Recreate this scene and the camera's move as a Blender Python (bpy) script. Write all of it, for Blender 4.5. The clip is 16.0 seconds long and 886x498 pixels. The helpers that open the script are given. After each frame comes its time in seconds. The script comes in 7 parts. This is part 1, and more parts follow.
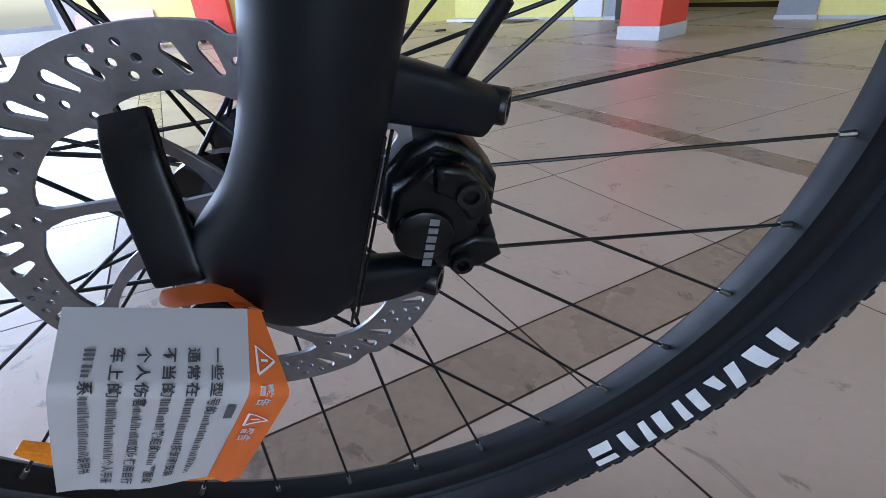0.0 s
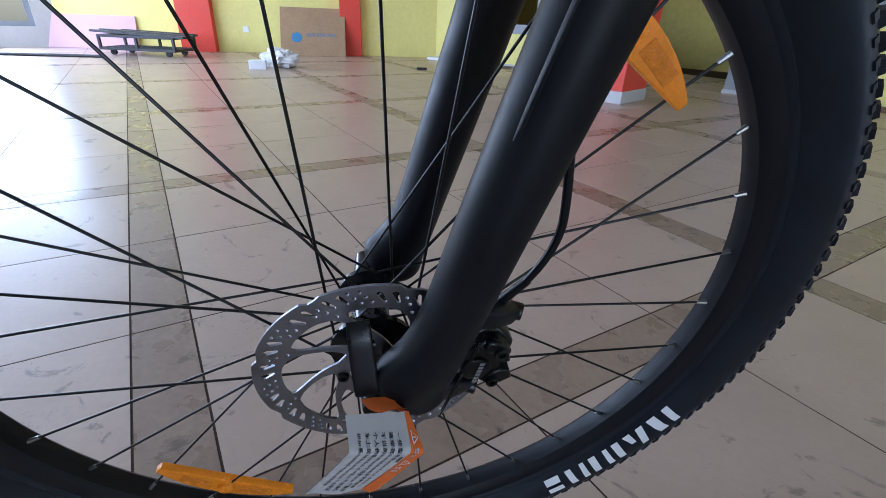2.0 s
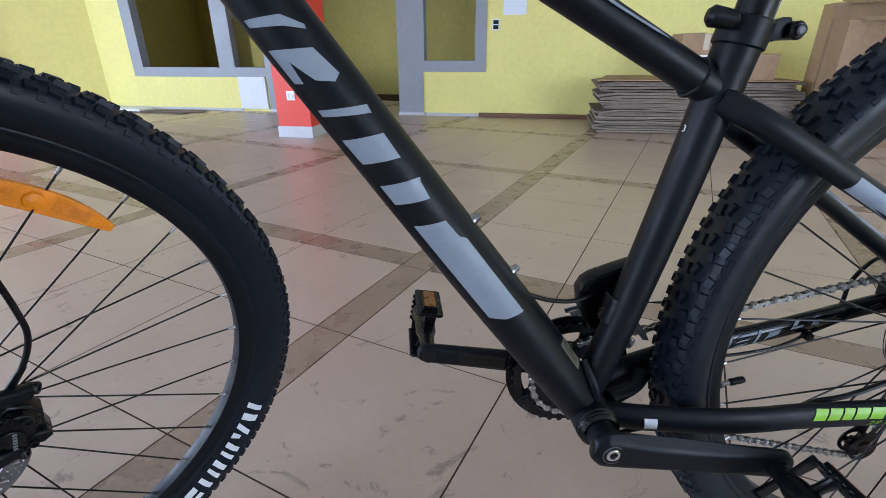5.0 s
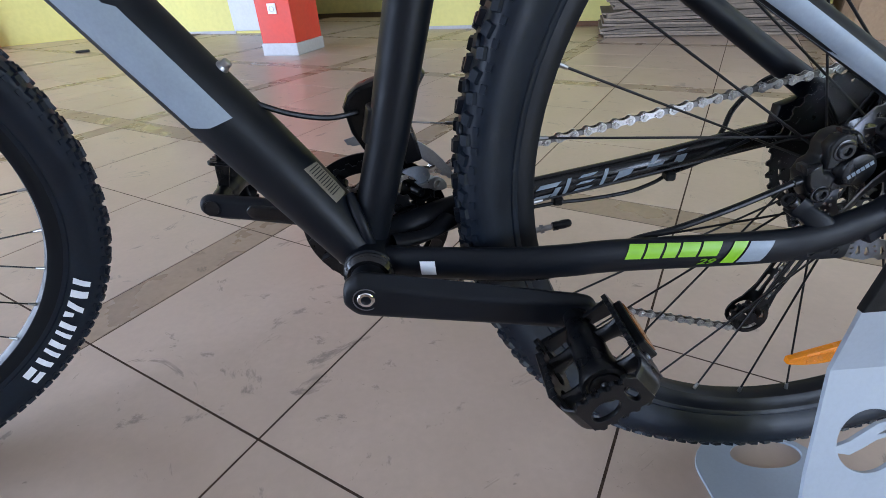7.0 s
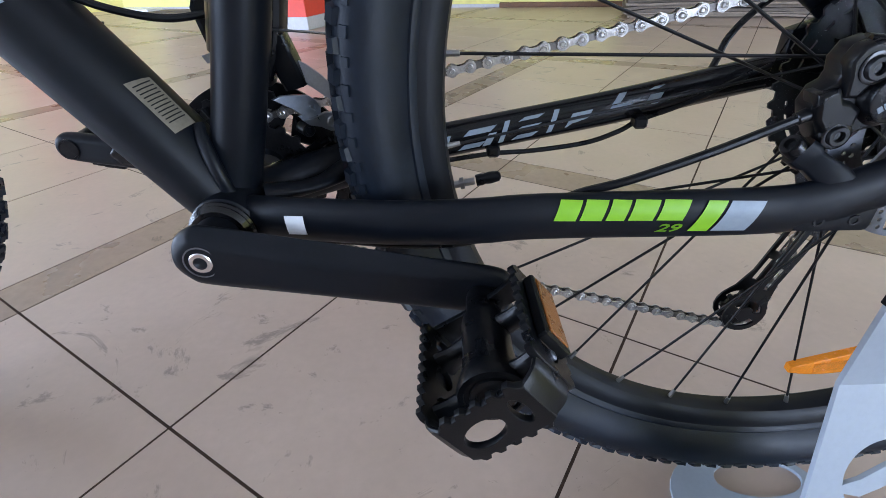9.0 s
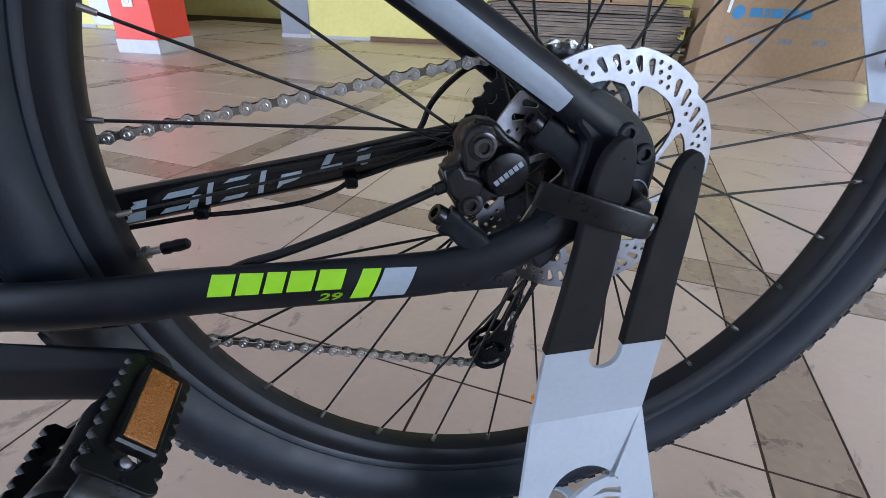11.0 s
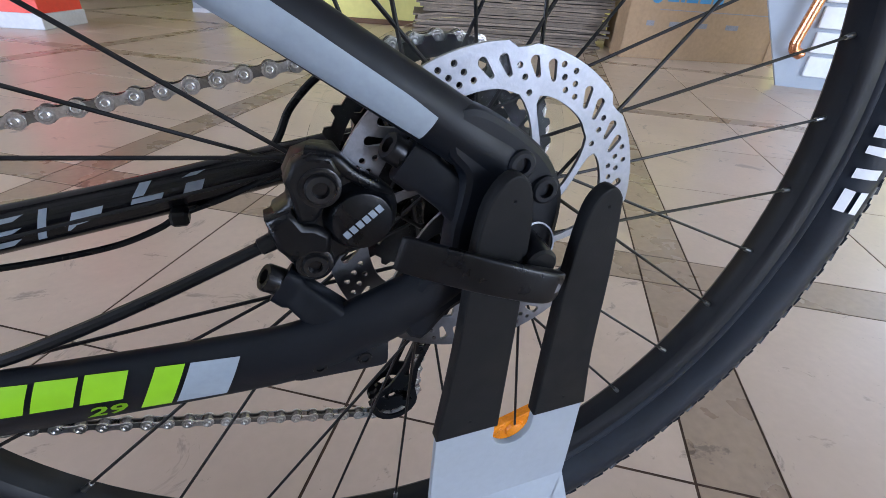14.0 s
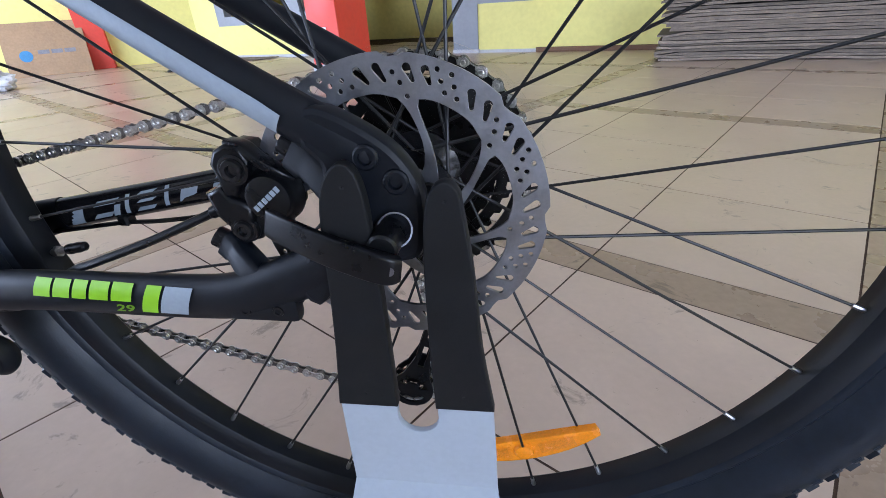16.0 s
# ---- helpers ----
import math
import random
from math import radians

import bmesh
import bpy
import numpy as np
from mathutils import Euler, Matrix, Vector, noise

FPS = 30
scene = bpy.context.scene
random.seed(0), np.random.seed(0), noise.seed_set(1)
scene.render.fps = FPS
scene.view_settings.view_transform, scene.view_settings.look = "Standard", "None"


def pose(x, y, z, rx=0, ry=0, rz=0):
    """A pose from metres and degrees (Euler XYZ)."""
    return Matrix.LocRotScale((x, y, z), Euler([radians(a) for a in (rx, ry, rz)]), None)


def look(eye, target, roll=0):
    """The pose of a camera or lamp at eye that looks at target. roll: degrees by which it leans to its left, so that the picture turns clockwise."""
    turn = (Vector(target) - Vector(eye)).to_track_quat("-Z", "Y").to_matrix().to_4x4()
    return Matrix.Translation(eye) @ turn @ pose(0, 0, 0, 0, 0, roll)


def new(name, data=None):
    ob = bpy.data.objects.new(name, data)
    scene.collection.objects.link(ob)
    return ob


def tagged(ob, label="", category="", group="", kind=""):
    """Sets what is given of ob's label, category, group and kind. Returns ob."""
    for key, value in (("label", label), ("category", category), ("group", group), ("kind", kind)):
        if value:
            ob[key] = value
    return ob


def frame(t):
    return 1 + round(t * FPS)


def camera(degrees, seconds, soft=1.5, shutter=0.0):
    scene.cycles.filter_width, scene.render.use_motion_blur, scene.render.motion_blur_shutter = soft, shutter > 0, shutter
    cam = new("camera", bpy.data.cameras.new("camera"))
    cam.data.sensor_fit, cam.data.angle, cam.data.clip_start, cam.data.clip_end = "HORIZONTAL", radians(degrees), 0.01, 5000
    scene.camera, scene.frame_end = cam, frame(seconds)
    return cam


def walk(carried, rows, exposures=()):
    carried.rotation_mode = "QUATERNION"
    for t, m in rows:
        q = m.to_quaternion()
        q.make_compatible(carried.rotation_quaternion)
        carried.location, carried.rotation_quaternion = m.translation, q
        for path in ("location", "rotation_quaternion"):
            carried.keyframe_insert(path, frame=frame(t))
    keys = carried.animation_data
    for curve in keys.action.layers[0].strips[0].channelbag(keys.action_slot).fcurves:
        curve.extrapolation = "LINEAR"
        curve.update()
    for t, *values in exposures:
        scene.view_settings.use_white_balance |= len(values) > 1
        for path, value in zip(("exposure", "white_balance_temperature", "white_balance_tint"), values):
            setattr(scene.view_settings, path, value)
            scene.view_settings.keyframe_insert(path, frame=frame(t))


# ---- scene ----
cam = camera(86.85, 16.0, soft=0.8)
# seconds, place in metres, turn in degrees; the rear axle stands over the world's origin
PATH = [
    (0.0, -0.9342, -0.1422, 0.4388, 60.68, 3.60, 28.65),
    (0.5, -0.9241, -0.1219, 0.4393, 60.07, 2.15, 34.13),
    (1.0, -0.9229, -0.1379, 0.4524, 59.59, 0.91, 37.55),
    (1.5, -0.9224, -0.1901, 0.4796, 60.74, -0.35, 36.48),
    (2.0, -0.9282, -0.2611, 0.5823, 63.44, -2.12, 26.44),
    (2.5, -0.9357, -0.3062, 0.7192, 65.30, -0.92, 14.81),
    (3.0, -0.8993, -0.3171, 0.8391, 67.21, 0.29, 6.66),
    (3.5, -0.8585, -0.3491, 0.8609, 69.48, 1.18, 1.96),
    (4.0, -0.8028, -0.4109, 0.8381, 69.91, 2.04, -0.85),
    (4.5, -0.7302, -0.4409, 0.7824, 68.82, 0.90, -3.38),
    (5.0, -0.6410, -0.3933, 0.6999, 66.90, 0.27, -5.66),
    (7.5, -0.3698, -0.3640, 0.5304, 58.31, 3.28, -2.35),
    (8.0, -0.3576, -0.3258, 0.4894, 58.28, 2.89, -0.59),
    (8.5, -0.3280, -0.3127, 0.4785, 57.56, 2.50, -0.02),
    (9.0, -0.2990, -0.3047, 0.4892, 57.62, 2.01, -0.42),
    (9.5, -0.2598, -0.3050, 0.5018, 58.37, 0.99, -1.82),
    (10.0, -0.2163, -0.3177, 0.5099, 59.44, -0.10, -4.88),
    (12.5, -0.1235, -0.2452, 0.5035, 62.23, -4.30, -22.49),
    (13.0, -0.1117, -0.2270, 0.4944, 61.73, -5.02, -23.80),
    (13.5, -0.1171, -0.2230, 0.5038, 60.99, -5.37, -24.22),
    (14.0, -0.0997, -0.2318, 0.5085, 59.02, -3.57, -20.10),
    (14.5, -0.0542, -0.2642, 0.5184, 58.26, -1.01, -12.54),
    (15.0, -0.0220, -0.2751, 0.5137, 59.09, 0.58, -4.22),
    (15.5, 0.0285, -0.2790, 0.5024, 60.69, 2.19, 2.20),
    (16.0, 0.0616, -0.2786, 0.5034, 62.24, 3.54, 7.60),
]
EXPOSURES = [(0.0, 0.68, 5850, 14), (1.0, 0.64, 5820, 14), (1.5, 0.40, 5800, 13), (2.0, 0.40, 5880, 13), (2.5, 0.62, 5930, 14), (3.0, 0.72, 5980, 14), (3.5, 0.64, 6030, 14), (5.0, 0.82, 6130, 14), (8.0, 1.03, 6060, 14), (10.0, 1.24, 6080, 15), (12.5, 0.92, 6260, 16), (13.5, 0.98, 6300, 16), (14.5, 1.21, 6200, 15), (15.0, 1.2, 6120, 16), (16.0, 1.17, 6080, 17)]
walk(cam, [(t, pose(x, y, z, rx, ry, rz)) for t, x, y, z, rx, ry, rz in PATH], EXPOSURES)

from mathutils.bvhtree import BVHTree

# ---- daylight ----
world = bpy.data.worlds.new("sky")
scene.world = world
world.use_nodes = True
sky = world.node_tree.nodes.new("ShaderNodeTexSky")
sky.sky_type, sky.sun_disc = "NISHITA", False
sky.sun_elevation, sky.sun_rotation = radians(38), radians(160)
world.node_tree.nodes["Background"].inputs["Strength"].default_value = 0.12
world.node_tree.links.new(sky.outputs[0], world.node_tree.nodes["Background"].inputs["Color"])


def area_light(name, place, target, wide, high, watts, colour):
    lamp = bpy.data.lights.new(name, "AREA")
    lamp.shape, lamp.size, lamp.size_y, lamp.energy, lamp.color = "RECTANGLE", wide, high, watts, colour
    ob = new(name, lamp)
    ob.matrix_world = look(place, target)
    return ob


# unseen shop windows: behind the camera, and at the far end on its left
DAY = (.64, .78, 1.0)
area_light("daylight_south_left", (-6.75, -1.35, 1.12), (-5.6, 2.1, .9), 5.2, 1.6, 190, DAY)
area_light("daylight_south_right", (3.15, -4.58, 1.12), (4.3, -1.0, .9), 3.2, 1.6, 128, DAY)
# fill for the back wall, added where no window is known
area_light("daylight_east", (6.92, 1.17, 1.12), (2.91, 2.47, .8), 2.5, 1.6, 62, DAY)
area_light("daylight_west", (-9.3, 1.55, 1.12), (-5.5, .3, .9), 3.8, 1.6, 200, DAY)


# ---- helpers of this scene ----
TAU = 2 * math.pi


def noise_mat(name, base, rough=0.5, metal=0.0, vary=0.12, scale=20.0, bump=0.0, bump_scale=200.0, rough_vary=0.08, coat=0.0,
              stain=None, stain_scale=2.0, stain_cover=0.6, object_vary=0.0, spec=0.5, scuff=None):
    """A surface with grain at two scales, optional stains and a different tone for every object."""
    m = bpy.data.materials.new(name)
    m.use_nodes = True
    nt = m.node_tree
    N, L = nt.nodes, nt.links
    b = N["Principled BSDF"]
    co = N.new("ShaderNodeTexCoord")
    fine, wide = N.new("ShaderNodeTexNoise"), N.new("ShaderNodeTexNoise")
    fine.inputs["Scale"].default_value, fine.inputs["Detail"].default_value = scale * 8, 4
    wide.inputs["Scale"].default_value, wide.inputs["Detail"].default_value = scale, 5
    geo = N.new("ShaderNodeNewGeometry")
    where = geo.outputs["Position"] if scuff else co.outputs["Object"]
    for n in (fine, wide):
        L.new(where, n.inputs["Vector"])
    mixn = N.new("ShaderNodeMath")
    mixn.operation = "ADD"
    L.new(fine.outputs[0], mixn.inputs[0])
    L.new(wide.outputs[0], mixn.inputs[1])
    ramp = N.new("ShaderNodeMapRange")
    ramp.inputs["From Min"].default_value, ramp.inputs["From Max"].default_value = 0.7, 1.3
    ramp.inputs["To Min"].default_value, ramp.inputs["To Max"].default_value = 1 - vary, 1 + vary
    L.new(mixn.outputs[0], ramp.inputs["Value"])
    mul = N.new("ShaderNodeMix")
    mul.data_type, mul.blend_type = "RGBA", "MULTIPLY"
    mul.inputs["Factor"].default_value = 1
    mul.inputs["A"].default_value = (*base, 1)
    L.new(ramp.outputs[0], mul.inputs["B"])
    out = mul.outputs["Result"]
    if object_vary:
        info = N.new("ShaderNodeObjectInfo")
        r2 = N.new("ShaderNodeMapRange")
        r2.inputs["To Min"].default_value, r2.inputs["To Max"].default_value = 1 - object_vary, 1 + object_vary
        L.new(info.outputs["Random"], r2.inputs["Value"])
        m2 = N.new("ShaderNodeMix")
        m2.data_type, m2.blend_type = "RGBA", "MULTIPLY"
        m2.inputs["Factor"].default_value = 1
        L.new(out, m2.inputs["A"])
        L.new(r2.outputs[0], m2.inputs["B"])
        out = m2.outputs["Result"]
    if stain:
        sn = N.new("ShaderNodeTexNoise")
        sn.inputs["Scale"].default_value, sn.inputs["Detail"].default_value, sn.inputs["Roughness"].default_value = stain_scale, 8, 0.65
        L.new(where, sn.inputs["Vector"])
        cut = N.new("ShaderNodeMapRange")
        cut.inputs["From Min"].default_value, cut.inputs["From Max"].default_value = stain_cover, stain_cover + (0.35 if scuff else 0.22)
        cut.inputs["To Max"].default_value = 0.75
        L.new(sn.outputs[0], cut.inputs["Value"])
        m3 = N.new("ShaderNodeMix")
        m3.data_type = "RGBA"
        L.new(cut.outputs[0], m3.inputs["Factor"])
        L.new(out, m3.inputs["A"])
        m3.inputs["B"].default_value = (*stain, 1)
        out = m3.outputs["Result"]
    if scuff:
        # short dark smears and small specks
        for sc, lo, hi, amount, bend in ((5.5, .60, .66, .55, 2.2), (70, .665, .71, .60, .4)):
            sn = N.new("ShaderNodeTexNoise")
            sn.inputs["Scale"].default_value, sn.inputs["Detail"].default_value, sn.inputs["Roughness"].default_value, sn.inputs["Distortion"].default_value = sc, 6, 0.72, bend
            L.new(where, sn.inputs["Vector"])
            cut = N.new("ShaderNodeMapRange")
            cut.inputs["From Min"].default_value, cut.inputs["From Max"].default_value, cut.inputs["To Max"].default_value = lo, hi, amount
            L.new(sn.outputs[0], cut.inputs["Value"])
            m4 = N.new("ShaderNodeMix")
            m4.data_type = "RGBA"
            L.new(cut.outputs[0], m4.inputs["Factor"])
            L.new(out, m4.inputs["A"])
            m4.inputs["B"].default_value = (*scuff, 1)
            out = m4.outputs["Result"]
    L.new(out, b.inputs["Base Color"])
    rr = N.new("ShaderNodeMapRange")
    rr.inputs["From Min"].default_value, rr.inputs["From Max"].default_value = 0.35, 0.65
    rr.inputs["To Min"].default_value, rr.inputs["To Max"].default_value = max(0.02, rough - rough_vary), min(1, rough + rough_vary)
    L.new(wide.outputs[0], rr.inputs["Value"])
    L.new(rr.outputs[0], b.inputs["Roughness"])
    b.inputs["Metallic"].default_value = metal
    b.inputs["Coat Weight"].default_value = coat
    b.inputs["Specular IOR Level"].default_value = spec
    if bump:
        bn = N.new("ShaderNodeTexNoise")
        bn.inputs["Scale"].default_value, bn.inputs["Detail"].default_value = bump_scale, 4
        L.new(where, bn.inputs["Vector"])
        bp = N.new("ShaderNodeBump")
        bp.inputs["Strength"].default_value, bp.inputs["Distance"].default_value = bump, 0.002
        L.new(bn.outputs[0], bp.inputs["Height"])
        L.new(bp.outputs[0], b.inputs["Normal"])
    return m


def link_mesh(name, bm, material, parent=None, label="", smooth=True, sharp=35):
    me = bpy.data.meshes.new(name)
    bmesh.ops.recalc_face_normals(bm, faces=bm.faces)
    if smooth:
        limit = radians(sharp)
        for f in bm.faces:
            f.smooth = True
        for e in bm.edges:
            if len(e.link_faces) == 2 and e.calc_face_angle(0) > limit:
                e.smooth = False
    bm.to_mesh(me)
    bm.free()
    me.materials.append(material)
    ob = new(name, me)
    if parent:
        ob.parent = parent
    if label:
        ob["label"] = label
    return ob


def part(name, bm, material, parent, label="", **k):
    return link_mesh(name, bm, material, parent, label, **k)


def thing(name, label, category, group="", kind="", place=None):
    e = new(name)
    e.empty_display_size = 0.05
    if place is not None:
        e.matrix_basis = place
    return tagged(e, label, category, group, kind)


def add_box(bm, size, m=None, bevel=0.0, segments=1):
    """A box of that size about the origin of m."""
    ret = bmesh.ops.create_cube(bm, size=1)
    vs = ret["verts"]
    bmesh.ops.scale(bm, vec=size, verts=vs)
    if bevel:
        es = list({e for v in vs for e in v.link_edges})
        r = bmesh.ops.bevel(bm, geom=es, offset=bevel, segments=segments, affect="EDGES", profile=0.6)
        vs = list({v for f in r["faces"] for v in f.verts} | {v for v in vs if v.is_valid})
    if m is not None:
        bmesh.ops.transform(bm, matrix=m, verts=vs)
    return vs


def box_between(bm, lo, hi, bevel=0.0, segments=1):
    lo, hi = Vector(lo), Vector(hi)
    return add_box(bm, hi - lo, Matrix.Translation((lo + hi) / 2), bevel, segments)


def axes(origin, z, x=None):
    """A pose whose z points along z, with x as near to the given x as it goes."""
    z = Vector(z).normalized()
    x = Vector(x) if x is not None else (Vector((0, 0, 1)) if abs(z.z) < 0.9 else Vector((1, 0, 0)))
    y = z.cross(x).normalized()
    x = y.cross(z)
    return Matrix((x, y, z)).transposed().to_4x4() if origin is None else Matrix.Translation(origin) @ Matrix((x, y, z)).transposed().to_4x4()


def add_lathe(bm, profile, m=None, n=32, closed=False, arc=TAU):
    """Turns (radius, height) pairs about z."""
    rings = []
    for i in range(n):
        c, s = math.cos(arc * i / n), math.sin(arc * i / n)
        rings.append([bm.verts.new((r * c, r * s, h)) for r, h in profile])
    k = len(profile)
    for i in range(n):
        a, b = rings[i], rings[(i + 1) % n]
        for j in range(k if closed else k - 1):
            bm.faces.new((a[j], b[j], b[(j + 1) % k], a[(j + 1) % k]))
    if not closed:
        for j in (0, k - 1):
            if profile[j][0] > 1e-5:
                bm.faces.new([r[j] for r in rings] if j else [r[j] for r in rings][::-1])
    vs = [v for r in rings for v in r]
    if m is not None:
        bmesh.ops.transform(bm, matrix=m, verts=vs)
    return vs


def smooth_path(points, steps=6):
    """A Catmull-Rom line through the points (any number of columns)."""
    p = [np.array(q, float) for q in points]
    p = [2 * p[0] - p[1]] + p + [2 * p[-1] - p[-2]]
    out = []
    for i in range(1, len(p) - 2):
        for s in range(steps):
            t = s / steps
            a, b, c, d = p[i - 1:i + 3]
            out.append(0.5 * (2 * b + (c - a) * t + (2 * a - 5 * b + 4 * c - d) * t * t + (3 * b - a - 3 * c + d) * t ** 3))
    out.append(p[-2])
    return out


def add_sweep(bm, path, n=16, side=None, cap=True, boxy=1.0):
    """A tube along rows of (x, y, z, half_width, half_height); the width lies along side where it is given."""
    rings, last = [], None
    pts = [Vector(p[:3]) for p in path]
    for i, p in enumerate(path):
        d = (pts[min(i + 1, len(pts) - 1)] - pts[max(i - 1, 0)]).normalized()
        ref = Vector(side) if side is not None else (last if last is not None else (Vector((0, 1, 0)) if abs(d.y) < 0.9 else Vector((1, 0, 0))))
        w = (ref - d * ref.dot(d)).normalized()
        last = w
        h = d.cross(w)
        a, b = p[3], p[4] if len(p) > 4 else p[3]
        ring = []
        for j in range(n):
            q = TAU * j / n
            c, s = math.cos(q), math.sin(q)
            if boxy != 1.0:
                c, s = math.copysign(abs(c) ** boxy, c), math.copysign(abs(s) ** boxy, s)
            ring.append(bm.verts.new(pts[i] + w * (a * c) + h * (b * s)))
        rings.append(ring)
    for a, b in zip(rings, rings[1:]):
        for j in range(n):
            bm.faces.new((a[j], a[(j + 1) % n], b[(j + 1) % n], b[j]))
    if cap:
        bm.faces.new(rings[0][::-1])
        bm.faces.new(rings[-1])
    return [v for r in rings for v in r]


def add_wire(bm, points, r, n=8, steps=6):
    return add_sweep(bm, [(*p, r, r) for p in smooth_path(points, steps)], n)


def add_cyl(bm, a, b, r, r2=None, n=20, bevel=0.0):
    a, b = Vector(a), Vector(b)
    h = (b - a).length
    r2 = r if r2 is None else r2
    e = bevel
    prof = [(0.0, 0), (r - e, 0), (r, e), (r2, h - e), (r2 - e, h), (0.0, h)] if e else [(0.0, 0), (r, 0), (r2, h), (0.0, h)]
    prof = prof[1:-1]
    return add_lathe(bm, prof, axes(a, b - a), n)


def outline_mesh(name, loops, thick, bevel=0.0, resolution=1):
    """A flat plate in x and y with holes: closed loops of points, filled and given thickness."""
    cu = bpy.data.curves.new(name, "CURVE")
    cu.dimensions, cu.fill_mode, cu.extrude, cu.bevel_depth, cu.bevel_resolution = "2D", "BOTH", thick / 2, bevel, resolution
    for loop in loops:
        sp = cu.splines.new("POLY")
        sp.points.add(len(loop) - 1)
        for p, q in zip(sp.points, loop):
            p.co = (q[0], q[1], 0, 1)
        sp.use_cyclic_u = True
    ob = bpy.data.objects.new(name, cu)
    scene.collection.objects.link(ob)
    bpy.context.view_layer.update()
    me = bpy.data.meshes.new_from_object(ob.evaluated_get(bpy.context.evaluated_depsgraph_get()))
    bpy.data.objects.remove(ob)
    bpy.data.curves.remove(cu)
    return me


def plate(bm, loops, thick, m=None, bevel=0.0):
    me = outline_mesh("plate", loops, thick, bevel)
    k = len(bm.verts)
    bm.from_mesh(me)
    bpy.data.meshes.remove(me)
    bm.verts.ensure_lookup_table()
    vs = bm.verts[k:]
    if m is not None:
        bmesh.ops.transform(bm, matrix=m, verts=vs)
    return vs


def words(bm, text, size, m, shear=0.0, thick=0.0001, bold=0.0, align="LEFT"):
    cu = bpy.data.curves.new("words", "FONT")
    cu.body, cu.size, cu.shear, cu.extrude, cu.offset, cu.align_x, cu.resolution_u = text, size, shear, thick, bold, align, 2
    ob = bpy.data.objects.new("words", cu)
    scene.collection.objects.link(ob)
    bpy.context.view_layer.update()
    me = bpy.data.meshes.new_from_object(ob.evaluated_get(bpy.context.evaluated_depsgraph_get()))
    bpy.data.objects.remove(ob)
    bpy.data.curves.remove(cu)
    k = len(bm.verts)
    bm.from_mesh(me)
    bpy.data.meshes.remove(me)
    bm.verts.ensure_lookup_table()
    vs = bm.verts[k:]
    bmesh.ops.transform(bm, matrix=m, verts=vs)
    return vs


def ring_pts(cx, cy, r, n=16, ry=None, turn=0.0):
    ry = r if ry is None else ry
    c, s = math.cos(turn), math.sin(turn)
    return [(cx + r * math.cos(TAU * i / n) * c - ry * math.sin(TAU * i / n) * s, cy + r * math.cos(TAU * i / n) * s + ry * math.sin(TAU * i / n) * c) for i in range(n)]


# ---- materials ----
M_TILE = noise_mat("beige floor tile", (0.505, 0.386, 0.306), 0.33, vary=0.05, scale=9, rough_vary=0.03, object_vary=0.04, stain=(0.425, 0.320, 0.245), stain_scale=3.2, stain_cover=0.42, spec=0.9, scuff=(0.10, 0.075, 0.06))
M_STRIP = noise_mat("brown floor strip", (0.305, 0.220, 0.158), 0.30, vary=0.12, scale=9, object_vary=0.05, stain=(0.17, 0.12, 0.09), stain_scale=6, scuff=(0.07, 0.05, 0.04))
M_GROUT = noise_mat("dark grout", (0.075, 0.05, 0.038), 0.9, vary=0.3, spec=0.1)
M_YELLOW = noise_mat("yellow wall paint", (0.80, 0.73, 0.255), 0.7, vary=0.05, scale=3, bump=0.15, bump_scale=90)
M_RED = noise_mat("red paint", (0.70, 0.055, 0.03), 0.5, vary=0.06, scale=4)
M_GREYPAINT = noise_mat("grey frame paint", (0.27, 0.29, 0.32), 0.45, vary=0.06, scale=4)
M_WHITEWALL = noise_mat("white paint", (0.72, 0.74, 0.76), 0.6, vary=0.05, scale=4)
M_PALEWALL = noise_mat("pale grey wall paint", (0.50, 0.50, 0.50), 0.7, vary=0.05, scale=3)
M_PLINTH = noise_mat("light grey plinth tile", (0.50, 0.50, 0.52), 0.5, vary=0.08, scale=6)
M_DARKROOM = noise_mat("olive wall of the dim back room", (0.55, 0.46, 0.13), 0.8, vary=0.1, scale=2)
M_BLACK = noise_mat("matt black frame paint", (0.0024, 0.0039, 0.0070), 0.46, vary=0.15, scale=40, rough_vary=0.05, bump=0.02, bump_scale=900, spec=0.27)
M_GLOSS = noise_mat("gloss black paint", (0.006, 0.006, 0.007), 0.16, vary=0.1, rough_vary=0.03, spec=0.4)
# bluer than rubber is: the sky's sheen on the tyres is in the base
M_RUBBER = noise_mat("tyre rubber", (0.0038, 0.0080, 0.0155), 0.46, vary=0.25, scale=30, bump=0.05, bump_scale=700, spec=0.32)
M_PLASTIC = noise_mat("black plastic", (0.0026, 0.0031, 0.0042), 0.34, vary=0.15, scale=60, bump=0.05, bump_scale=1200, spec=0.28)
M_STEEL = noise_mat("brushed rotor steel", (0.255, 0.265, 0.295), 0.42, metal=1.0, vary=0.10, scale=60, rough_vary=0.08, bump=0.05, bump_scale=900)
M_CHROME = noise_mat("chromed stanchion", (0.78, 0.78, 0.80), 0.07, metal=1.0, vary=0.03, rough_vary=0.02)
M_SILVER = noise_mat("silver decal", (0.27, 0.32, 0.375), 0.5, metal=0.1, vary=0.06, scale=50)
M_GREYPRINT = noise_mat("dull grey print", (0.16, 0.17, 0.18), 0.5, vary=0.05)
M_WHITE = noise_mat("white print", (0.80, 0.82, 0.85), 0.5, vary=0.04)
M_GREEN = noise_mat("lime green decal", (0.24, 0.52, 0.012), 0.4, vary=0.05)
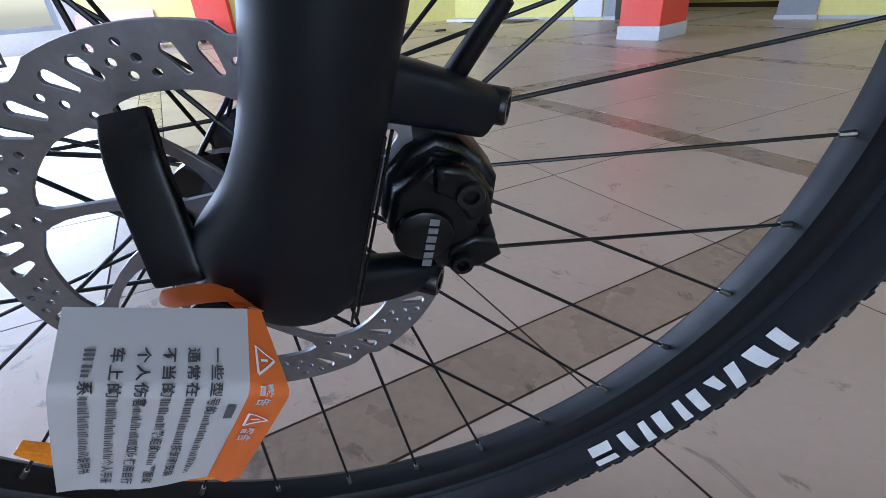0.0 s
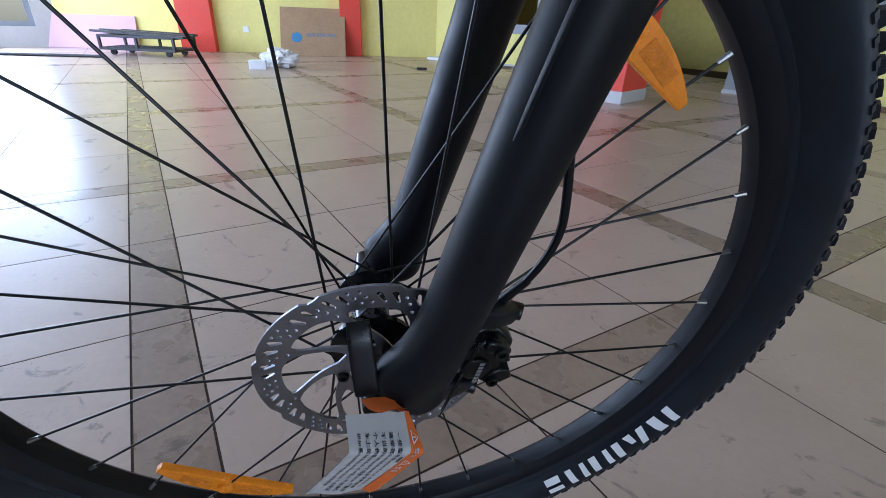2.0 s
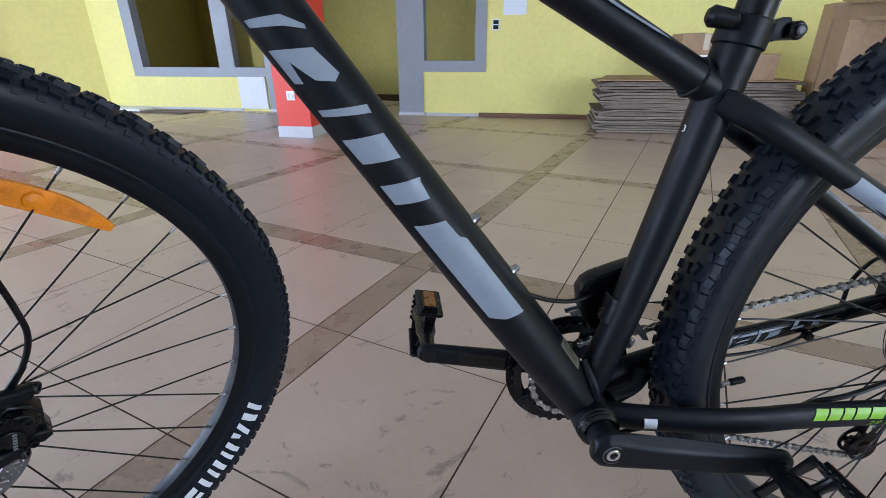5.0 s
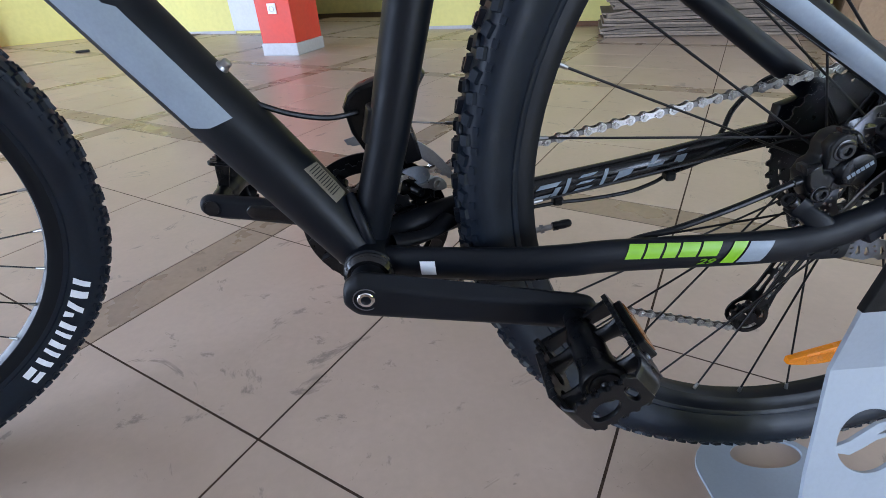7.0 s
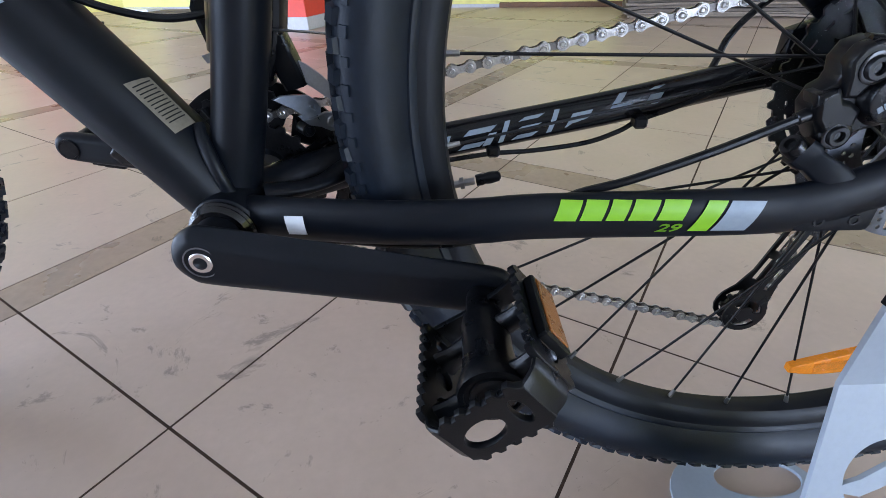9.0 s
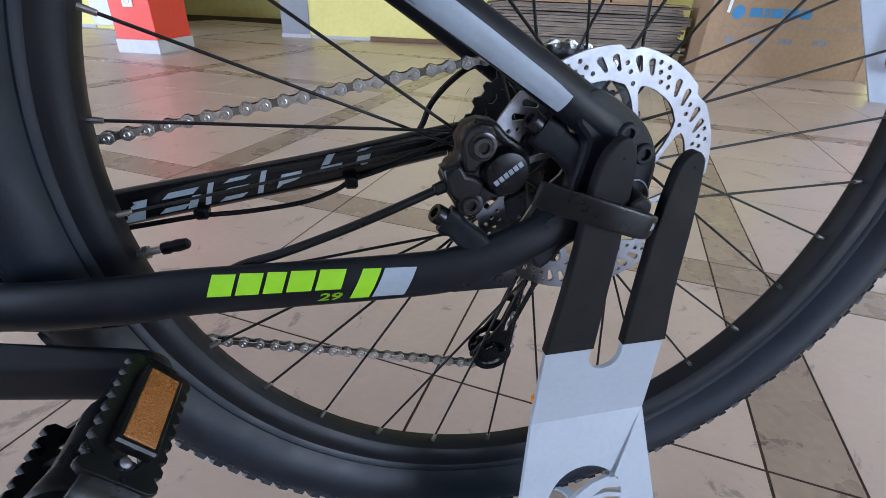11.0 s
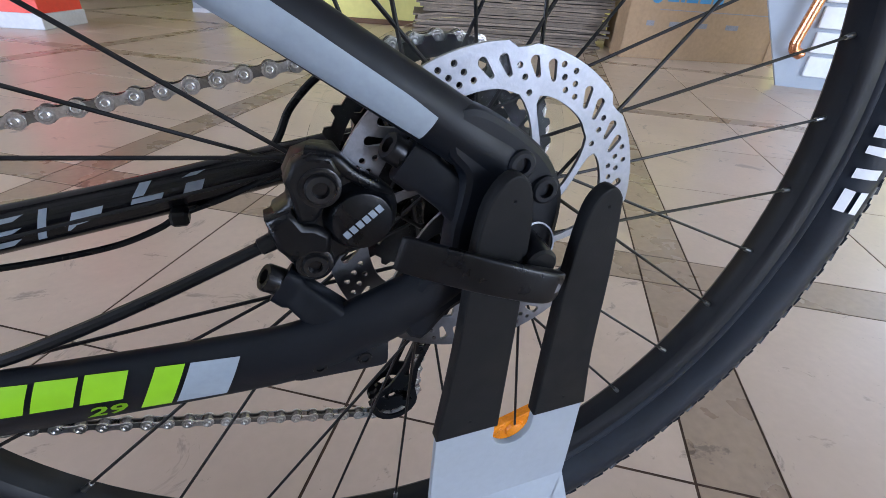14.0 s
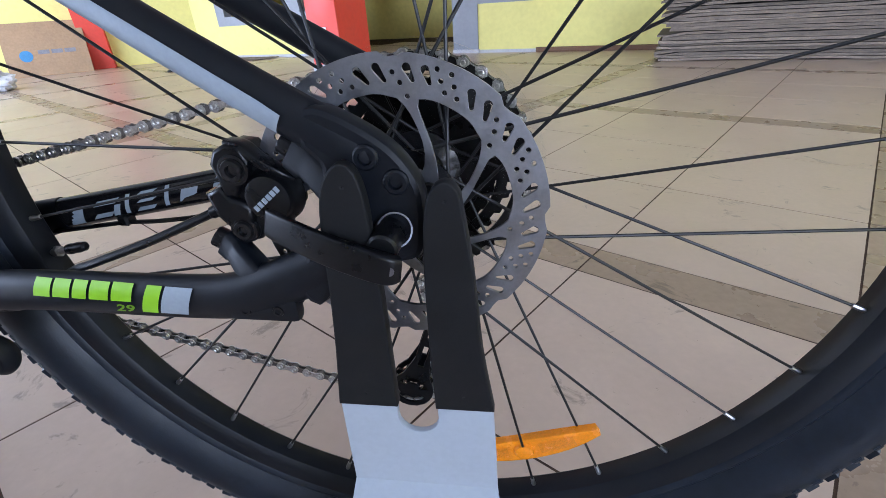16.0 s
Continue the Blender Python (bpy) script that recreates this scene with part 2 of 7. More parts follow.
M_CARD = noise_mat("brown cardboard", (0.36, 0.235, 0.135), 0.85, vary=0.12, scale=5, object_vary=0.12, stain=(0.26, 0.17, 0.10), stain_scale=4)
M_SPOKE = noise_mat("black spoke steel", (0.013, 0.013, 0.014), 0.38, metal=0.5, vary=0.1)
M_NIPPLE = noise_mat("nickel nipple", (0.36, 0.36, 0.36), 0.34, metal=1.0, vary=0.1)
M_AMBER = noise_mat("amber reflector plastic", (0.90, 0.27, 0.005), 0.22, vary=0.12, scale=60, bump=0.35, bump_scale=900)
M_AMBER_DARK = noise_mat("dull amber reflector", (0.27, 0.095, 0.016), 0.30, vary=0.2, scale=80, bump=0.4, bump_scale=1100)
M_DARKSTEEL = noise_mat("dark gear steel", (0.03, 0.03, 0.032), 0.34, metal=0.8, vary=0.2, scale=60)
M_CHAIN = noise_mat("grey chain steel", (0.52, 0.51, 0.50), 0.27, metal=0.95, vary=0.25, scale=90)
M_CHAINDARK = noise_mat("oily chain steel", (0.20, 0.19, 0.18), 0.34, metal=0.9, vary=0.25, scale=90)
M_SILVERPART = noise_mat("satin alloy", (0.52, 0.53, 0.56), 0.32, metal=0.9, vary=0.08, scale=60)
M_LINK = noise_mat("blue-grey alloy", (0.40, 0.44, 0.50), 0.36, metal=0.6, vary=0.1, scale=60)
M_PAPER = noise_mat("white paper", (0.76, 0.80, 0.88), 0.75, vary=0.03, scale=12)
# darker than the leaflet's paper: the tag's shade is put into its colour
M_TAGPAPER_SHADED = noise_mat("thin grey-white tag paper", (0.50, 0.50, 0.53), 0.8, vary=0.03, scale=12)
M_ORANGE = noise_mat("orange card print", (0.72, 0.155, 0.025), 0.55, vary=0.05, scale=20)
M_INK = noise_mat("dark grey ink", (0.10, 0.10, 0.11), 0.7, vary=0.1)
M_REDINK = noise_mat("red ink", (0.80, 0.09, 0.10), 0.6, vary=0.05)
M_STAND = noise_mat("pale powder coat", (0.35, 0.395, 0.455), 0.42, vary=0.04, scale=30, bump=0.04, bump_scale=800)
M_SLEEVE = noise_mat("black rubber sleeve", (0.0075, 0.0080, 0.0090), 0.6, vary=0.12, scale=60, bump=0.06, bump_scale=900, spec=0.20)


def clear_mat():
    m = noise_mat("clear plastic", (0.95, 0.96, 0.97), 0.04, vary=0.02, spec=0.3)
    b = m.node_tree.nodes["Principled BSDF"]
    b.inputs["Transmission Weight"].default_value = 1.0
    b.inputs["IOR"].default_value = 1.06
    return m


M_CLEAR = clear_mat()


M_DULL = noise_mat("worn sticker", (0.20, 0.18, 0.14), 0.5, vary=0.15, scale=60)
M_GREYINK = noise_mat("grey ink", (0.33, 0.34, 0.38), 0.7, vary=0.05)
M_PEN = noise_mat("blue pen", (0.12, 0.15, 0.40), 0.5, vary=0.05)
M_AMBER_LENS = noise_mat("amber lens ribs", (0.85, 0.25, 0.008), 0.22, vary=0.2, scale=150, bump=0.7, bump_scale=1500)


M_TAPE = noise_mat("pale packing tape", (0.50, 0.40, 0.27), 0.35, vary=0.06)
M_WOOD = noise_mat("brown wood", (0.16, 0.08, 0.04), 0.6, vary=0.2, scale=10)
M_PINK = noise_mat("pale pink board", (0.66, 0.42, 0.58), 0.6, vary=0.04)
M_DARKMETAL = noise_mat("dark painted steel", (0.035, 0.036, 0.040), 0.45, metal=0.3, vary=0.2, scale=12)
M_BAG = noise_mat("white plastic film", (0.72, 0.73, 0.74), 0.35, vary=0.08, scale=15, bump=0.4, bump_scale=40)
M_BLUE = noise_mat("blue print on cardboard", (0.05, 0.22, 0.42), 0.7, vary=0.15, scale=20)
M_BLUEFAINT = noise_mat("faint blue print", (0.22, 0.22, 0.24), 0.8, vary=0.2, scale=20)
M_COPPER = noise_mat("copper pipe", (0.72, 0.33, 0.18), 0.28, metal=1.0, vary=0.1, scale=20)
M_CARDEDGE = noise_mat("cardboard edge", (0.20, 0.16, 0.125), 0.9, vary=0.25, scale=14, object_vary=0.25)


# ---- the room: E runs along the back wall, N into it ----
TH = radians(-18)
EV, NV = Vector((math.cos(TH), math.sin(TH), 0)), Vector((-math.sin(TH), math.cos(TH), 0))
ROOM = Matrix((EV, NV, Vector((0, 0, 1)))).transposed().to_4x4()
CEIL = 2.15
BACK = 4.85


def room_boxes(name, boxes, material, label="", category="", kind="structure", m=ROOM, parent=None, bevel=0.0):
    bm = bmesh.new()
    for lo, hi in boxes:
        v = box_between(bm, lo, hi, bevel)
        bmesh.ops.transform(bm, matrix=m, verts=v)
    ob = link_mesh(name, bm, material, parent, smooth=False)
    if parent is None:
        tagged(ob, label, category, kind=kind)
    elif label:
        ob["label"] = label
    return ob


B = BACK
room_boxes("wall_north", [((-6.6, B, 0), (-5.72, B + .2, CEIL)), ((-5.72, B, 0), (-3.85, B + .2, .40)), ((-5.72, B, 1.75), (-3.85, B + .2, CEIL)),
                          ((-3.85, B, 1.95), (-1.90, B + .2, CEIL)), ((-1.90, B, 0), (-1.20, B + .2, .47)), ((-1.90, B, 1.58), (-1.20, B + .2, CEIL)),
                          ((-1.20, B, 0), (6.5, B + .2, CEIL))], M_YELLOW, "bright yellow painted back wall with openings", "wall")
left_a, left_b = Vector((-4.45, 6.50, 0)), Vector((-8.6, 3.75, 0))
d = (left_b - left_a)
LEFT = Matrix.Translation(left_a) @ axes(None, (0, 0, 1), d.normalized())
room_boxes("wall_west", [((-.3, -.2, 0), (d.length + .2, 0, CEIL))], M_YELLOW, "yellow painted side wall", "wall", m=LEFT)
room_boxes("ceiling", [((-11, -5, CEIL), (8, 8.2, CEIL + .1))], M_WHITEWALL, "plain pale ceiling", "ceiling")
# unseen end wall; its opening is added to let light onto the back wall
room_boxes("wall_east", [((6.3, -3.4, 0), (6.5, B, .25)), ((6.3, -3.4, 2.0), (6.5, B, CEIL)), ((6.3, -3.4, .25), (6.5, 1.95, 2.0)), ((6.3, 4.55, .25), (6.5, B, 2.0))], M_YELLOW, "yellow painted end wall with a wide window", "wall")
# unseen shop windows behind the camera and at the far end
S = -3.4
room_boxes("wall_south", [((-9.5, S - .2, 0), (6.5, S, .25)), ((-9.5, S - .2, 2.0), (6.5, S, CEIL)), ((-9.5, S - .2, .25), (-8.6, S, 2.0)), ((-3.2, S - .2, .25), (2.75, S, 2.0)), ((6.05, S - .2, .25), (6.5, S, 2.0))], M_PALEWALL, "pale grey shop front wall with wide windows", "wall")
room_boxes("wall_far_west", [((-9.6, S, 0), (-9.4, 1.1, .25)), ((-9.6, S, 2.0), (-9.4, 1.1, CEIL)), ((-9.6, .6, .25), (-9.4, 1.1, 2.0))], M_PALEWALL, "pale grey end wall with a wide window", "wall")
for i, boxes in enumerate(([((-8.6, S - .12, .25), (-8.54, S - .06, 2.0)), ((-5.95, S - .12, .25), (-5.88, S - .06, 2.0)), ((-3.26, S - .12, .25), (-3.2, S - .06, 2.0)), ((-8.54, S - .12, .25), (-3.26, S - .06, .31)), ((-8.54, S - .12, 1.94), (-3.26, S - .06, 2.0))],
                           [((2.75, S - .12, .25), (2.81, S - .06, 2.0)), ((4.37, S - .12, .25), (4.44, S - .06, 2.0)), ((5.99, S - .12, .25), (6.05, S - .06, 2.0)), ((2.81, S - .12, .25), (5.99, S - .06, .31)), ((2.81, S - .12, 1.94), (5.99, S - .06, 2.0))],
                           # frame of the added east opening
                           [((6.37, 1.95, .25), (6.43, 2.01, 2.0)), ((6.37, 3.22, .25), (6.43, 3.28, 2.0)), ((6.37, 4.49, .25), (6.43, 4.55, 2.0)), ((6.37, 2.01, .25), (6.43, 4.49, .31)), ((6.37, 2.01, 1.94), (6.43, 4.49, 2.0))],
                           [((-9.53, S, .25), (-9.47, S + .06, 2.0)), ((-9.53, -1.4, .25), (-9.47, -1.33, 2.0)), ((-9.53, .54, .25), (-9.47, .6, 2.0)), ((-9.53, S + .06, .25), (-9.47, .54, .31)), ((-9.53, S + .06, 1.94), (-9.47, .54, 2.0))])):
    room_boxes("window_%d" % (i + 3), boxes, M_GREYPAINT, "grey framed shop window", "window")

# inner windows and doorway to the dim back room
w = thing("window_1", "grey framed inner window onto a dim room", "window", kind="structure")
f0, f1 = B - .012, B + .11
room_boxes("window_frame", [((-5.72, f0, .40), (-5.57, f1, 1.75)), ((-5.57, f0, .40), (-3.85, f1, .51)), ((-5.57, f0, 1.61), (-3.85, f1, 1.75)), ((-4.47, f0, .51), (-4.26, f1, 1.61))], M_GREYPAINT, parent=w)
room_boxes("door_frame", [((-3.85, f0, 0), (-3.72, f1, 1.95)), ((-2.19, f0, 0), (-1.90, f1, 1.95)), ((-3.72, f0, 1.85), (-2.19, f1, 1.95))], M_GREYPAINT, "grey door frame round an open doorway", "door frame")
w = thing("window_2", "small grey framed inner window beside the doorway", "window", kind="structure")
room_boxes("window_frame", [((-1.90, f0, .47), (-1.20, f1, .585)), ((-1.32, f0, .585), (-1.20, f1, 1.58)), ((-1.90, f0, 1.50), (-1.32, f1, 1.58)), ((-1.90, f0, .585), (-1.885, f1, 1.50))], M_GREYPAINT, parent=w)
room_boxes("jamb_foot", [((-2.20, f0 - .008, 0), (-1.885, B, .035)), ((-3.86, f0 - .008, 0), (-3.71, B, .035))], M_PLINTH, "pale tiled foot of the door frame", "plinth")
room_boxes("white_panel", [((-4.24, B - .03, .03), (-3.87, B, .405))], M_WHITEWALL, "white wall panel under the inner window", "panel", bevel=.004)
room_boxes("back_room_walls", [((-6.8, 7.4, 0), (.6, 7.6, CEIL)), ((-6.8, B + .2, 0), (-6.6, 7.4, CEIL)), ((.4, B + .2, 0), (.6, 7.4, CEIL)), ((-4.95, 6.3, 0), (-4.55, 6.7, CEIL)), ((-1.62, 6.5, .70), (-.6, 6.54, 1.15))], M_DARKROOM, "olive walls of the dim back room", "wall")
room_boxes("skirting", [((-6.6, B - .012, 0), (-4.24, B, .03)), ((-1.88, B - .012, 0), (-1.26, B, .03)), ((.05, B - .012, 0), (6.3, B, .03))], M_PLINTH, "low pale skirting", "skirting")
bm = bmesh.new()
v = box_between(bm, (-1.26, B - .045, 0), (.60, B - .013, .045), .004)
bmesh.ops.transform(bm, matrix=ROOM, verts=v)
tagged(link_mesh("wooden_board", bm, M_WOOD, smooth=False), "narrow brown wooden board lying along the yellow wall", "board")


def pilaster(s0, s1):
    room_boxes("pilaster", [((s0, 0, 0), (s1, .14, CEIL))], M_RED, "red painted pilaster on the side wall", "pilaster", m=LEFT, bevel=.004)


pilaster(1.04, 1.33)
pilaster(3.05, 3.5)

# pillar
def pillar():
    t = thing("pillar", "square red painted pillar with a pale tiled foot", "pillar", kind="structure")
    bm = bmesh.new()
    m = Matrix.Translation((-1.36, 3.80, 0)) @ pose(0, 0, 0, 0, 0, -18)
    v = box_between(bm, (-.31, 0, .09), (0, .44, CEIL), .004)
    bmesh.ops.transform(bm, matrix=m, verts=v)
    part("shaft", bm, M_RED, t, smooth=False)
    bm = bmesh.new()
    v = box_between(bm, (-.318, -.008, 0), (.008, .448, .095), .003)
    bmesh.ops.transform(bm, matrix=m, verts=v)
    part("foot", bm, M_PLINTH, t, "pale grey tiled foot", smooth=False)


pillar()

# ---- floor tiles ----
TILE, STRIP, JOINT = 0.443, 0.108, 0.0040
PERIOD = 3 * TILE + STRIP
GRID = Matrix.Translation((-0.5677, 1.1316, 0)) @ pose(0, 0, 0, 0, 0, 57.4)


def tile_mesh(name, w, h, material):
    bm = bmesh.new()
    v = box_between(bm, (-w / 2 + JOINT / 2, -h / 2 + JOINT / 2, -.012), (w / 2 - JOINT / 2, h / 2 - JOINT / 2, 0))
    me = bpy.data.meshes.new(name)
    bm.to_mesh(me)
    bm.free()
    me.materials.append(material)
    return me


def floor():
    bm = bmesh.new()
    box_between(bm, (-12, -6, -.12), (9, 9, -.0009))
    base = tagged(link_mesh("floor", bm, M_GROUT, smooth=False), "beige ceramic floor tiles with brown tile strips and dark joints", "floor", kind="structure")
    meshes = {(0, 0): tile_mesh("tile", TILE, TILE, M_TILE), (1, 0): tile_mesh("strip_tile", STRIP, TILE, M_STRIP),
              (0, 1): tile_mesh("strip_tile", TILE, STRIP, M_STRIP), (1, 1): tile_mesh("corner_tile", STRIP, STRIP, M_STRIP)}
    def lines(k):
        # centre and kind of every row
        out = []
        for p in range(-k, k + 1):
            o = p * PERIOD
            out.append((o, 1))
            for i in range(3):
                out.append((o + STRIP / 2 + TILE * (i + .5), 0))
        return out
    rng = random.Random(4)
    near = Vector((-.4, .9, 0))
    cells = []
    for a, ka in lines(9):
        for b, kb in lines(9):
            p = GRID @ Vector((a, b, 0))
            q = Vector((p.dot(EV), p.dot(NV)))
            if -10 < q.x < 6.9 and -3.9 < q.y < BACK + 1.6 and p.x > -10.5:
                cells.append(((p - near).length, a, b, ka, kb))
    cells.sort()
    made = {"tile": 0, "strip_tile": 0, "corner_tile": 0}
    extra = {0: bmesh.new(), 1: bmesh.new()}
    for dist, a, b, ka, kb in cells:
        me = meshes[ka, kb]
        m = GRID @ pose(a, b, rng.uniform(-.0002, .0002), rng.uniform(-.03, .03), rng.uniform(-.03, .03), 0)
        if made[me.name.split(".")[0]] < 290:
            made[me.name.split(".")[0]] += 1
            o = new(me.name.split(".")[0], me)
            o.parent, o.matrix_basis = base, m
        else:
            g = extra[max(ka, kb)]
            k = len(g.verts)
            g.from_mesh(me)
            g.verts.ensure_lookup_table()
            bmesh.ops.transform(g, matrix=m, verts=g.verts[k:])
    for g, mt in ((extra[0], M_TILE), (extra[1], M_STRIP)):
        if len(g.verts):
            o = link_mesh("far_tiles", g, mt, base, smooth=False)
            o["kind"] = "stuff"
        else:
            g.free()


floor()


# ---- the bicycle: x runs to the rear, y to its right side, z up ----
bike = thing("mountain_bike", "matt black hardtail mountain bike with silver decals and turned front wheel", "bicycle")
AXLE_Z, NIP_R = 0.404, 0.297
HEAD, STEER = radians(70.5), radians(39.0)
UP = Vector((math.cos(HEAD), 0, math.sin(HEAD)))
AHEAD = Vector((-math.sin(HEAD), 0, math.cos(HEAD))) * math.cos(STEER) - Vector((0, 1, 0)) * math.sin(STEER)
SIDE = UP.cross(-AHEAD)
FORK = Matrix.Translation((-1.0580, 0.0, 0.3530)) @ Matrix((-AHEAD, SIDE, UP)).transposed().to_4x4()
FRONT_AXLE = Vector((-1.0903, -0.0255, 0.3653))
level = Vector((math.cos(0.653), math.sin(0.653), 0))
level = (level - SIDE * level.dot(SIDE)).normalized()
TURN = Vector((-.0148, -.0022, -.0052))     # slight lean of fork and front wheel against the frame
LEAN = Matrix.Translation(FRONT_AXLE + Vector((-.0148, .0125, .0005))) @ Matrix.Rotation(TURN.length, 4, TURN) @ Matrix.Translation(-FRONT_AXLE)
FRONT = LEAN @ Matrix.Translation(FRONT_AXLE) @ Matrix((level, SIDE, level.cross(SIDE))).transposed().to_4x4()
FORK = LEAN @ FORK
UP, SIDE, AHEAD = (LEAN.to_3x3() @ v for v in (UP, SIDE, AHEAD))
REAR = Matrix.Translation((0, 0, AXLE_Z))
SPIN_Y = Matrix.Rotation(-math.pi / 2, 4, "X")      # lathe axis z to y


def rim_bm():
    bm = bmesh.new()
    prof = [(.300, -.009), (.299, -.004), (.2985, 0), (.299, .004), (.300, .009), (.304, .0125), (.311, .0145), (.318, .0150), (.319, .0142), (.318, .0130), (.310, .0125),
            (.310, -.0125), (.318, -.0130), (.319, -.0142), (.318, -.0150), (.311, -.0145), (.304, -.0125)]
    add_lathe(bm, prof, SPIN_Y, 128, closed=True)
    return bm


def tyre_bm():
    bm = bmesh.new()
    half = [(.3135, .0132), (.3175, .0165), (.320, .0175), (.3215, .0170), (.327, .0225), (.336, .0268), (.344, .0280), (.352, .0265), (.3575, .0225), (.3605, .0150), (.3618, .0070)]
    half = [(r + .0037 * min(1, max(0, (r - .322) / .03)), y * (1 + .10 * min(1, max(0, (r - .322) / .02)))) for r, y in half]
    prof = half + [(.3659, 0)] + [(r, -y) for r, y in reversed(half)] + [(.312, -.010), (.312, .010)]
    add_lathe(bm, prof, SPIN_Y, 144, closed=True)
    return bm


def knob_bm():
    bm = bmesh.new()
    rng = random.Random(3)

    def knob(ang, y, r, along, across, tall, tilt, skew):
        m = Matrix.Rotation(-ang, 4, "Y") @ Matrix.Translation((r + .0036, y * 1.10, 0)) @ Matrix.Rotation(tilt, 4, "Z") @ Matrix.Rotation(skew, 4, "X")
        a, c = along / 2, across / 2
        lo = [Vector((-.002, sy * c * 1.12, sz * a * 1.12)) for sy, sz in ((-1, -1), (1, -1), (1, 1), (-1, 1))]
        hi = [Vector((tall, sy * c * .88, sz * a * .86)) for sy, sz in ((-1, -1), (1, -1), (1, 1), (-1, 1))]
        v = [bm.verts.new(m @ p) for p in lo + hi]
        bm.faces.new(v[4:])
        for i in range(4):
            bm.faces.new((v[i], v[(i + 1) % 4], v[4 + (i + 1) % 4], v[4 + i]))

    n = 72
    for i in range(n):
        a = TAU * i / n
        s = TAU / n
        for side in (-1, 1):
            knob(a + side * s * .06, side * .0050, .3617, .0120, .0066, .0044, 0, side * .25)
            knob(a + s * (.5 + side * .08), side * .0122, .3603, .0105, .0068, .0042, side * .30, -side * .3)
            knob(a + s * .12, side * .0208, .3578, .0100, .0082, .0038, side * .66, side * .2)
            knob(a + s * .62, side * .0214, .3574, .0092, .0074, .0036, side * .70, -side * .15)
            knob(a + s * .35, side * .0262, .3520, .0070, .0050, .0011, side * 1.15, 0)
            knob(a + s * .85, side * .0262, .3515, .0060, .0050, .0010, side * 1.15, 0)
    return bm


def spoke_bm(flange_r, flange_y, lead):
    bm = bmesh.new()
    b = lead * radians(67.5)
    hole = Vector((flange_r * math.cos(b), flange_y, flange_r * math.sin(b)))
    tip = Vector((NIP_R, 0, 0))
    add_cyl(bm, hole, tip, .00105, n=8)
    return bm


def nipple_bm(flange_r, flange_y, lead):
    bm = bmesh.new()
    b = lead * radians(67.5)
    hole = Vector((flange_r * math.cos(b), flange_y, flange_r * math.sin(b)))
    tip = Vector((NIP_R, 0, 0))
    d = (tip - hole).normalized()
    add_cyl(bm, tip - d * .007, tip + d * .004, .0017, .0022, n=8, bevel=.0003)
    return bm


def rotor_loops(turn):
    """Eight bent arms, each ending at a row of three holes; pairs of slots and groups of six holes between them."""
    def P(r, deg):
        a = turn + radians(deg)
        return (r / 1000 * math.cos(a), r / 1000 * math.sin(a))

    def arm(r):
        return np.interp(r, (24, 33, 44, 50, 58, 62), (-44, -31, -17.5, -11.5, -5.0, -3.0))

    def half(r):
        return np.interp(r, (24, 30, 38, 46, 54, 58, 61), (6.5, 4.4, 2.7, 2.1, 2.5, 3.6, 6.0))
    outer = []
    for k in range(8):
        for i in range(14):
            f = i / 14
            r = 81.2 - .4 * f if f < .80 else (78.6 if f > .9 else 79.2)
            outer.append(P(r, 45 * (k + f) + 8))
    loops = [outer, [P(17.5, 15 * i) for i in range(24)]]
    for k in range(8):
        w = []
        for r in (27, 31, 36, 42, 48, 53, 57, 60):
            w.append(P(r, 45 * k + arm(r) + math.degrees(half(r) / r)))
        a0, a1 = 5.5, 36.0
        for i in range(11):
            u = i / 10
            w.append(P(62.6 - 1.6 * abs(2 * u - 1) ** 4, 45 * k + a0 + (a1 - a0) * u))
        for r in (60, 57, 53, 48, 42, 36, 31, 27):
            w.append(P(r, 45 * (k + 1) + arm(r) - math.degrees(half(r) / r)))
        loops.append(w)
        # row of three at the arm's end, and a group of six between the slots
        for r, a in ((71.8, 3.0), (67.2, 0), (61.2, -3.6), (76.6, 7.5 + 22.5 - 4), (76.6, 25 + 6.5), (72.0, 23.5), (72.0, 29), (67.6, 20.5), (67.6, 26)):
            c = P(r, 45 * k + a)
            loops.append(ring_pts(c[0], c[1], .00150, 10))
        for (r1, b1), (r0, b0) in (((76.2, 10), (67.0, 5.8)), ((75.6, 17.6), (66.8, 12.9)), ((76.4, 43.6), (68.0, 39.2)), ((76.8, 36.6), (68.4, 32.4))):
            # a slot wider at its outer end
            p, q = Vector(P(r1, 45 * k + b1)), Vector(P(r0, 45 * k + b0))
            d = (p - q).normalized()
            n = Vector((-d.y, d.x))
            loop = []
            for i in range(7):
                t = math.pi * i / 6
                loop.append(tuple(p - d * .0021 + n * .0023 * math.cos(t) + d * .0021 * math.sin(t)))
            for i in range(7):
                t = math.pi + math.pi * i / 6
                loop.append(tuple(q + d * .0013 + n * .0013 * math.cos(t) + d * .0013 * math.sin(t)))
            loops.append(loop)
    return loops


def rotor_bm(turn):
    bm = bmesh.new()
    plate(bm, rotor_loops(turn), .0017, Matrix.Rotation(math.pi / 2, 4, "X"), bevel=.00012)
    return bm


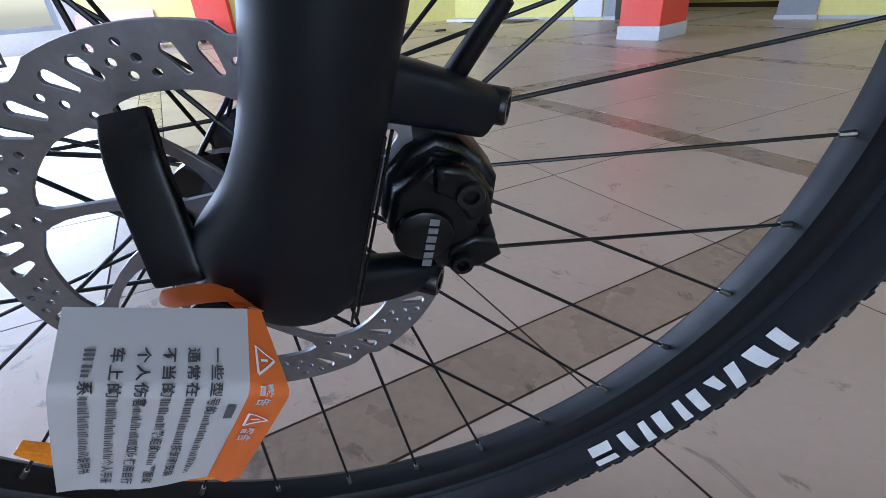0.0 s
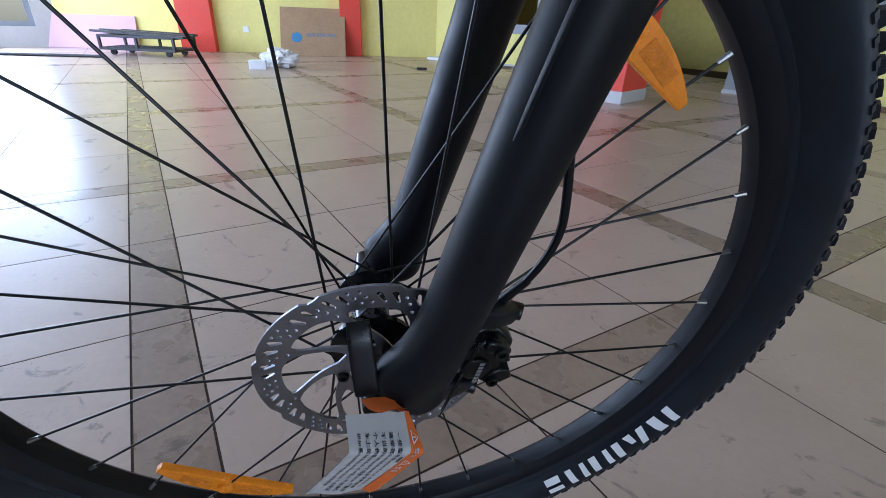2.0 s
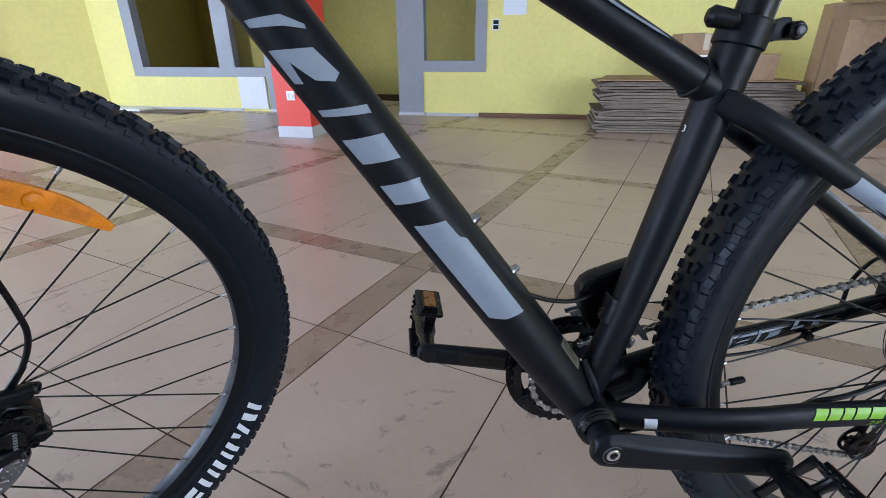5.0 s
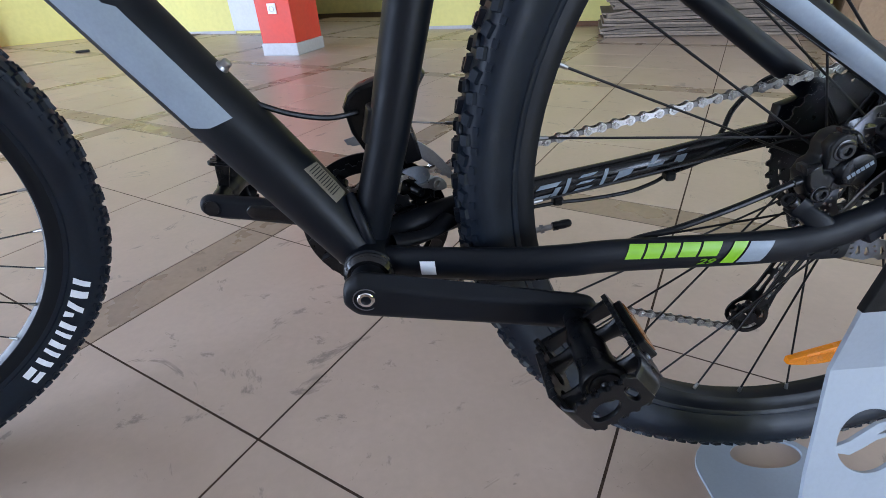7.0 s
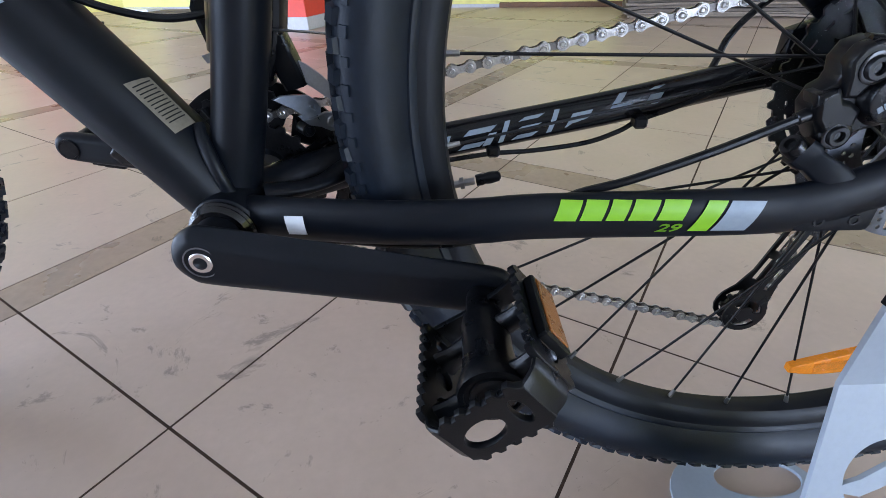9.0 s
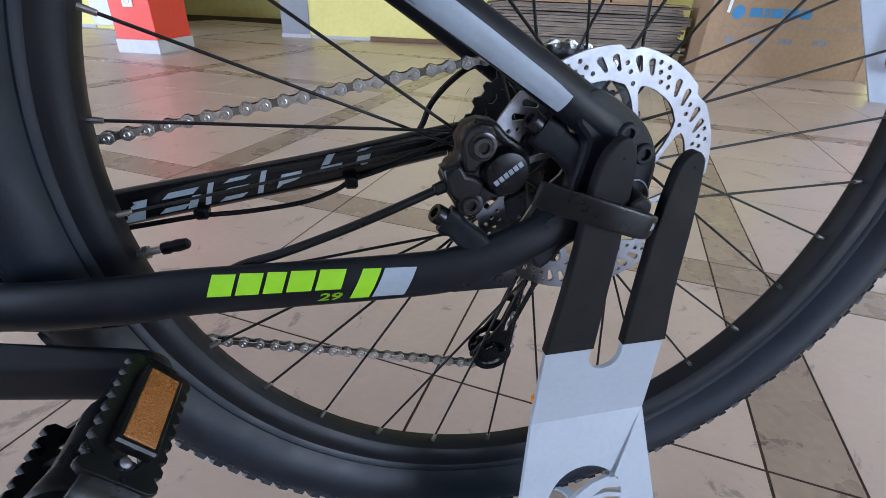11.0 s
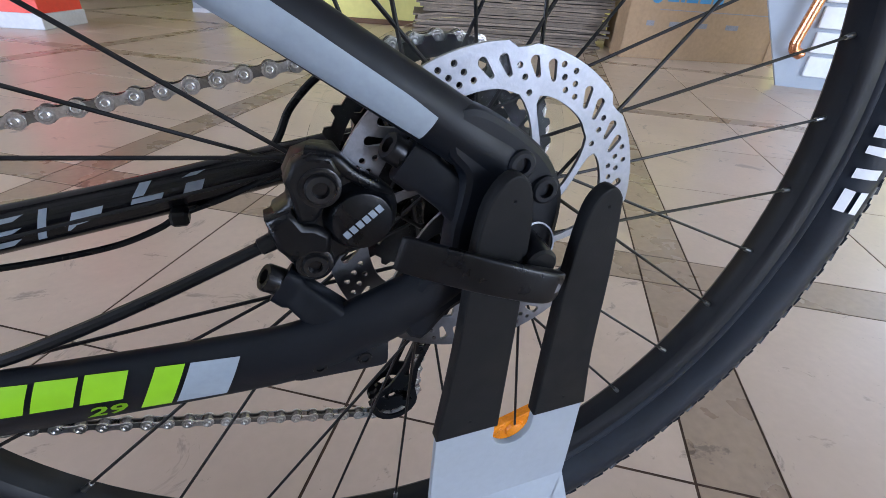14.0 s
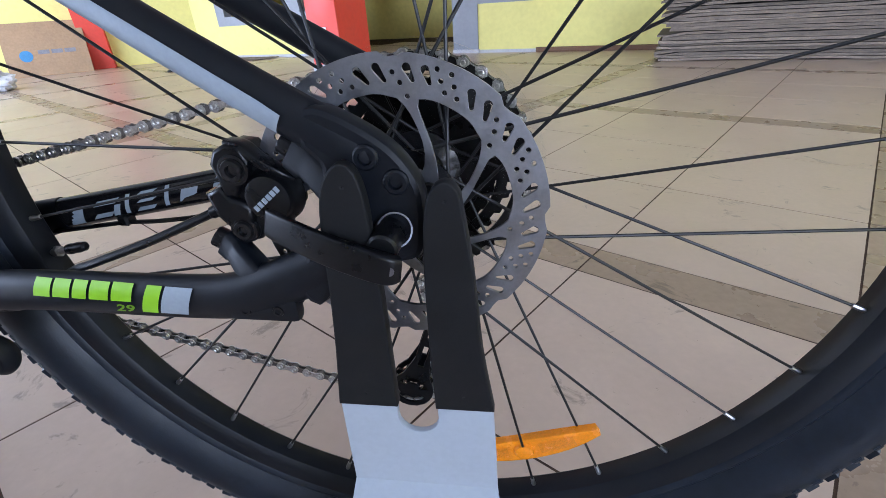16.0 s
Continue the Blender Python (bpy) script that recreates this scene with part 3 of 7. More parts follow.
def wheel(name, m, phase, left, right, rotor_y, rotor_turn, label):
    rim = part(name, rim_bm(), M_BLACK, bike, label)
    rim.matrix_basis = m
    part("tyre", tyre_bm(), M_RUBBER, rim, "black rubber tyre with white blocks on its wall")
    k = part("tread", knob_bm(), M_RUBBER, rim, "small square tread blocks", smooth=False)
    k["kind"] = "stuff"
    kinds = [(*right, 1), (*left, -1), (*right, -1), (*left, 1)]
    sp = [link_mesh("spoke", spoke_bm(*q), M_SPOKE, rim) for q in kinds]
    ni = [link_mesh("nipple", nipple_bm(*q), M_NIPPLE, rim) for q in kinds]
    for i in range(32):
        t = Matrix.Rotation(-(phase + TAU * i / 32), 4, "Y")
        for src, nm in ((sp, "spoke"), (ni, "nipple")):
            o = src[i % 4] if i < 4 else new(nm, src[i % 4].data)
            o.parent, o.matrix_basis = rim, t
    # hub
    bm = bmesh.new()
    (lr, ly), (rr, ry) = left, right
    prof = [(.010, ly - .016), (.018, ly - .015), (.018, ly - .006), (lr + .004, ly - .003), (lr + .004, ly + .001), (lr - .006, ly + .004), (.015, ly + .012), (.0145, 0), (.015, ry - .012),
            (rr - .006, ry - .004), (rr + .004, ry - .001), (rr + .004, ry + .003), (.018, ry + .006), (.017, ry + .012), (.010, ry + .013)]
    add_lathe(bm, prof, SPIN_Y, 32)
    part("hub", bm, M_GLOSS, rim, "black hub shell")
    ro = part("brake_rotor", rotor_bm(rotor_turn), M_STEEL, rim, "steel disc rotor with slots and holes", sharp=20)
    ro.matrix_basis = Matrix.Translation((0, rotor_y, 0))
    for i in range(6):
        bm = bmesh.new()
        a = TAU * i / 6 + rotor_turn - .86
        c = Vector((.022 * math.cos(a), rotor_y - .0008, .022 * math.sin(a)))
        add_lathe(bm, [(.0042, 0), (.0042, .0018), (.0034, .0030), (.0020, .0030), (.0018, .0012)], axes(c, (0, -1, 0)), 14)
        part("rotor_bolt", bm, M_DARKSTEEL, rim)
    return rim


front_wheel = wheel("front_wheel", FRONT, 3.5205, (.027, -.022), (.021, .034), -.0455, radians(115.5), "black alloy rim of the turned front wheel")
rear_wheel = wheel("rear_wheel", REAR, -2.6641, (.027, -.032), (.024, .018), -.0470, radians(83.5), "black alloy rear rim")


def tube(name, rows, label="", material=None, side=(0, 1, 0), steps=5, n=24, parent=None):
    bm = bmesh.new()
    add_sweep(bm, smooth_path(rows, steps), n, side)
    return part(name, bm, material or M_BLACK, parent or bike, label)


BB = Vector((-.446, 0, .339))
DT0, DT1 = Vector((-.452, 0, .344)), Vector((-.864, 0, .925))
DTD = (DT1 - DT0).normalized()
DTN = Vector((DTD.z, 0, -DTD.x))
DOWN_ROWS = ((0, .029, .024, 0, 0), (.1, .027, .0270, -.0006, 0), (.25, .026, .0266, -.0028, 0), (.5, .0250, .0244, -.0042, .003), (.66, .0245, .0265, -.003, .008), (.712, .0245, .029, -.002, .009))


def down_row(s):
    """Half width, half height, offset across and sideways drift of the down tube at a distance from its foot."""
    return [float(np.interp(s, [r[0] for r in DOWN_ROWS], [r[k] for r in DOWN_ROWS])) for k in (1, 2, 3, 4)]


down_tube = tube("down_tube", [(*(DT0 + DTD * k + DTN * c + Vector((0, y, 0))), w, h) for k, w, h, c, y in DOWN_ROWS], "matt black down tube with silver blocks")
top_tube = tube("top_tube", [(-.375, 0, .6685, .0160, .0150), (-.45, 0, .7088, .0170, .0146), (-.60, 0, .7885, .0185, .0150), (-.75, .005, .8640, .0200, .0178), (-.86, .010, .925, .022, .026)], "matt black top tube with silver stripe")
seat_tube = tube("seat_tube", [(-.449, 0, .350, .0175, .0175), (-.4425, 0, .372, .0172, .0172), (-.4345, 0, .397, .0170, .0170), (-.4258, 0, .427, .0168, .0168), (-.4165, 0, .46, .0170, .0170), (-.389, 0, .57, .0178, .0180), (-.364, 0, .68, .0185, .0185), (-.356, 0, .712, .0185, .0185)], "matt black seat tube")
tube("seat_post", [(-.357, 0, .70, .0152, .0152), (-.31, 0, .90, .0152, .0152)], "black seat post", M_PLASTIC)
bm = bmesh.new()
add_cyl(bm, (BB.x, -.0365, BB.z), (BB.x, .0365, BB.z), .0225, n=32, bevel=.002)
part("bottom_bracket", bm, M_BLACK, bike)
bm = bmesh.new()
add_sweep(bm, smooth_path([(-.440, .012, .344, .020, .016), (-.415, .026, .346, .014, .0165), (-.385, .036, .351, .0125, .0175), (-.350, .044, .357, .0110, .0165), (-.320, .048, .3620, .0100, .0150)], 5), 24, (0, 1, 0))
part("chainstay_yoke", bm, M_BLACK, bike, "matt black forged chainstay yoke")
bm = bmesh.new()
add_sweep(bm, smooth_path([(-.424, -.010, .352, .008, .010), (-.392, .002, .353, .0045, .008), (-.372, .022, .356, .007, .011)], 5), 18, (0, 0, 1))
part("chainstay_bridge", bm, M_BLACK, bike)
bm = bmesh.new()
add_sweep(bm, smooth_path([(-.4575, -.0060, .4010, .0030, .0040), (-.4540, -.0130, .3930, .0038, .0046), (-.4490, -.0195, .3815, .0040, .0048), (-.4455, -.0215, .3700, .0040, .0048), (-.4430, -.0205, .3590, .0040, .0046)], 6), 16, (0, 1, 0))
part("weld", bm, M_BLACK, bike, "matt black weld between down tube and seat tube")
for sgn, nm in ((-1, "left"), (1, "right")):
    if sgn < 0:
        tube("chainstay", [(-.435, -.020, .343, .013, .013), (-.40, -.0345, .3455, .010, .0150), (-.33, -.050, .3480, .009, .0152), (-.28, -.0555, .3505, .009, .0152), (-.243, -.058, .3535, .009, .0148), (-.13, -.064, .3555, .009, .0150),
                           (-.092, -.067, .3600, .009, .0150), (-.062, -.068, .371, .009, .0145), (-.040, -.068, .381, .009, .014), (-.018, -.068, .397, .009, .013)], "matt black chainstay with green and white blocks")
    else:
        tube("chainstay", [(-.435, .020, .345, .013, .013), (-.40, .036, .352, .010, .014), (-.294, .050, .366, .009, .0135), (-.173, .056, .384, .009, .013), (-.058, .063, .404, .009, .0125), (-.015, .064, .408, .009, .012)], "gloss black chainstay with silver blocks", M_GLOSS)
    tube("seatstay", [(-.372, sgn * .012, .660, .010, .012), (-.335, sgn * .033, .639, .010, .0115), (-.268, sgn * .045, .600, .009, .0105), (-.18, sgn * .056, .548, .009, .010), (-.087, sgn * .066, .491, .0085, .0105), (-.02, sgn * .068, .449, .009, .0125), (-.006, sgn * .068, .4395, .0082, .0135), (.004, sgn * .068, .430, .0055, .0105), (.0085, sgn * .068, .425, .003, .005)], "matt black seatstay with silver stripe")

# head tube and fork
def F(x, y, z):
    return FORK @ Vector((x, y, z))


UPPER = FORK @ Matrix.Translation((.011, .006, 0))


def U(x, y, z):
    return UPPER @ Vector((x, y, z))


def add_loft(bm, sections, n=32):
    """Closed rings of (centre, half depth vector, half width vector, squareness), joined one after another."""
    rings = []
    for mid, u, v, e in sections:
        ring = []
        for j in range(n):
            c, q = math.cos(TAU * j / n), math.sin(TAU * j / n)
            ring.append(bm.verts.new(mid + u * math.copysign(abs(c) ** e, c) + v * math.copysign(abs(q) ** e, q)))
        rings.append(ring)
    for a, b in zip(rings, rings[1:]):
        for j in range(n):
            bm.faces.new((a[j], a[(j + 1) % n], b[(j + 1) % n], b[j]))
    bm.faces.new(rings[0][::-1])
    bm.faces.new(rings[-1])


HX = -.012
bm = bmesh.new()
add_lathe(bm, [(.0245, 0), (.0265, .004), (.0265, .020), (.0245, .030), (.0245, .105), (.0265, .115), (.0265, .125)], UPPER @ Matrix.Translation((HX, 0, .527)), 36)
part("head_tube", bm, M_BLACK, bike)
bm = bmesh.new()
add_lathe(bm, [(.022, 0), (.0255, .001), (.0255, .0045), (.022, .0055)], UPPER @ Matrix.Translation((HX, 0, .5215)), 36)
part("headset_ring", bm, M_GLOSS, bike, "gloss black headset ring")
# height, front edge, rear edge, half thickness and squareness of a lower leg
LEG = [(-.0070, -.0300, -.0125, .0090, 1.0), (-.0058, -.0340, -.0085, .0125, 1.0), (-.0030, -.0385, -.0045, .0150, .95), (.0015, -.0430, -.0010, .0165, .92), (.0080, -.0472, .0010, .0175, .90), (.0160, -.0502, .0012, .0180, .92), (.0240, -.0515, .0006, .0184, .95),
       (.0310, -.0502, .0004, .0187, 1.0), (.0390, -.0462, .0004, .0190, 1.0), (.0490, -.0418, .0003, .0192, 1.0), (.0620, -.0389, .0002, .0193, 1.0), (.0780, -.0376, 0, .0195, 1.0), (.1050, -.0380, 0, .0198, 1.0), (.1500, -.0398, 0, .0200, 1.0),
       (.2200, -.0420, -.0002, .0203, 1.0), (.2900, -.0432, .0004, .0206, 1.0), (.3200, -.0438, .0014, .0212, 1.0), (.3360, -.0440, .0020, .0218, 1.0), (.3395, -.0432, .0012, .0210, 1.0), (.3415, -.0412, -.0008, .0190, 1.0)]
for sgn in (-1, 1):
    bm = bmesh.new()
    add_cyl(bm, U(-.034, sgn * .067, .30), U(-.034, sgn * .067, .47), .0150, n=40)
    part("stanchion", bm, M_CHROME, bike, "polished chrome fork tube")
    bm = bmesh.new()
    secs = []
    for z, x0, x1, hw, sq in smooth_path(LEG, 3):
        z = .03 - (.03 - z) * .78 if z < .03 else z
        y = sgn * .066 + .006 * z / .34
        secs.append((F((x0 + x1) / 2, y, z), F((x1 - x0) / 2, 0, 0) - F(0, 0, 0), (F(0, hw, 0) - F(0, 0, 0)), sq))
    add_loft(bm, secs, 40)
    leg = part("lower_leg", bm, M_BLACK, bike, "matt black lower fork leg flaring to the dropout", sharp=50)
    bm = bmesh.new()
    for dx in (0, .0021):
        add_sweep(bm, [(*F(-.0022 + dx, sgn * .066 - sgn * -.0152 + sgn * dx * -2.2, z), .0004, .0005) for z in (.006, .02, .04, .06, .0745)], 8, SIDE)
    part("casting_seam", bm, M_GLOSS, leg, "fine casting seam")
    bm = bmesh.new()
    add_lathe(bm, [(.0165, 0), (.0205, .001), (.0205, .004), (.0185, .0065), (.0190, .010), (.0165, .012), (.0152, .013)], UPPER @ Matrix.Translation((-.034, sgn * .067, .339)), 36)
    part("dust_seal", bm, M_PLASTIC, bike, "black rubber dust seal")
    # ridge along the leg
    bm = bmesh.new()
    rows = [(-.0375, sgn * .080, .20, .001, .0012), (-.0385, sgn * .0805, .22, .0022, .0015), (-.0395, sgn * .0805, .27, .0022, .0015), (-.0392, sgn * .079, .30, .001, .0012)]
    add_sweep(bm, [(*F(*r[:3]), *r[3:]) for r in smooth_path(rows, 4)], 10, SIDE)
    part("leg_ridge", bm, M_BLACK, bike)
bm = bmesh.new()
rows = [(-.044, -.067, .27, .009, .012), (-.050, -.067, .33, .010, .016), (-.056, -.060, .370, .009, .016), (-.060, -.036, .398, .007, .016), (-.061, 0, .404, .007, .016), (-.060, .036, .398, .007, .016), (-.056, .060, .370, .009, .016), (-.050, .067, .33, .010, .016), (-.044, .067, .27, .009, .012)]
add_sweep(bm, [(*U(*r[:3]), *r[3:]) for r in smooth_path(rows, 6)], 24, UP)
part("fork_arch", bm, M_BLACK, bike, "matt black fork brace over the tyre")
bm = bmesh.new()
rows = [(-.034, -.068, .478, .021, .012), (-.032, -.048, .487, .020, .014), (-.018, -.018, .506, .024, .016), (-.012, 0, .510, .0255, .016), (-.018, .018, .506, .024, .016), (-.032, .048, .487, .020, .014), (-.034, .068, .478, .021, .012)]
add_sweep(bm, [(*U(*r[:3]), *r[3:]) for r in smooth_path(rows, 6)], 28, -AHEAD)
for sgn in (-1, 1):
    add_lathe(bm, [(.0160, 0), (.0205, .0012), (.0212, .004), (.0235, .034), (.0235, .039), (.0215, .042), (.014, .0435)], UPPER @ Matrix.Translation((-.034, sgn * .066, .452)), 36)
add_cyl(bm, U(HX, 0, .490), U(HX, 0, .522), .0275, .0245, 36, .003)
part("fork_crown", bm, M_BLACK, bike, "matt black fork crown")
# preload knob on the left leg, lockout on the right leg
bm = bmesh.new()
prof = [(.0165, 0), (.0165, .006)]
m = UPPER @ Matrix.Translation((-.034, -.066, .4935))
add_lathe(bm, [(.0165, 0), (.0165, .0050), (.0150, .0062)], m, 32)
add_lathe(bm, [(.0125, .005), (.0118, .0125), (.009, .0140)], m, 24)
for k in range(10):
    a = TAU * k / 10
    add_box(bm, (.004, .0052, .0062), m @ Matrix.Rotation(a, 4, "Z") @ Matrix.Translation((.0155, 0, .0036)), .0008)
add_box(bm, (.023, .0065, .0075), m @ Matrix.Translation((0, 0, .0125)), .002, 2)
part("preload_knob", bm, M_PLASTIC, bike, "black ribbed preload knob")
bm = bmesh.new()
m = UPPER @ Matrix.Translation((-.034, .066, .4935))
add_lathe(bm, [(.0135, 0), (.0140, .003), (.0128, .0055)], m, 32)
part("lockout_collar", bm, M_CHROME, bike, "silver collar under the lockout lever")
bm = bmesh.new()
add_sweep(bm, [(*(m @ Vector(p[:3])), *p[3:]) for p in smooth_path([(-.018, -.006, .010, .003, .004), (-.010, 0, .0085, .009, .0045), (.004, 0, .0085, .011, .0045), (.017, .004, .0075, .006, .0035), (.024, .006, .007, .002, .002)], 4)], 16, m.to_3x3() @ Vector((0, 1, 0)))
add_cyl(bm, m @ Vector((.014, .003, .006)), m @ Vector((.014, .003, .0135)), .0030, n=12, bevel=.0006)
part("lockout_lever", bm, M_GLOSS, bike, "black lockout lever")
# badge on the left crown leg
bm = bmesh.new()


def on_leg(p, r, lift):
    """Wraps (across, up) in metres round the left crown leg, facing the camera's side."""
    a = (p[0] * .76 - .0030) / r + radians(-102)
    return UPPER @ Vector((-.034 + (r + lift) * math.cos(a), -.066 + (r + lift) * math.sin(a), .4735 + (p[1] - .4745) * .76))


def leg_patch(bm, x0, x1, z0, z1, lift, n=6):
    rows_ = []
    for i in range(n + 1):
        x = x0 + (x1 - x0) * i / n
        rows_.append([bm.verts.new(on_leg((x, z), .0222 + (z - .456) * .052, lift)) for z in (z0, z1)])
    for a, b in zip(rows_, rows_[1:]):
        bm.faces.new((a[0], b[0], b[1], a[1]))


leg_patch(bm, -.0105, .0105, .4655, .4835, .0005)
badge = part("badge", bm, M_WHITE, bike, "white framed badge with a plain mark", sharp=60)
bm = bmesh.new()
leg_patch(bm, -.0093, .0093, .4667, .4823, .0009)
part("badge_field", bm, M_GLOSS, badge, sharp=60)
bm = bmesh.new()
leg_patch(bm, -.0075, .0075, .4715, .4805, .0012)
part("badge_mark", bm, M_WHITE, badge, sharp=60)
bm = bmesh.new()
leg_patch(bm, -.0064, .0064, .4724, .4796, .0015)
leg_patch(bm, -.0073, .0073, .4684, .4700, .0012)
part("badge_inset", bm, M_GLOSS, badge, sharp=60)
bm = bmesh.new()
leg_patch(bm, -.0040, .0048, .4768, .4782, .0019)
leg_patch(bm, -.0044, .0044, .4750, .4768, .0019, 3)
leg_patch(bm, -.0048, .0040, .4736, .4750, .0019)
part("badge_stroke", bm, M_WHITE, badge, sharp=60)

# ---- decals wrapped on the tubes ----
def wrap_poly(bm, poly, place, step=.004):
    """Fills the polygon of (s, c), cuts it fine and lays it on a surface by place(s, c)."""
    vs = [bm.verts.new((s, c, 0)) for s, c in poly]
    f = bm.faces.new(vs)
    lo, hi = min(c for s, c in poly), max(c for s, c in poly)
    geo = [f] + list(f.edges) + list(f.verts)
    c = lo + step
    while c < hi - 1e-4:
        r = bmesh.ops.bisect_plane(bm, geom=geo, plane_co=(0, c, 0), plane_no=(0, 1, 0))
        geo = r["geom"]
        c += step
    a, b = min(q[0] for q in poly), max(q[0] for q in poly)
    for k in range(1, int((b - a) / .02) + 1):
        geo = bmesh.ops.bisect_plane(bm, geom=geo, plane_co=(a + .02 * k, 0, 0), plane_no=(1, 0, 0))["geom"]
    pts = {v for g in geo if isinstance(g, bmesh.types.BMFace) for v in g.verts}
    for v in pts:
        v.co = place(v.co.x, v.co.y)


def decal(name, polys, place, material, parent, label="", step=.004):
    out = None
    for poly in polys:
        bm = bmesh.new()
        wrap_poly(bm, [(a / 1000, b / 1000) for a, b in poly], place, step)
        o = part(name, bm, material, parent, label, sharp=80)
        out = o
    return out


def on_down_tube(s, c):
    w, h, mid, drift = down_row(s)
    c = c - .0015
    k = max(-.97, min(.97, (c - mid) / h))
    return DT0 + DTD * s + DTN * (mid + h * k) + Vector((0, drift - (w + .0003) * math.sqrt(1 - k * k) - .0006, 0))


decal("silver_block", [
    [(281, -17), (270, 8), (251, 9), (245, 13), (152, 14), (157, -3), (166, -16)],
    [(325, -18), (312, 13), (309, 11), (293, 9), (305, -18)],
    [(371, -19), (357, 11), (334, 10), (347, -18)],
    [(399, -19), (381, 14), (374, 13), (393, -19)],
    [(451, -20), (434, 8), (410, 12), (407, 6), (416, -5), (436, -12), (419, -14), (423, -20)],
    [(475, -20), (463, 4), (449, 13), (446, 12), (456, 1), (469, -20)],
    [(541, -14), (532, 5), (526, 5), (528, -6), (514, -7), (512, 0), (497, 14), (476, 12), (495, -23), (501, -22), (489, 4), (502, 4), (508, -8), (512, -14)],
    [(590, -20), (580, 14), (552, 15), (562, -20)]], on_down_tube, M_SILVER, down_tube, "flat silver block")
TT0, TT1 = Vector((-.375, 0, .6688)), Vector((-.75, 0, .8640))
TTD = (TT1 - TT0).normalized()
TTN = Vector((TTD.z, 0, -TTD.x))


def on_top_tube(s, c):
    x = TT0.x + TTD.x * s
    h, w = float(np.interp(-x, (.375, .45, .60, .75, .86), (.0150, .0146, .0150, .0178, .026))), float(np.interp(-x, (.375, .45, .60, .75, .86), (.0160, .0170, .0185, .0200, .022)))
    k = max(-.98, min(.98, c / .0165))
    drift = max(0, -x - .60) * .035
    rise = float(np.interp(-x, (.375, .45, .52, .60, .68, .75, .86), (0, .0012, .0022, .0028, .0022, .0003, .0038)))
    return TT0 + TTD * s + TTN * ((h + .0007) * k) + Vector((0, drift - (w + .0008) * math.sqrt(1 - k * k) - .0006, rise))


decal("silver_stripe", [[(62, 10), (72, 11), (108, 9.5), (192, 11), (272, 11.5), (344, 13), (384, 13.5), (412, 6), (396, 3.5), (376, 3.5), (340, 4), (268, 4.5), (188, 5.5), (108, 7), (76, 8.5)],
                       [(398, 12.5), (430, 13), (452, 13), (436, 5), (420, 5.5)]], on_top_tube, M_SILVER, top_tube, "silver stripe", .003)


def on_chainstay(s, c):
    # s is the world's x, c the world's z
    x, z = s, c
    mid = .3535 + max(0, x + .24) * .018
    k = max(-.97, min(.97, (z - mid) / .0155))
    y = -.058 - (x + .243) * .055
    return Vector((x, y - .009 * math.sqrt(1 - k * k) - .0006, z))


def on_left_stay_foot(s, c):
    """Lays a point of the world's x and z on the outer side of the left chainstay near its foot."""
    y, mid = np.interp(s, (-.40, -.33), (-.035, -.050)), np.interp(s, (-.40, -.33), (.3455, .3480))
    k = max(-.97, min(.97, (c - mid) / .0147))
    return Vector((s, y - .0098 * math.sqrt(1 - k * k) - .0012, c))


stay = [o for o in bike.children if o.name.startswith("chainstay")]
left_stay, right_stay = stay[0], stay[1]
decal("green_block", [[(a, 355.6), (a + 4.2, 367.2), (b + 4.2, 366.9), (b, 355.4)] for a, b in ((-238, -225.5), (-223.3, -210.8), (-208.6, -198.2), (-196, -182.2), (-180, -165.5))]
      + [[(-161, 348), (-152, 366.6), (-141.5, 366.4), (-150, 347.8)]], on_chainstay, M_GREEN, left_stay, "lime green block", .003)
decal("white_block", [[(-148, 348), (-139.5, 366.4), (-121, 366.2), (-129, 348)]], on_chainstay, M_SILVER, left_stay, "pale silver block", .003)
decal("sticker", [[(-402.0, 353.0), (-389.4, 353.4), (-388.4, 340.6), (-401.0, 340.0)]], on_left_stay_foot, M_WHITE, left_stay, "small pale sticker", .003)
bm = bmesh.new()
vs = words(bm, "29", .0078, Matrix.Identity(4), shear=.3, bold=.0002)
for v in vs:
    v.co = on_chainstay(-.1795 + v.co.x * 1.7, .3478 + v.co.y) + Vector((0, -abs(v.co.z), 0))
part("number", bm, M_GREEN, left_stay, "lime green number", sharp=80)


def on_right_stay(s, c):
    x, z = s, c
    mid = .3655 + (x + .294) * .163
    k = max(-.97, min(.97, (z - mid) / .0135))
    y = .050 + (x + .294) * .055
    return Vector((x, y - .009 * math.sqrt(1 - k * k) - .0006, z))


def slanted(x0, x1, lo, hi, lean=.5):
    """A block on the right chainstay between two x, from lo to hi of its height (-1 to 1)."""
    def z(x, f):
        return 365.5 + (x + 294) * .163 + f * 10.5
    return [(x0 - lean * 5, z(x0, lo)), (x0 + lean * 5, z(x0, hi)), (x1 + lean * 5, z(x1, hi)), (x1 - lean * 5, z(x1, lo))]


decal("silver_block", [slanted(-310, -297, -.9, .6), slanted(-287, -270, -.75, -.3), slanted(-283, -262, .25, .7), slanted(-268, -262, -.8, .2), slanted(-256, -252, -.8, .8), slanted(-246, -230, -.8, -.4), slanted(-243, -228, -.1, .2), slanted(-241, -226, .5, .8),
                       slanted(-219, -215, -.8, .85), slanted(-205, -190, -.7, .35), slanted(-176, -160, -.7, .3), slanted(-171, -165, .3, 1.0), slanted(-148, -138, -.6, .5), slanted(-145, -137, .72, .95)], on_right_stay, M_SILVER, right_stay, "flat silver block", .003)
left_seatstay = [o for o in bike.children if o.name.startswith("seatstay")][0]
stay_bm = bmesh.new()
stay_bm.from_mesh(left_seatstay.data)
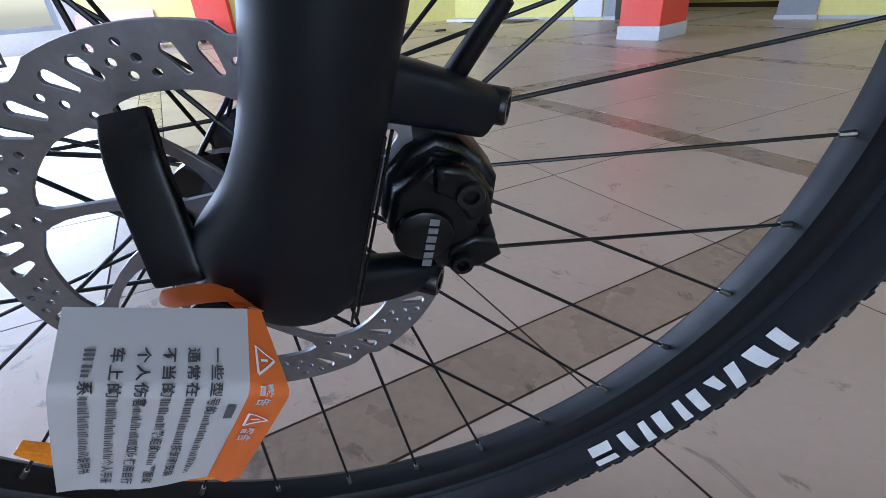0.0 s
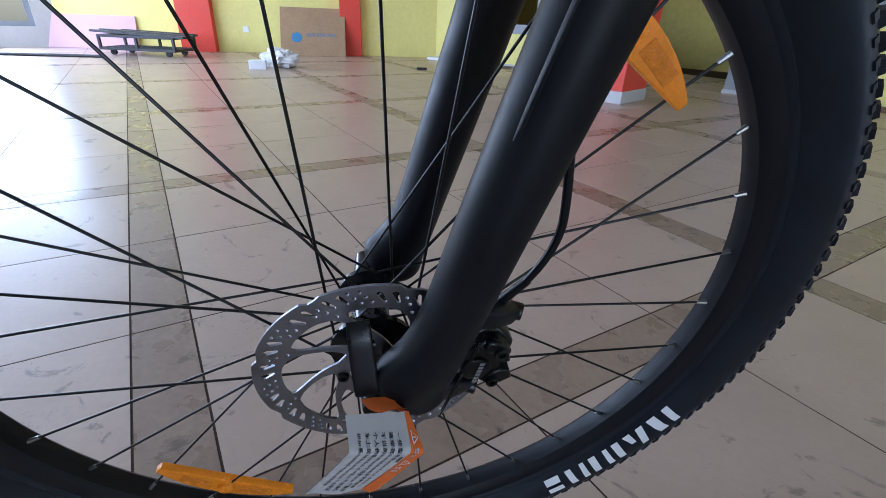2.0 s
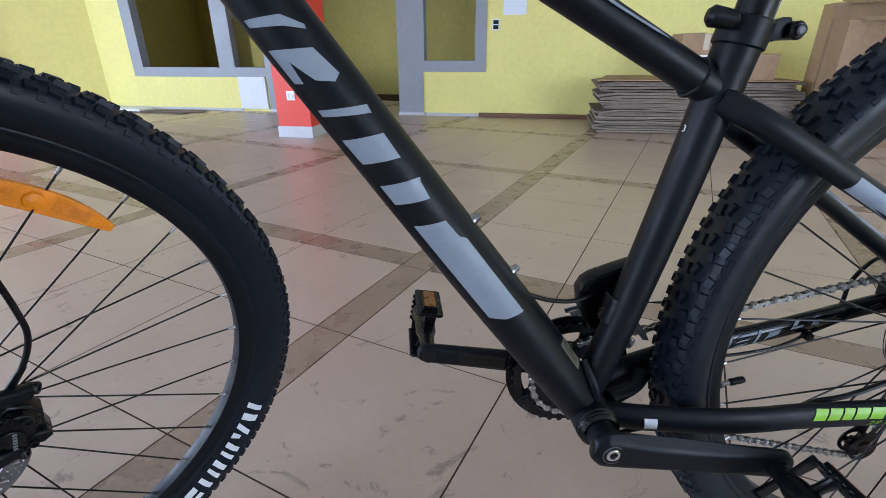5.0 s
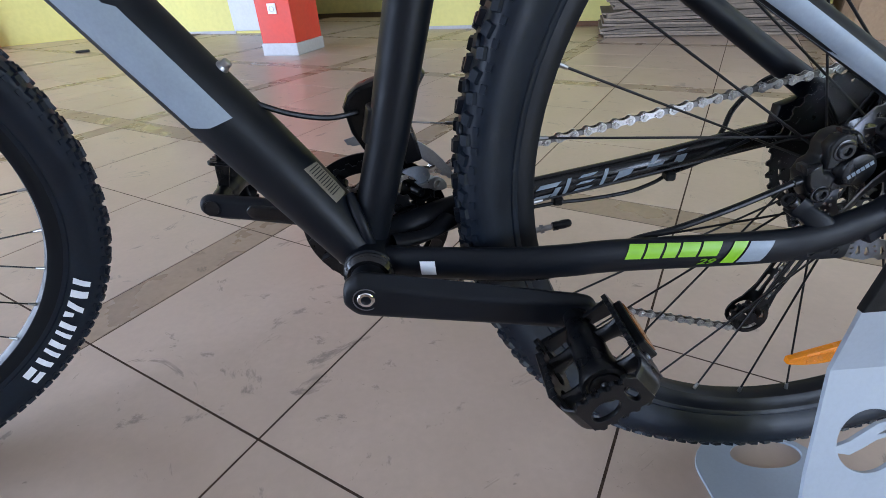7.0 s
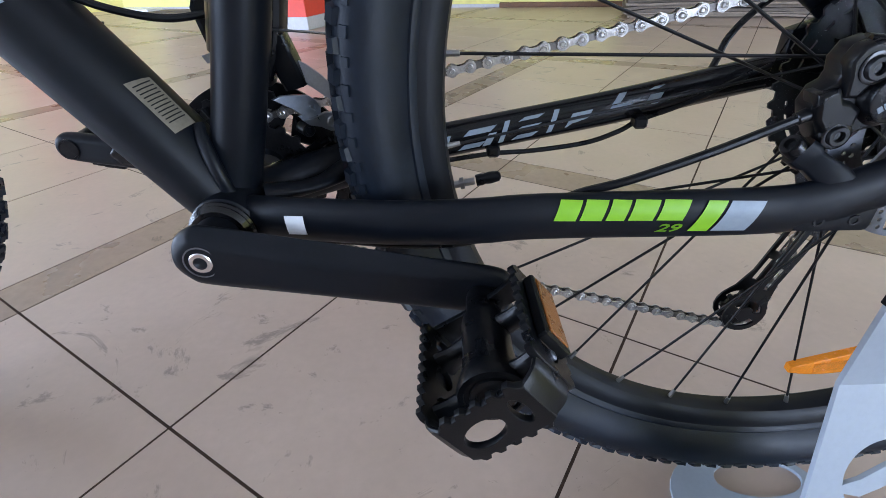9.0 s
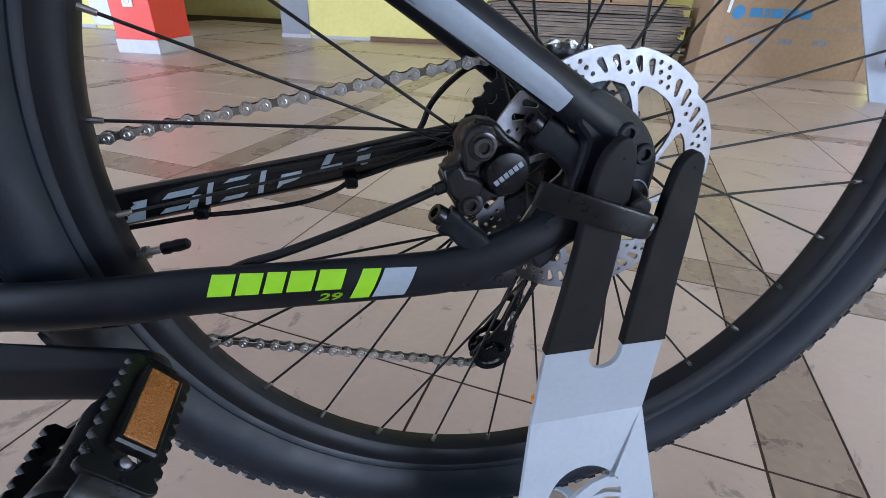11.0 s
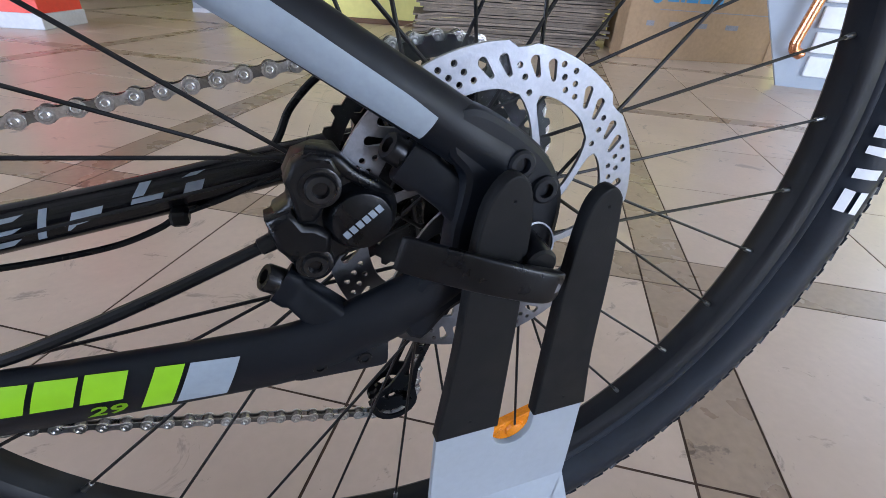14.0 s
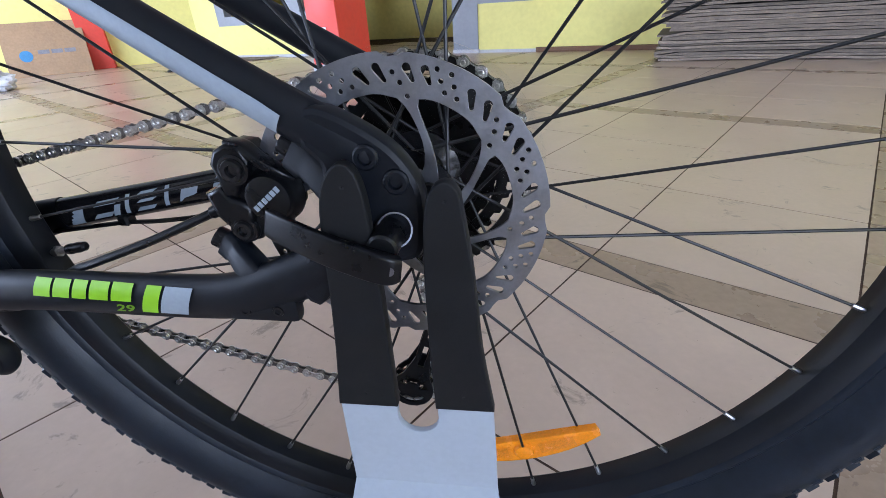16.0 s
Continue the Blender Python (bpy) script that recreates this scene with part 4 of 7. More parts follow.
stay_tree = BVHTree.FromBMesh(stay_bm)
stay_bm.free()
SEATSTAY = ((-.268, .600), (-.18, .548), (-.087, .491), (-.02, .449))


def on_seatstay(s, c):
    """s is the world's x, c the height across the stay; the point is laid on the tube's left side."""
    x, z = s + .535 * c, np.interp(s, [q[0] for q in SEATSTAY], [q[1] for q in SEATSTAY]) + .845 * c
    for k in range(12):
        hit_at = stay_tree.ray_cast(Vector((x, -1, z)), Vector((0, 1, 0)))[0]
        if hit_at is not None:
            return hit_at + Vector((0, -.0006, 0))
        x, z = x - math.copysign(.0004, c) * .535, z - math.copysign(.0004, c) * .845
    return Vector((x, -.07, z))


bm = bmesh.new()
vs = []
for i in range(57):
    x = -.266 + .224 * i / 56
    top = np.interp(x, (-.266, -.18, -.10, -.052, -.0425), (.0040, .0030, .0022, .0015, .0005))
    vs.append([bm.verts.new(on_seatstay(x, top + (-.0098 - top) * k / 6)) for k in range(7)])
for a, b in zip(vs, vs[1:]):
    for k in range(6):
        bm.faces.new((a[k], b[k], b[k + 1], a[k + 1]))
part("silver_stripe", bm, M_SILVER, left_seatstay, "silver stripe", sharp=80)


# ---- white blocks on the tyre walls in place of the maker's name ----
def tyre_marks(wheel_ob, start, pitch, turn):
    tyre = [o for o in wheel_ob.children if o.name.startswith("tyre")][0]
    # six plain slanted blocks of differing width
    marks = [[[(-2.3, 0), (-1.9, 17), (-.7, 17), (-.9, 0)], [(.6, 0), (.5, 17), (2.1, 17), (2.4, 0)]], [[(-2.1, 0), (-.9, 17), (.3, 17), (-.7, 0)], [(.6, 0), (.6, 9), (1.5, 9), (2.1, 0)]],
             [[(-1.9, 0), (-1.4, 17), (-.2, 17), (-.5, 0)], [(.5, 0), (.8, 17), (1.9, 17), (1.4, 0)]], [[(-1.9, 0), (-1.4, 17), (-.2, 17), (-.5, 0)], [(.5, 0), (.8, 17), (1.9, 17), (1.4, 0)]],
             [[(-.6, 0), (-.6, 17), (.6, 17), (.6, 0)]], [[(-1.5, 0), (-1.3, 7), (1.4, 7), (1.3, 0)], [(-1.3, 10), (-1.3, 17), (1.5, 17), (1.4, 10)]]]
    wall = [(.320, .0176), (.327, .0233), (.336, .0292), (.3452, .0309), (.3532, .0293)]

    def half(r):
        for (a, y), (b, z) in zip(wall, wall[1:]):
            if r <= b:
                return y + (z - y) * (r - a) / (b - a)
        return wall[-1][1]
    centres = [0, 6.0, 11.5, 16.8, 20.9, 24.6]
    for k, polys in enumerate(marks):
        mid = start + turn * centres[k] * pitch
        for poly in polys:
            bm = bmesh.new()
            wrap_poly(bm, [(a, .3255 + b / 1000 * 1.05) for a, b in poly], lambda s, c: Vector((c * math.cos(radians(mid + turn * s * 1.15)), -half(c) - .0006, c * math.sin(radians(mid + turn * s * 1.15)))), .003)
            part("white_block", bm, M_WHITE, tyre, sharp=80)


tyre_marks(front_wheel, -26.3, 1.05, -1)
tyre_marks(rear_wheel, 20.5, 1.08, -1)


# ---- cranks, rings, chain, gears ----
def crank(sgn, end):
    bm = bmesh.new()
    y0, y1 = sgn * .066, sgn * .080
    a, b = Vector((BB.x, y0, BB.z)), Vector((end[0], y1, end[1]))
    d = (b - a).normalized()
    slim = 1.0 if sgn < 0 else .76
    rows = [(*(a - d * .0185), .003, .006), (*(a - d * .0165), .0075, .012), (*(a - d * .008), .0095, .0190), (*a, .0100, .0205), (*a.lerp(b, .14), .0100, .0200), (*a.lerp(b, .45), .0095, .0185), (*a.lerp(b, .8), .0088, .0172),
            (*b, .0085, .0165), (*(b + d * .010), .0075, .0120), (*(b + d * .0135), .003, .005)]
    rows = [(*r[:4], r[4] * (1 if k < 4 else slim)) for k, r in enumerate(rows)]
    add_sweep(bm, smooth_path(rows, 4), 36, (0, 1, 0))
    up = Vector((0, 1, 0)).cross(d)
    up = up if up.z > 0 else -up
    # flatten the rounded tube into a forged bar
    for v in bm.verts:
        p = v.co
        t = max(0, min(1, (p - a).dot(d) / (b - a).length))
        mid = a.lerp(b, t)
        lim = .0078 - .001 * t
        # a wide chamfer along the upper outer edge
        over = max(0, (p - mid).dot(up) - (.0128 - .0090 * t * (1 - t) * 4 * .55))
        side = sgn * (p.y - mid.y)
        side = max(-lim, min(lim - over * .85, side))
        v.co.y = mid.y + sgn * side
    add_cyl(bm, (BB.x, sgn * .036, BB.z), (BB.x, sgn * .062, BB.z), .0145, .0165, n=24)
    arm = part("crank_arm", bm, M_BLACK, bike, "black forged crank arm", sharp=34)
    bm = bmesh.new()
    m = Matrix.Translation((BB.x, y0 + sgn * .0078, BB.z)) @ axes(None, (0, sgn, 0))
    add_lathe(bm, [(.0106, -.001), (.0106, .0005), (.0098, .0006), (.0098, -.0002)], m, 28)
    part("bolt_ring", bm, M_STEEL, arm, "silver ring round the crank bolt")
    bm = bmesh.new()
    add_lathe(bm, [(.0070, -.002), (.0070, .0008), (.0063, .0014), (.0042, .0014), (.0036, -.002)], m, 24)
    part("crank_bolt", bm, M_CHROME, arm, "silver crank bolt")
    bm = bmesh.new()
    q = Vector((end[0], y1, end[1]))
    add_cyl(bm, q + Vector((0, -sgn * .0085, 0)), q + Vector((0, sgn * .0085, 0)), .0070, n=20)
    part("axle_seat", bm, M_DARKSTEEL, arm)
    return arm


def pedal(sgn, root, tilt, label):
    """A resin platform pedal; its axle runs outwards along y, its deck is tilted about it."""
    reach = .088 if sgn < 0 else .103
    deck = Matrix.Translation((root[0], sgn * reach, root[1])) @ Matrix.Rotation(-tilt, 4, "Y")
    # local: x along the deck, y outwards, z off the deck
    def L(x, y, z):
        return deck @ Vector((x, sgn * y, z))
    bm = bmesh.new()
    add_lathe(bm, [(.0082, 0), (.0095, .002), (.0095, .008), (.0118, .013), (.0128, .018), (.0130, .040), (.0138, .050), (.0158, .058), (.0170, .0630), (.0165, .0660), (.0140, .0665), (.0136, .0650), (.0112, .0650), (.0108, .0662), (.0078, .0662), (.0074, .0650), (.0040, .0650)], Matrix.Translation(deck @ Vector((0, sgn * .006, 0))) @ (deck.to_3x3().to_4x4() @ axes(None, (0, sgn, 0))), 24)
    add_cyl(bm, (root[0], sgn * .082, root[1]), (root[0], sgn * (reach + .008), root[1]), .0082, .0095, 20)
    body = part("pedal", bm, M_PLASTIC, bike, label)
    # cage of two toothed side plates and two end plates
    for sx in (-1, 1):
        teeth = []
        n = 9
        for i in range(n + 1):
            y = .012 + .064 * i / n
            teeth += [(y, .0135), (y + .0030, .0165), (y + .0052, .0165)] if i < n else [(y, .0135)]
        low = [(y, -z) for y, z in reversed(teeth)]
        loops = [teeth + low]
        for k in range(3):
            loops.append(ring_pts(.024 + k * .020, 0, .0072, 14, .0068))
        b2 = bmesh.new()
        m = deck @ Matrix.Translation((sx * .031, 0, 0)) @ Matrix(((0, 0, 1, 0), (sgn, 0, 0, 0), (0, 1, 0, 0), (0, 0, 0, 1)))
        plate(b2, loops, .0030, m, .0004)
        part("cage_plate", b2, M_PLASTIC, body, "toothed black cage plate", sharp=30)
    for y0, w in ((.010, .030), (.086, .036)):
        b2 = bmesh.new()
        if y0 > .05:
            edge = [(-.0225, .0120)]
            for i in range(5):
                x = -.0195 + i * .0084
                edge += [(x, .0138), (x + .0014, .0162), (x + .0038, .0162), (x + .0054, .0138)]
            edge.append((.0225, .0120))
            loops = [edge + [(x, -z) for x, z in reversed(edge)], ring_pts(-.0070, -.001, .0118, 24, .0082, .25), ring_pts(.0135, .001, .0040, 16, .0090)]
        else:
            loops = [[(-.031, -.007), (-.012, -.005), (.012, -.005), (.031, -.007), (.031, .007), (.012, .005), (-.012, .005), (-.031, .007)]]
        m = deck @ Matrix.Translation((0, sgn * y0, 0)) @ Matrix.Rotation(math.pi / 2, 4, "X")
        plate(b2, loops, .0028, m, .0005)
        part("end_plate", b2, M_PLASTIC, body, sharp=30)
    for sx in (-1, 1):
        # slanting corner between the cage and the end plate
        b2 = bmesh.new()
        add_sweep(b2, smooth_path([(*L(sx * .031, .073, 0), .0016, .0125), (*L(sx * .0285, .081, 0), .0018, .0130), (*L(sx * .0215, .0865, 0), .0018, .0125)], 4), 16, deck.to_3x3() @ Vector((1, 0, 0)), boxy=.5)
        part("corner_plate", b2, M_PLASTIC, body, sharp=40)
    for sx in (-1, 1):
        for y in (.030, .064):
            b2 = bmesh.new()
            add_sweep(b2, smooth_path([(*L(0, y, 0), .006, .0075), (*L(sx * .018, y + .002, 0), .0045, .0065), (*L(sx * .031, y + .004, 0), .004, .010)], 4), 12, deck.to_3x3() @ Vector((0, 1, 0)))
            part("web", b2, M_PLASTIC, body)
    b2 = bmesh.new()
    add_cyl(b2, L(0, .0705, 0), L(0, .0735, 0), .0036, .0030, 18, .0005)
    part("end_cap", b2, M_DARKSTEEL, body, "round black end cap")
    for sx in (-1, 1):
        # the reflector sits in a housing proud of the cage
        b2 = bmesh.new()
        add_box(b2, (.0062, .044, .0195), deck @ Matrix.Translation((sx * .0355, sgn * .042, 0)), .0010)
        case = part("reflector_case", b2, M_PLASTIC, body)
        b2 = bmesh.new()
        add_box(b2, (.0012, .039, .0145), deck @ Matrix.Translation((sx * .0388, sgn * .042, 0)), .0004)
        part("reflector", b2, M_AMBER_DARK, case, "amber pedal reflector")
        b2 = bmesh.new()
        add_lathe(b2, [(.0026, -.001), (.0026, .0010), (.0016, .0016)], deck @ Matrix.Translation((sx * .0330, sgn * .068, 0)) @ axes(None, (sx, 0, 0)), 14)
        part("screw", b2, M_STEEL, body)
    return body


crank(-1, (-.275, .3165))
right_arm = crank(1, (-.6135, .3610))
arm_d = (Vector((-.6135, .080, .3610)) - Vector((BB.x, .066, BB.z))).normalized()
bm = bmesh.new()
add_sweep(bm, smooth_path([(*(Vector((-.6135, .0728, .3610)) - arm_d * k), .0012, h) for k, h in ((.036, .002), (.039, .0062), (.046, .0082), (.075, .0086), (.110, .0086), (.128, .0070))], 4), 16, (0, 1, 0))
part("arm_hollow", bm, M_GLOSS, right_arm, "hollow in the inner face of the crank arm")
bm = bmesh.new()
add_lathe(bm, [(.0085, -.002), (.0085, .0006), (.0072, .0008), (.0068, -.0006), (.0030, -.0006)], Matrix.Translation((-.6135, .0718, .3610)) @ axes(None, (0, -1, 0)), 28)
part("axle_end", bm, M_DARKSTEEL, right_arm, "dark steel pedal axle end")
pedal(-1, (-.281, .3165), radians(39), "black resin platform pedal with toothed cage")
pedal(1, (-.6135, .3610), radians(80), "black resin platform pedal standing on edge")


def gear_loops(r, teeth, hole, windows=0, spin=0.0):
    out = []
    for i in range(teeth):
        a = TAU * i / teeth + spin
        w = TAU / teeth
        for f, rr in ((-.30, r - .0035), (-.13, r), (.13, r), (.30, r - .0035)):
            out.append((rr * math.cos(a + f * w), rr * math.sin(a + f * w)))
    loops = [out, [(hole * math.cos(TAU * i / 28), hole * math.sin(TAU * i / 28)) for i in range(28)]]
    for k in range(windows):
        a0, a1 = TAU * (k + .15) / windows, TAU * (k + .85) / windows
        r0, r1 = hole + (r - hole) * .18, r - .011
        loops.append([(r1 * math.cos(a0 + (a1 - a0) * i / 8), r1 * math.sin(a0 + (a1 - a0) * i / 8)) for i in range(9)] + [(r0 * math.cos(a1 + (a0 - a1) * i / 8), r0 * math.sin(a1 + (a0 - a1) * i / 8)) for i in range(9)])
    return loops


FLAT = Matrix.Rotation(math.pi / 2, 4, "X")
# cassette on the rear hub
for k, (teeth, y) in enumerate([(36, .0225), (30, .0265), (26, .0305), (23, .0345), (20, .0385), (17, .0425), (14, .0465), (12, .0505)]):
    bm = bmesh.new()
    plate(bm, gear_loops(teeth * .0127 / TAU + .0022, teeth, .0175, 6 if teeth > 22 else 0, k * .3), .0018, FLAT)
    cog = part("cog", bm, M_DARKSTEEL, rear_wheel, "dark steel cog", sharp=25)
    cog.location = (0, y, 0)
bm = bmesh.new()
plate(bm, [[(.083 * math.cos(TAU * i / 72), .083 * math.sin(TAU * i / 72)) for i in range(72)], [(.030 * math.cos(TAU * i / 40), .030 * math.sin(TAU * i / 40)) for i in range(40)]], .0012, FLAT)
guard = part("spoke_guard", bm, M_CLEAR, rear_wheel, "clear plastic spoke guard", sharp=25)
guard.location = (0, .0185, 0)
bm = bmesh.new()
add_cyl(bm, (0, .018, 0), (0, .062, 0), .0172, n=28)
part("freehub", bm, M_DARKSTEEL, rear_wheel)
# chainrings
for nm, loops, y, mt, lab in (("chainring_guard", [[(.0755 * math.cos(TAU * i / 96), .0755 * math.sin(TAU * i / 96)) for i in range(96)], [(.057 * math.cos(TAU * i / 72), .057 * math.sin(TAU * i / 72)) for i in range(72)]], .0590, M_PLASTIC, "black plastic chain guard"),
                              ("chainring", gear_loops(34 * .0127 / TAU + .002, 34, .036, 5), .0500, M_DARKSTEEL, "dark steel outer chainring"),
                              ("chainring", gear_loops(24 * .0127 / TAU + .002, 24, .030, 0), .0415, M_DARKSTEEL, "dark steel inner chainring")):
    bm = bmesh.new()
    plate(bm, loops, .0024, FLAT @ Matrix.Identity(4), .0002)
    o = part(nm, bm, mt, bike, lab, sharp=25)
    o.location = (BB.x, y, BB.z)
bm = bmesh.new()
for k in range(4):
    a = TAU * k / 4 + .5
    add_sweep(bm, smooth_path([(BB.x + .014 * math.cos(a), .052, BB.z + .014 * math.sin(a), .007, .004), (BB.x + .045 * math.cos(a), .050, BB.z + .045 * math.sin(a), .0055, .0035), (BB.x + .066 * math.cos(a), .0505, BB.z + .066 * math.sin(a), .007, .003)], 4), 12)
    add_cyl(bm, (BB.x + .054 * math.cos(a), .044, BB.z + .054 * math.sin(a)), (BB.x + .054 * math.cos(a), .0565, BB.z + .054 * math.sin(a)), .0045, n=12)
part("crank_spider", bm, M_BLACK, bike)

# chain of outer and inner links
def chain_path():
    y0, y1 = .0415, .030
    c0, r0 = Vector((BB.x, 0, BB.z)), .0485
    c1, r1 = Vector((0, 0, AXLE_Z)), .0728
    c2, r2 = Vector((-.027, 0, .196)), .0215
    c3, r3 = Vector((.012, 0, .302)), .0215
    pts = []
    def arc(c, r, a0, a1, y):
        n = max(3, int(abs(a1 - a0) * r / .004))
        for i in range(n + 1):
            a = a0 + (a1 - a0) * i / n
            pts.append(Vector((c.x + r * math.cos(a), y, c.z + r * math.sin(a))))
    arc(c0, r0, radians(265), radians(100), y0)         # round the front ring
    arc(c1, r1, radians(101), radians(-58), y1)         # over the large cog
    arc(c3, r3, radians(150), radians(230), y1 + .004)  # guide wheel
    arc(c2, r2, radians(20), radians(-105), y1 + .008)  # tension wheel
    pts.append(pts[0].copy())
    return pts


def walk_along(pts, step):
    out, need = [pts[0]], step
    for a, b in zip(pts, pts[1:]):
        seg = (b - a).length
        done = 0
        while seg - done >= need:
            done += need
            out.append(a.lerp(b, done / seg))
            need = step
        need -= seg - done
    return out


chain_pins = walk_along(chain_path(), .0127)


def link_bm(outer):
    bm = bmesh.new()
    for s in (-1, 1):
        y = s * (.0028 if outer else .0018)
        loop = []
        for i in range(9):
            a = math.pi / 2 + math.pi * i / 8
            loop.append((.0043 * math.cos(a), .0043 * math.sin(a)))
        loop += [(.0034, -.0027), (.0052, -.0023), (.0075, -.0023), (.0093, -.0027)]
        for i in range(9):
            a = -math.pi / 2 + math.pi * i / 8
            loop.append((.0127 + .0043 * math.cos(a), .0043 * math.sin(a)))
        loop += [(.0093, .0027), (.0075, .0023), (.0052, .0023), (.0034, .0027)]
        plate(bm, [loop], .0010, Matrix.Translation((0, y, 0)) @ FLAT)
    for x in (0, .0127):
        add_cyl(bm, (x, -.0036 if outer else -.0018, 0), (x, .0036 if outer else .0018, 0), .0019 if outer else .0037, n=10)
        if outer:
            # pressed rim round each pin and a dished pin end
            for s in (-1, 1):
                add_lathe(bm, [(.0040, .0031), (.0037, .0037), (.0029, .0037), (.0025, .0032)], axes((x, 0, 0), (0, s, 0)), 14)
                add_lathe(bm, [(.0020, .0030), (.0020, .0041), (.0016, .0043), (.0010, .0038)], axes((x, 0, 0), (0, s, 0)), 12)
    return bm


chain = part("chain", link_bm(True), M_CHAIN, bike, "grey steel roller chain")
meshes = [chain.data, link_mesh("chain_link", link_bm(False), M_CHAINDARK, chain).data]
first_inner = chain.children[0]
for i, (a, b) in enumerate(zip(chain_pins, chain_pins[1:])):
    d = (b - a).normalized()
    m = Matrix.Translation(a) @ Matrix((d, Vector((0, 1, 0)), d.cross(Vector((0, 1, 0))))).transposed().to_4x4()
    if i == 0:
        base_m = m
        chain.matrix_basis = m
        continue
    o = first_inner if i == 1 else new("chain_link", meshes[i % 2])
    o.parent = chain
    o.matrix_basis = base_m.inverted() @ m

# rear derailleur
bm = bmesh.new()
add_sweep(bm, smooth_path([(.004, .066, .372, .006, .010), (.010, .070, .350, .010, .013), (.012, .064, .325, .011, .015), (.012, .052, .302, .009, .012)], 5), 16, (0, 1, 0))
rd = part("rear_derailleur", bm, M_PLASTIC, bike, "black rear derailleur with long cage")
for y in (.0285, .0455):
    bm = bmesh.new()
    a, b = Vector((.012, 0, .302)), Vector((-.027, 0, .196))
    d = (b - a).normalized()
    q = Vector((d.z, 0, -d.x))
    def cp(k, w):
        v = a + d * k + q * w
        return (v.x, v.z)
    low = [cp(.113 + .0195 * math.cos(radians(k)), .0195 * math.sin(radians(k))) for k in range(130, -131, -20)]
    loops = [[cp(-.014, -.006), cp(-.014, .006), cp(.004, .011), cp(.030, .0072), cp(.075, .0066), cp(.095, .0115)] + low + [cp(.095, -.0115), cp(.075, -.0066), cp(.030, -.0072), cp(.004, -.011)],
             [cp(.024, -.003), cp(.024, .003), cp(.052, .0028), cp(.052, -.0028)], [cp(.060, -.0028), cp(.060, .0028), cp(.084, .003), cp(.084, -.003)],
             [cp(.113 + r * math.cos(radians(a)), r * math.sin(radians(a))) for r, turn in ((.0150, 1), (.0075, -1)) for a in range(-70 * turn, 71 * turn, 20 * turn)],
             [cp(.113 + r * math.cos(radians(a)), r * math.sin(radians(a))) for r, turn in ((.0150, 1), (.0075, -1)) for a in range(180 - 70 * turn, 180 + 71 * turn, 20 * turn)]]
    plate(bm, loops, .0016, Matrix.Translation((0, y, 0)) @ FLAT, .0002)
    part("cage_plate", bm, M_PLASTIC, rd, sharp=30)
for c in ((.012, .302), (-.027, .196)):
    bm = bmesh.new()
    plate(bm, gear_loops(.0205, 11, .0035, 5), .0030, Matrix.Translation((c[0], .0372, c[1])) @ FLAT)
    part("jockey_wheel", bm, M_PLASTIC, rd, sharp=30)
# cable housing into the derailleur
bm = bmesh.new()
add_wire(bm, [(-.108, .058, .394), (-.093, .069, .411), (-.083, .077, .428), (-.064, .083, .4455), (-.042, .088, .4555), (-.005, .094, .452), (.035, .097, .425), (.045, .092, .385), (.03, .075, .345)], .0026)
part("gear_cable", bm, M_PLASTIC, bike, "black gear cable housing")

# front derailleur
bm = bmesh.new()
add_cyl(bm, (-.4245, .006, .440), (-.4175, .006, .468), .0185, n=28, bevel=.001)
fd = part("front_derailleur", bm, M_PLASTIC, bike, "black front derailleur with grey links")
bm = bmesh.new()
plate(bm, [[(-.4530, .4650), (-.4490, .4730), (-.4410, .4785), (-.4110, .4885), (-.3960, .4930), (-.3920, .4880), (-.4020, .4700), (-.4080, .4440), (-.4200, .4200), (-.4360, .4210), (-.4490, .4450)]], .012, Matrix.Translation((0, .0340, 0)) @ FLAT, .0045)
part("link_body", bm, M_PLASTIC, fd, sharp=40)
# flat links: u runs down to the rivet, v up across the link
FU, FV, FN_ = Vector((.6313, .579, -.5159)), Vector((.4318, .2901, .854)), Vector((.6442, -.7619, -.0669))
FD_M = Matrix.Translation((-.4127, .0141, .4103)) @ Matrix((FU, FV, FN_)).transposed().to_4x4()
MM = Matrix.Scale(.001, 4)
bm = bmesh.new()
plate(bm, [[(0, -.5), (4, 3.2), (13, 7.5), (22, 10.5), (28, 9.5), (34, 5.6), (38, -3.5), (27, -6.4), (21.6, -5.2), (23.9, -3.4), (15, -1.4)], [(22.5, 4.0), (29, 6.6), (31.5, 2.6)]], 2.2, FD_M @ MM, .4)
part("link_arm", bm, M_LINK, fd, "blue-grey alloy link arm", sharp=30)
bm = bmesh.new()
plate(bm, [[(24, -6.4), (31, -2.6), (38, 4.4), (44, 6.5), (52, 6.2), (58, 3.4), (61, -.4), (56.7, -3.6), (47.2, -6.2), (38.3, -6.0), (30, -7.6)]], 2.0, FD_M @ Matrix.Translation((0, 0, .0022)) @ MM, .4)
part("link_plate", bm, M_SILVERPART, fd, "bright alloy link plate", sharp=30)
for u, v, k, r, mt in ((46, .4, .0030, .0050, M_SILVERPART), (47, 13.1, -.004, .0042, M_CHROME), (31.4, -12, .001, .0048, M_PLASTIC)):
    bm = bmesh.new()
    add_lathe(bm, [(r, -.010), (r, .0008), (r * .85, .0016), (r * .55, .0016), (r * .45, .0006), (0.0005, .0006)], FD_M @ Matrix.Translation((u * .001, v * .001, k)), 22)
    part("pivot", bm, mt, fd)
bm = bmesh.new()
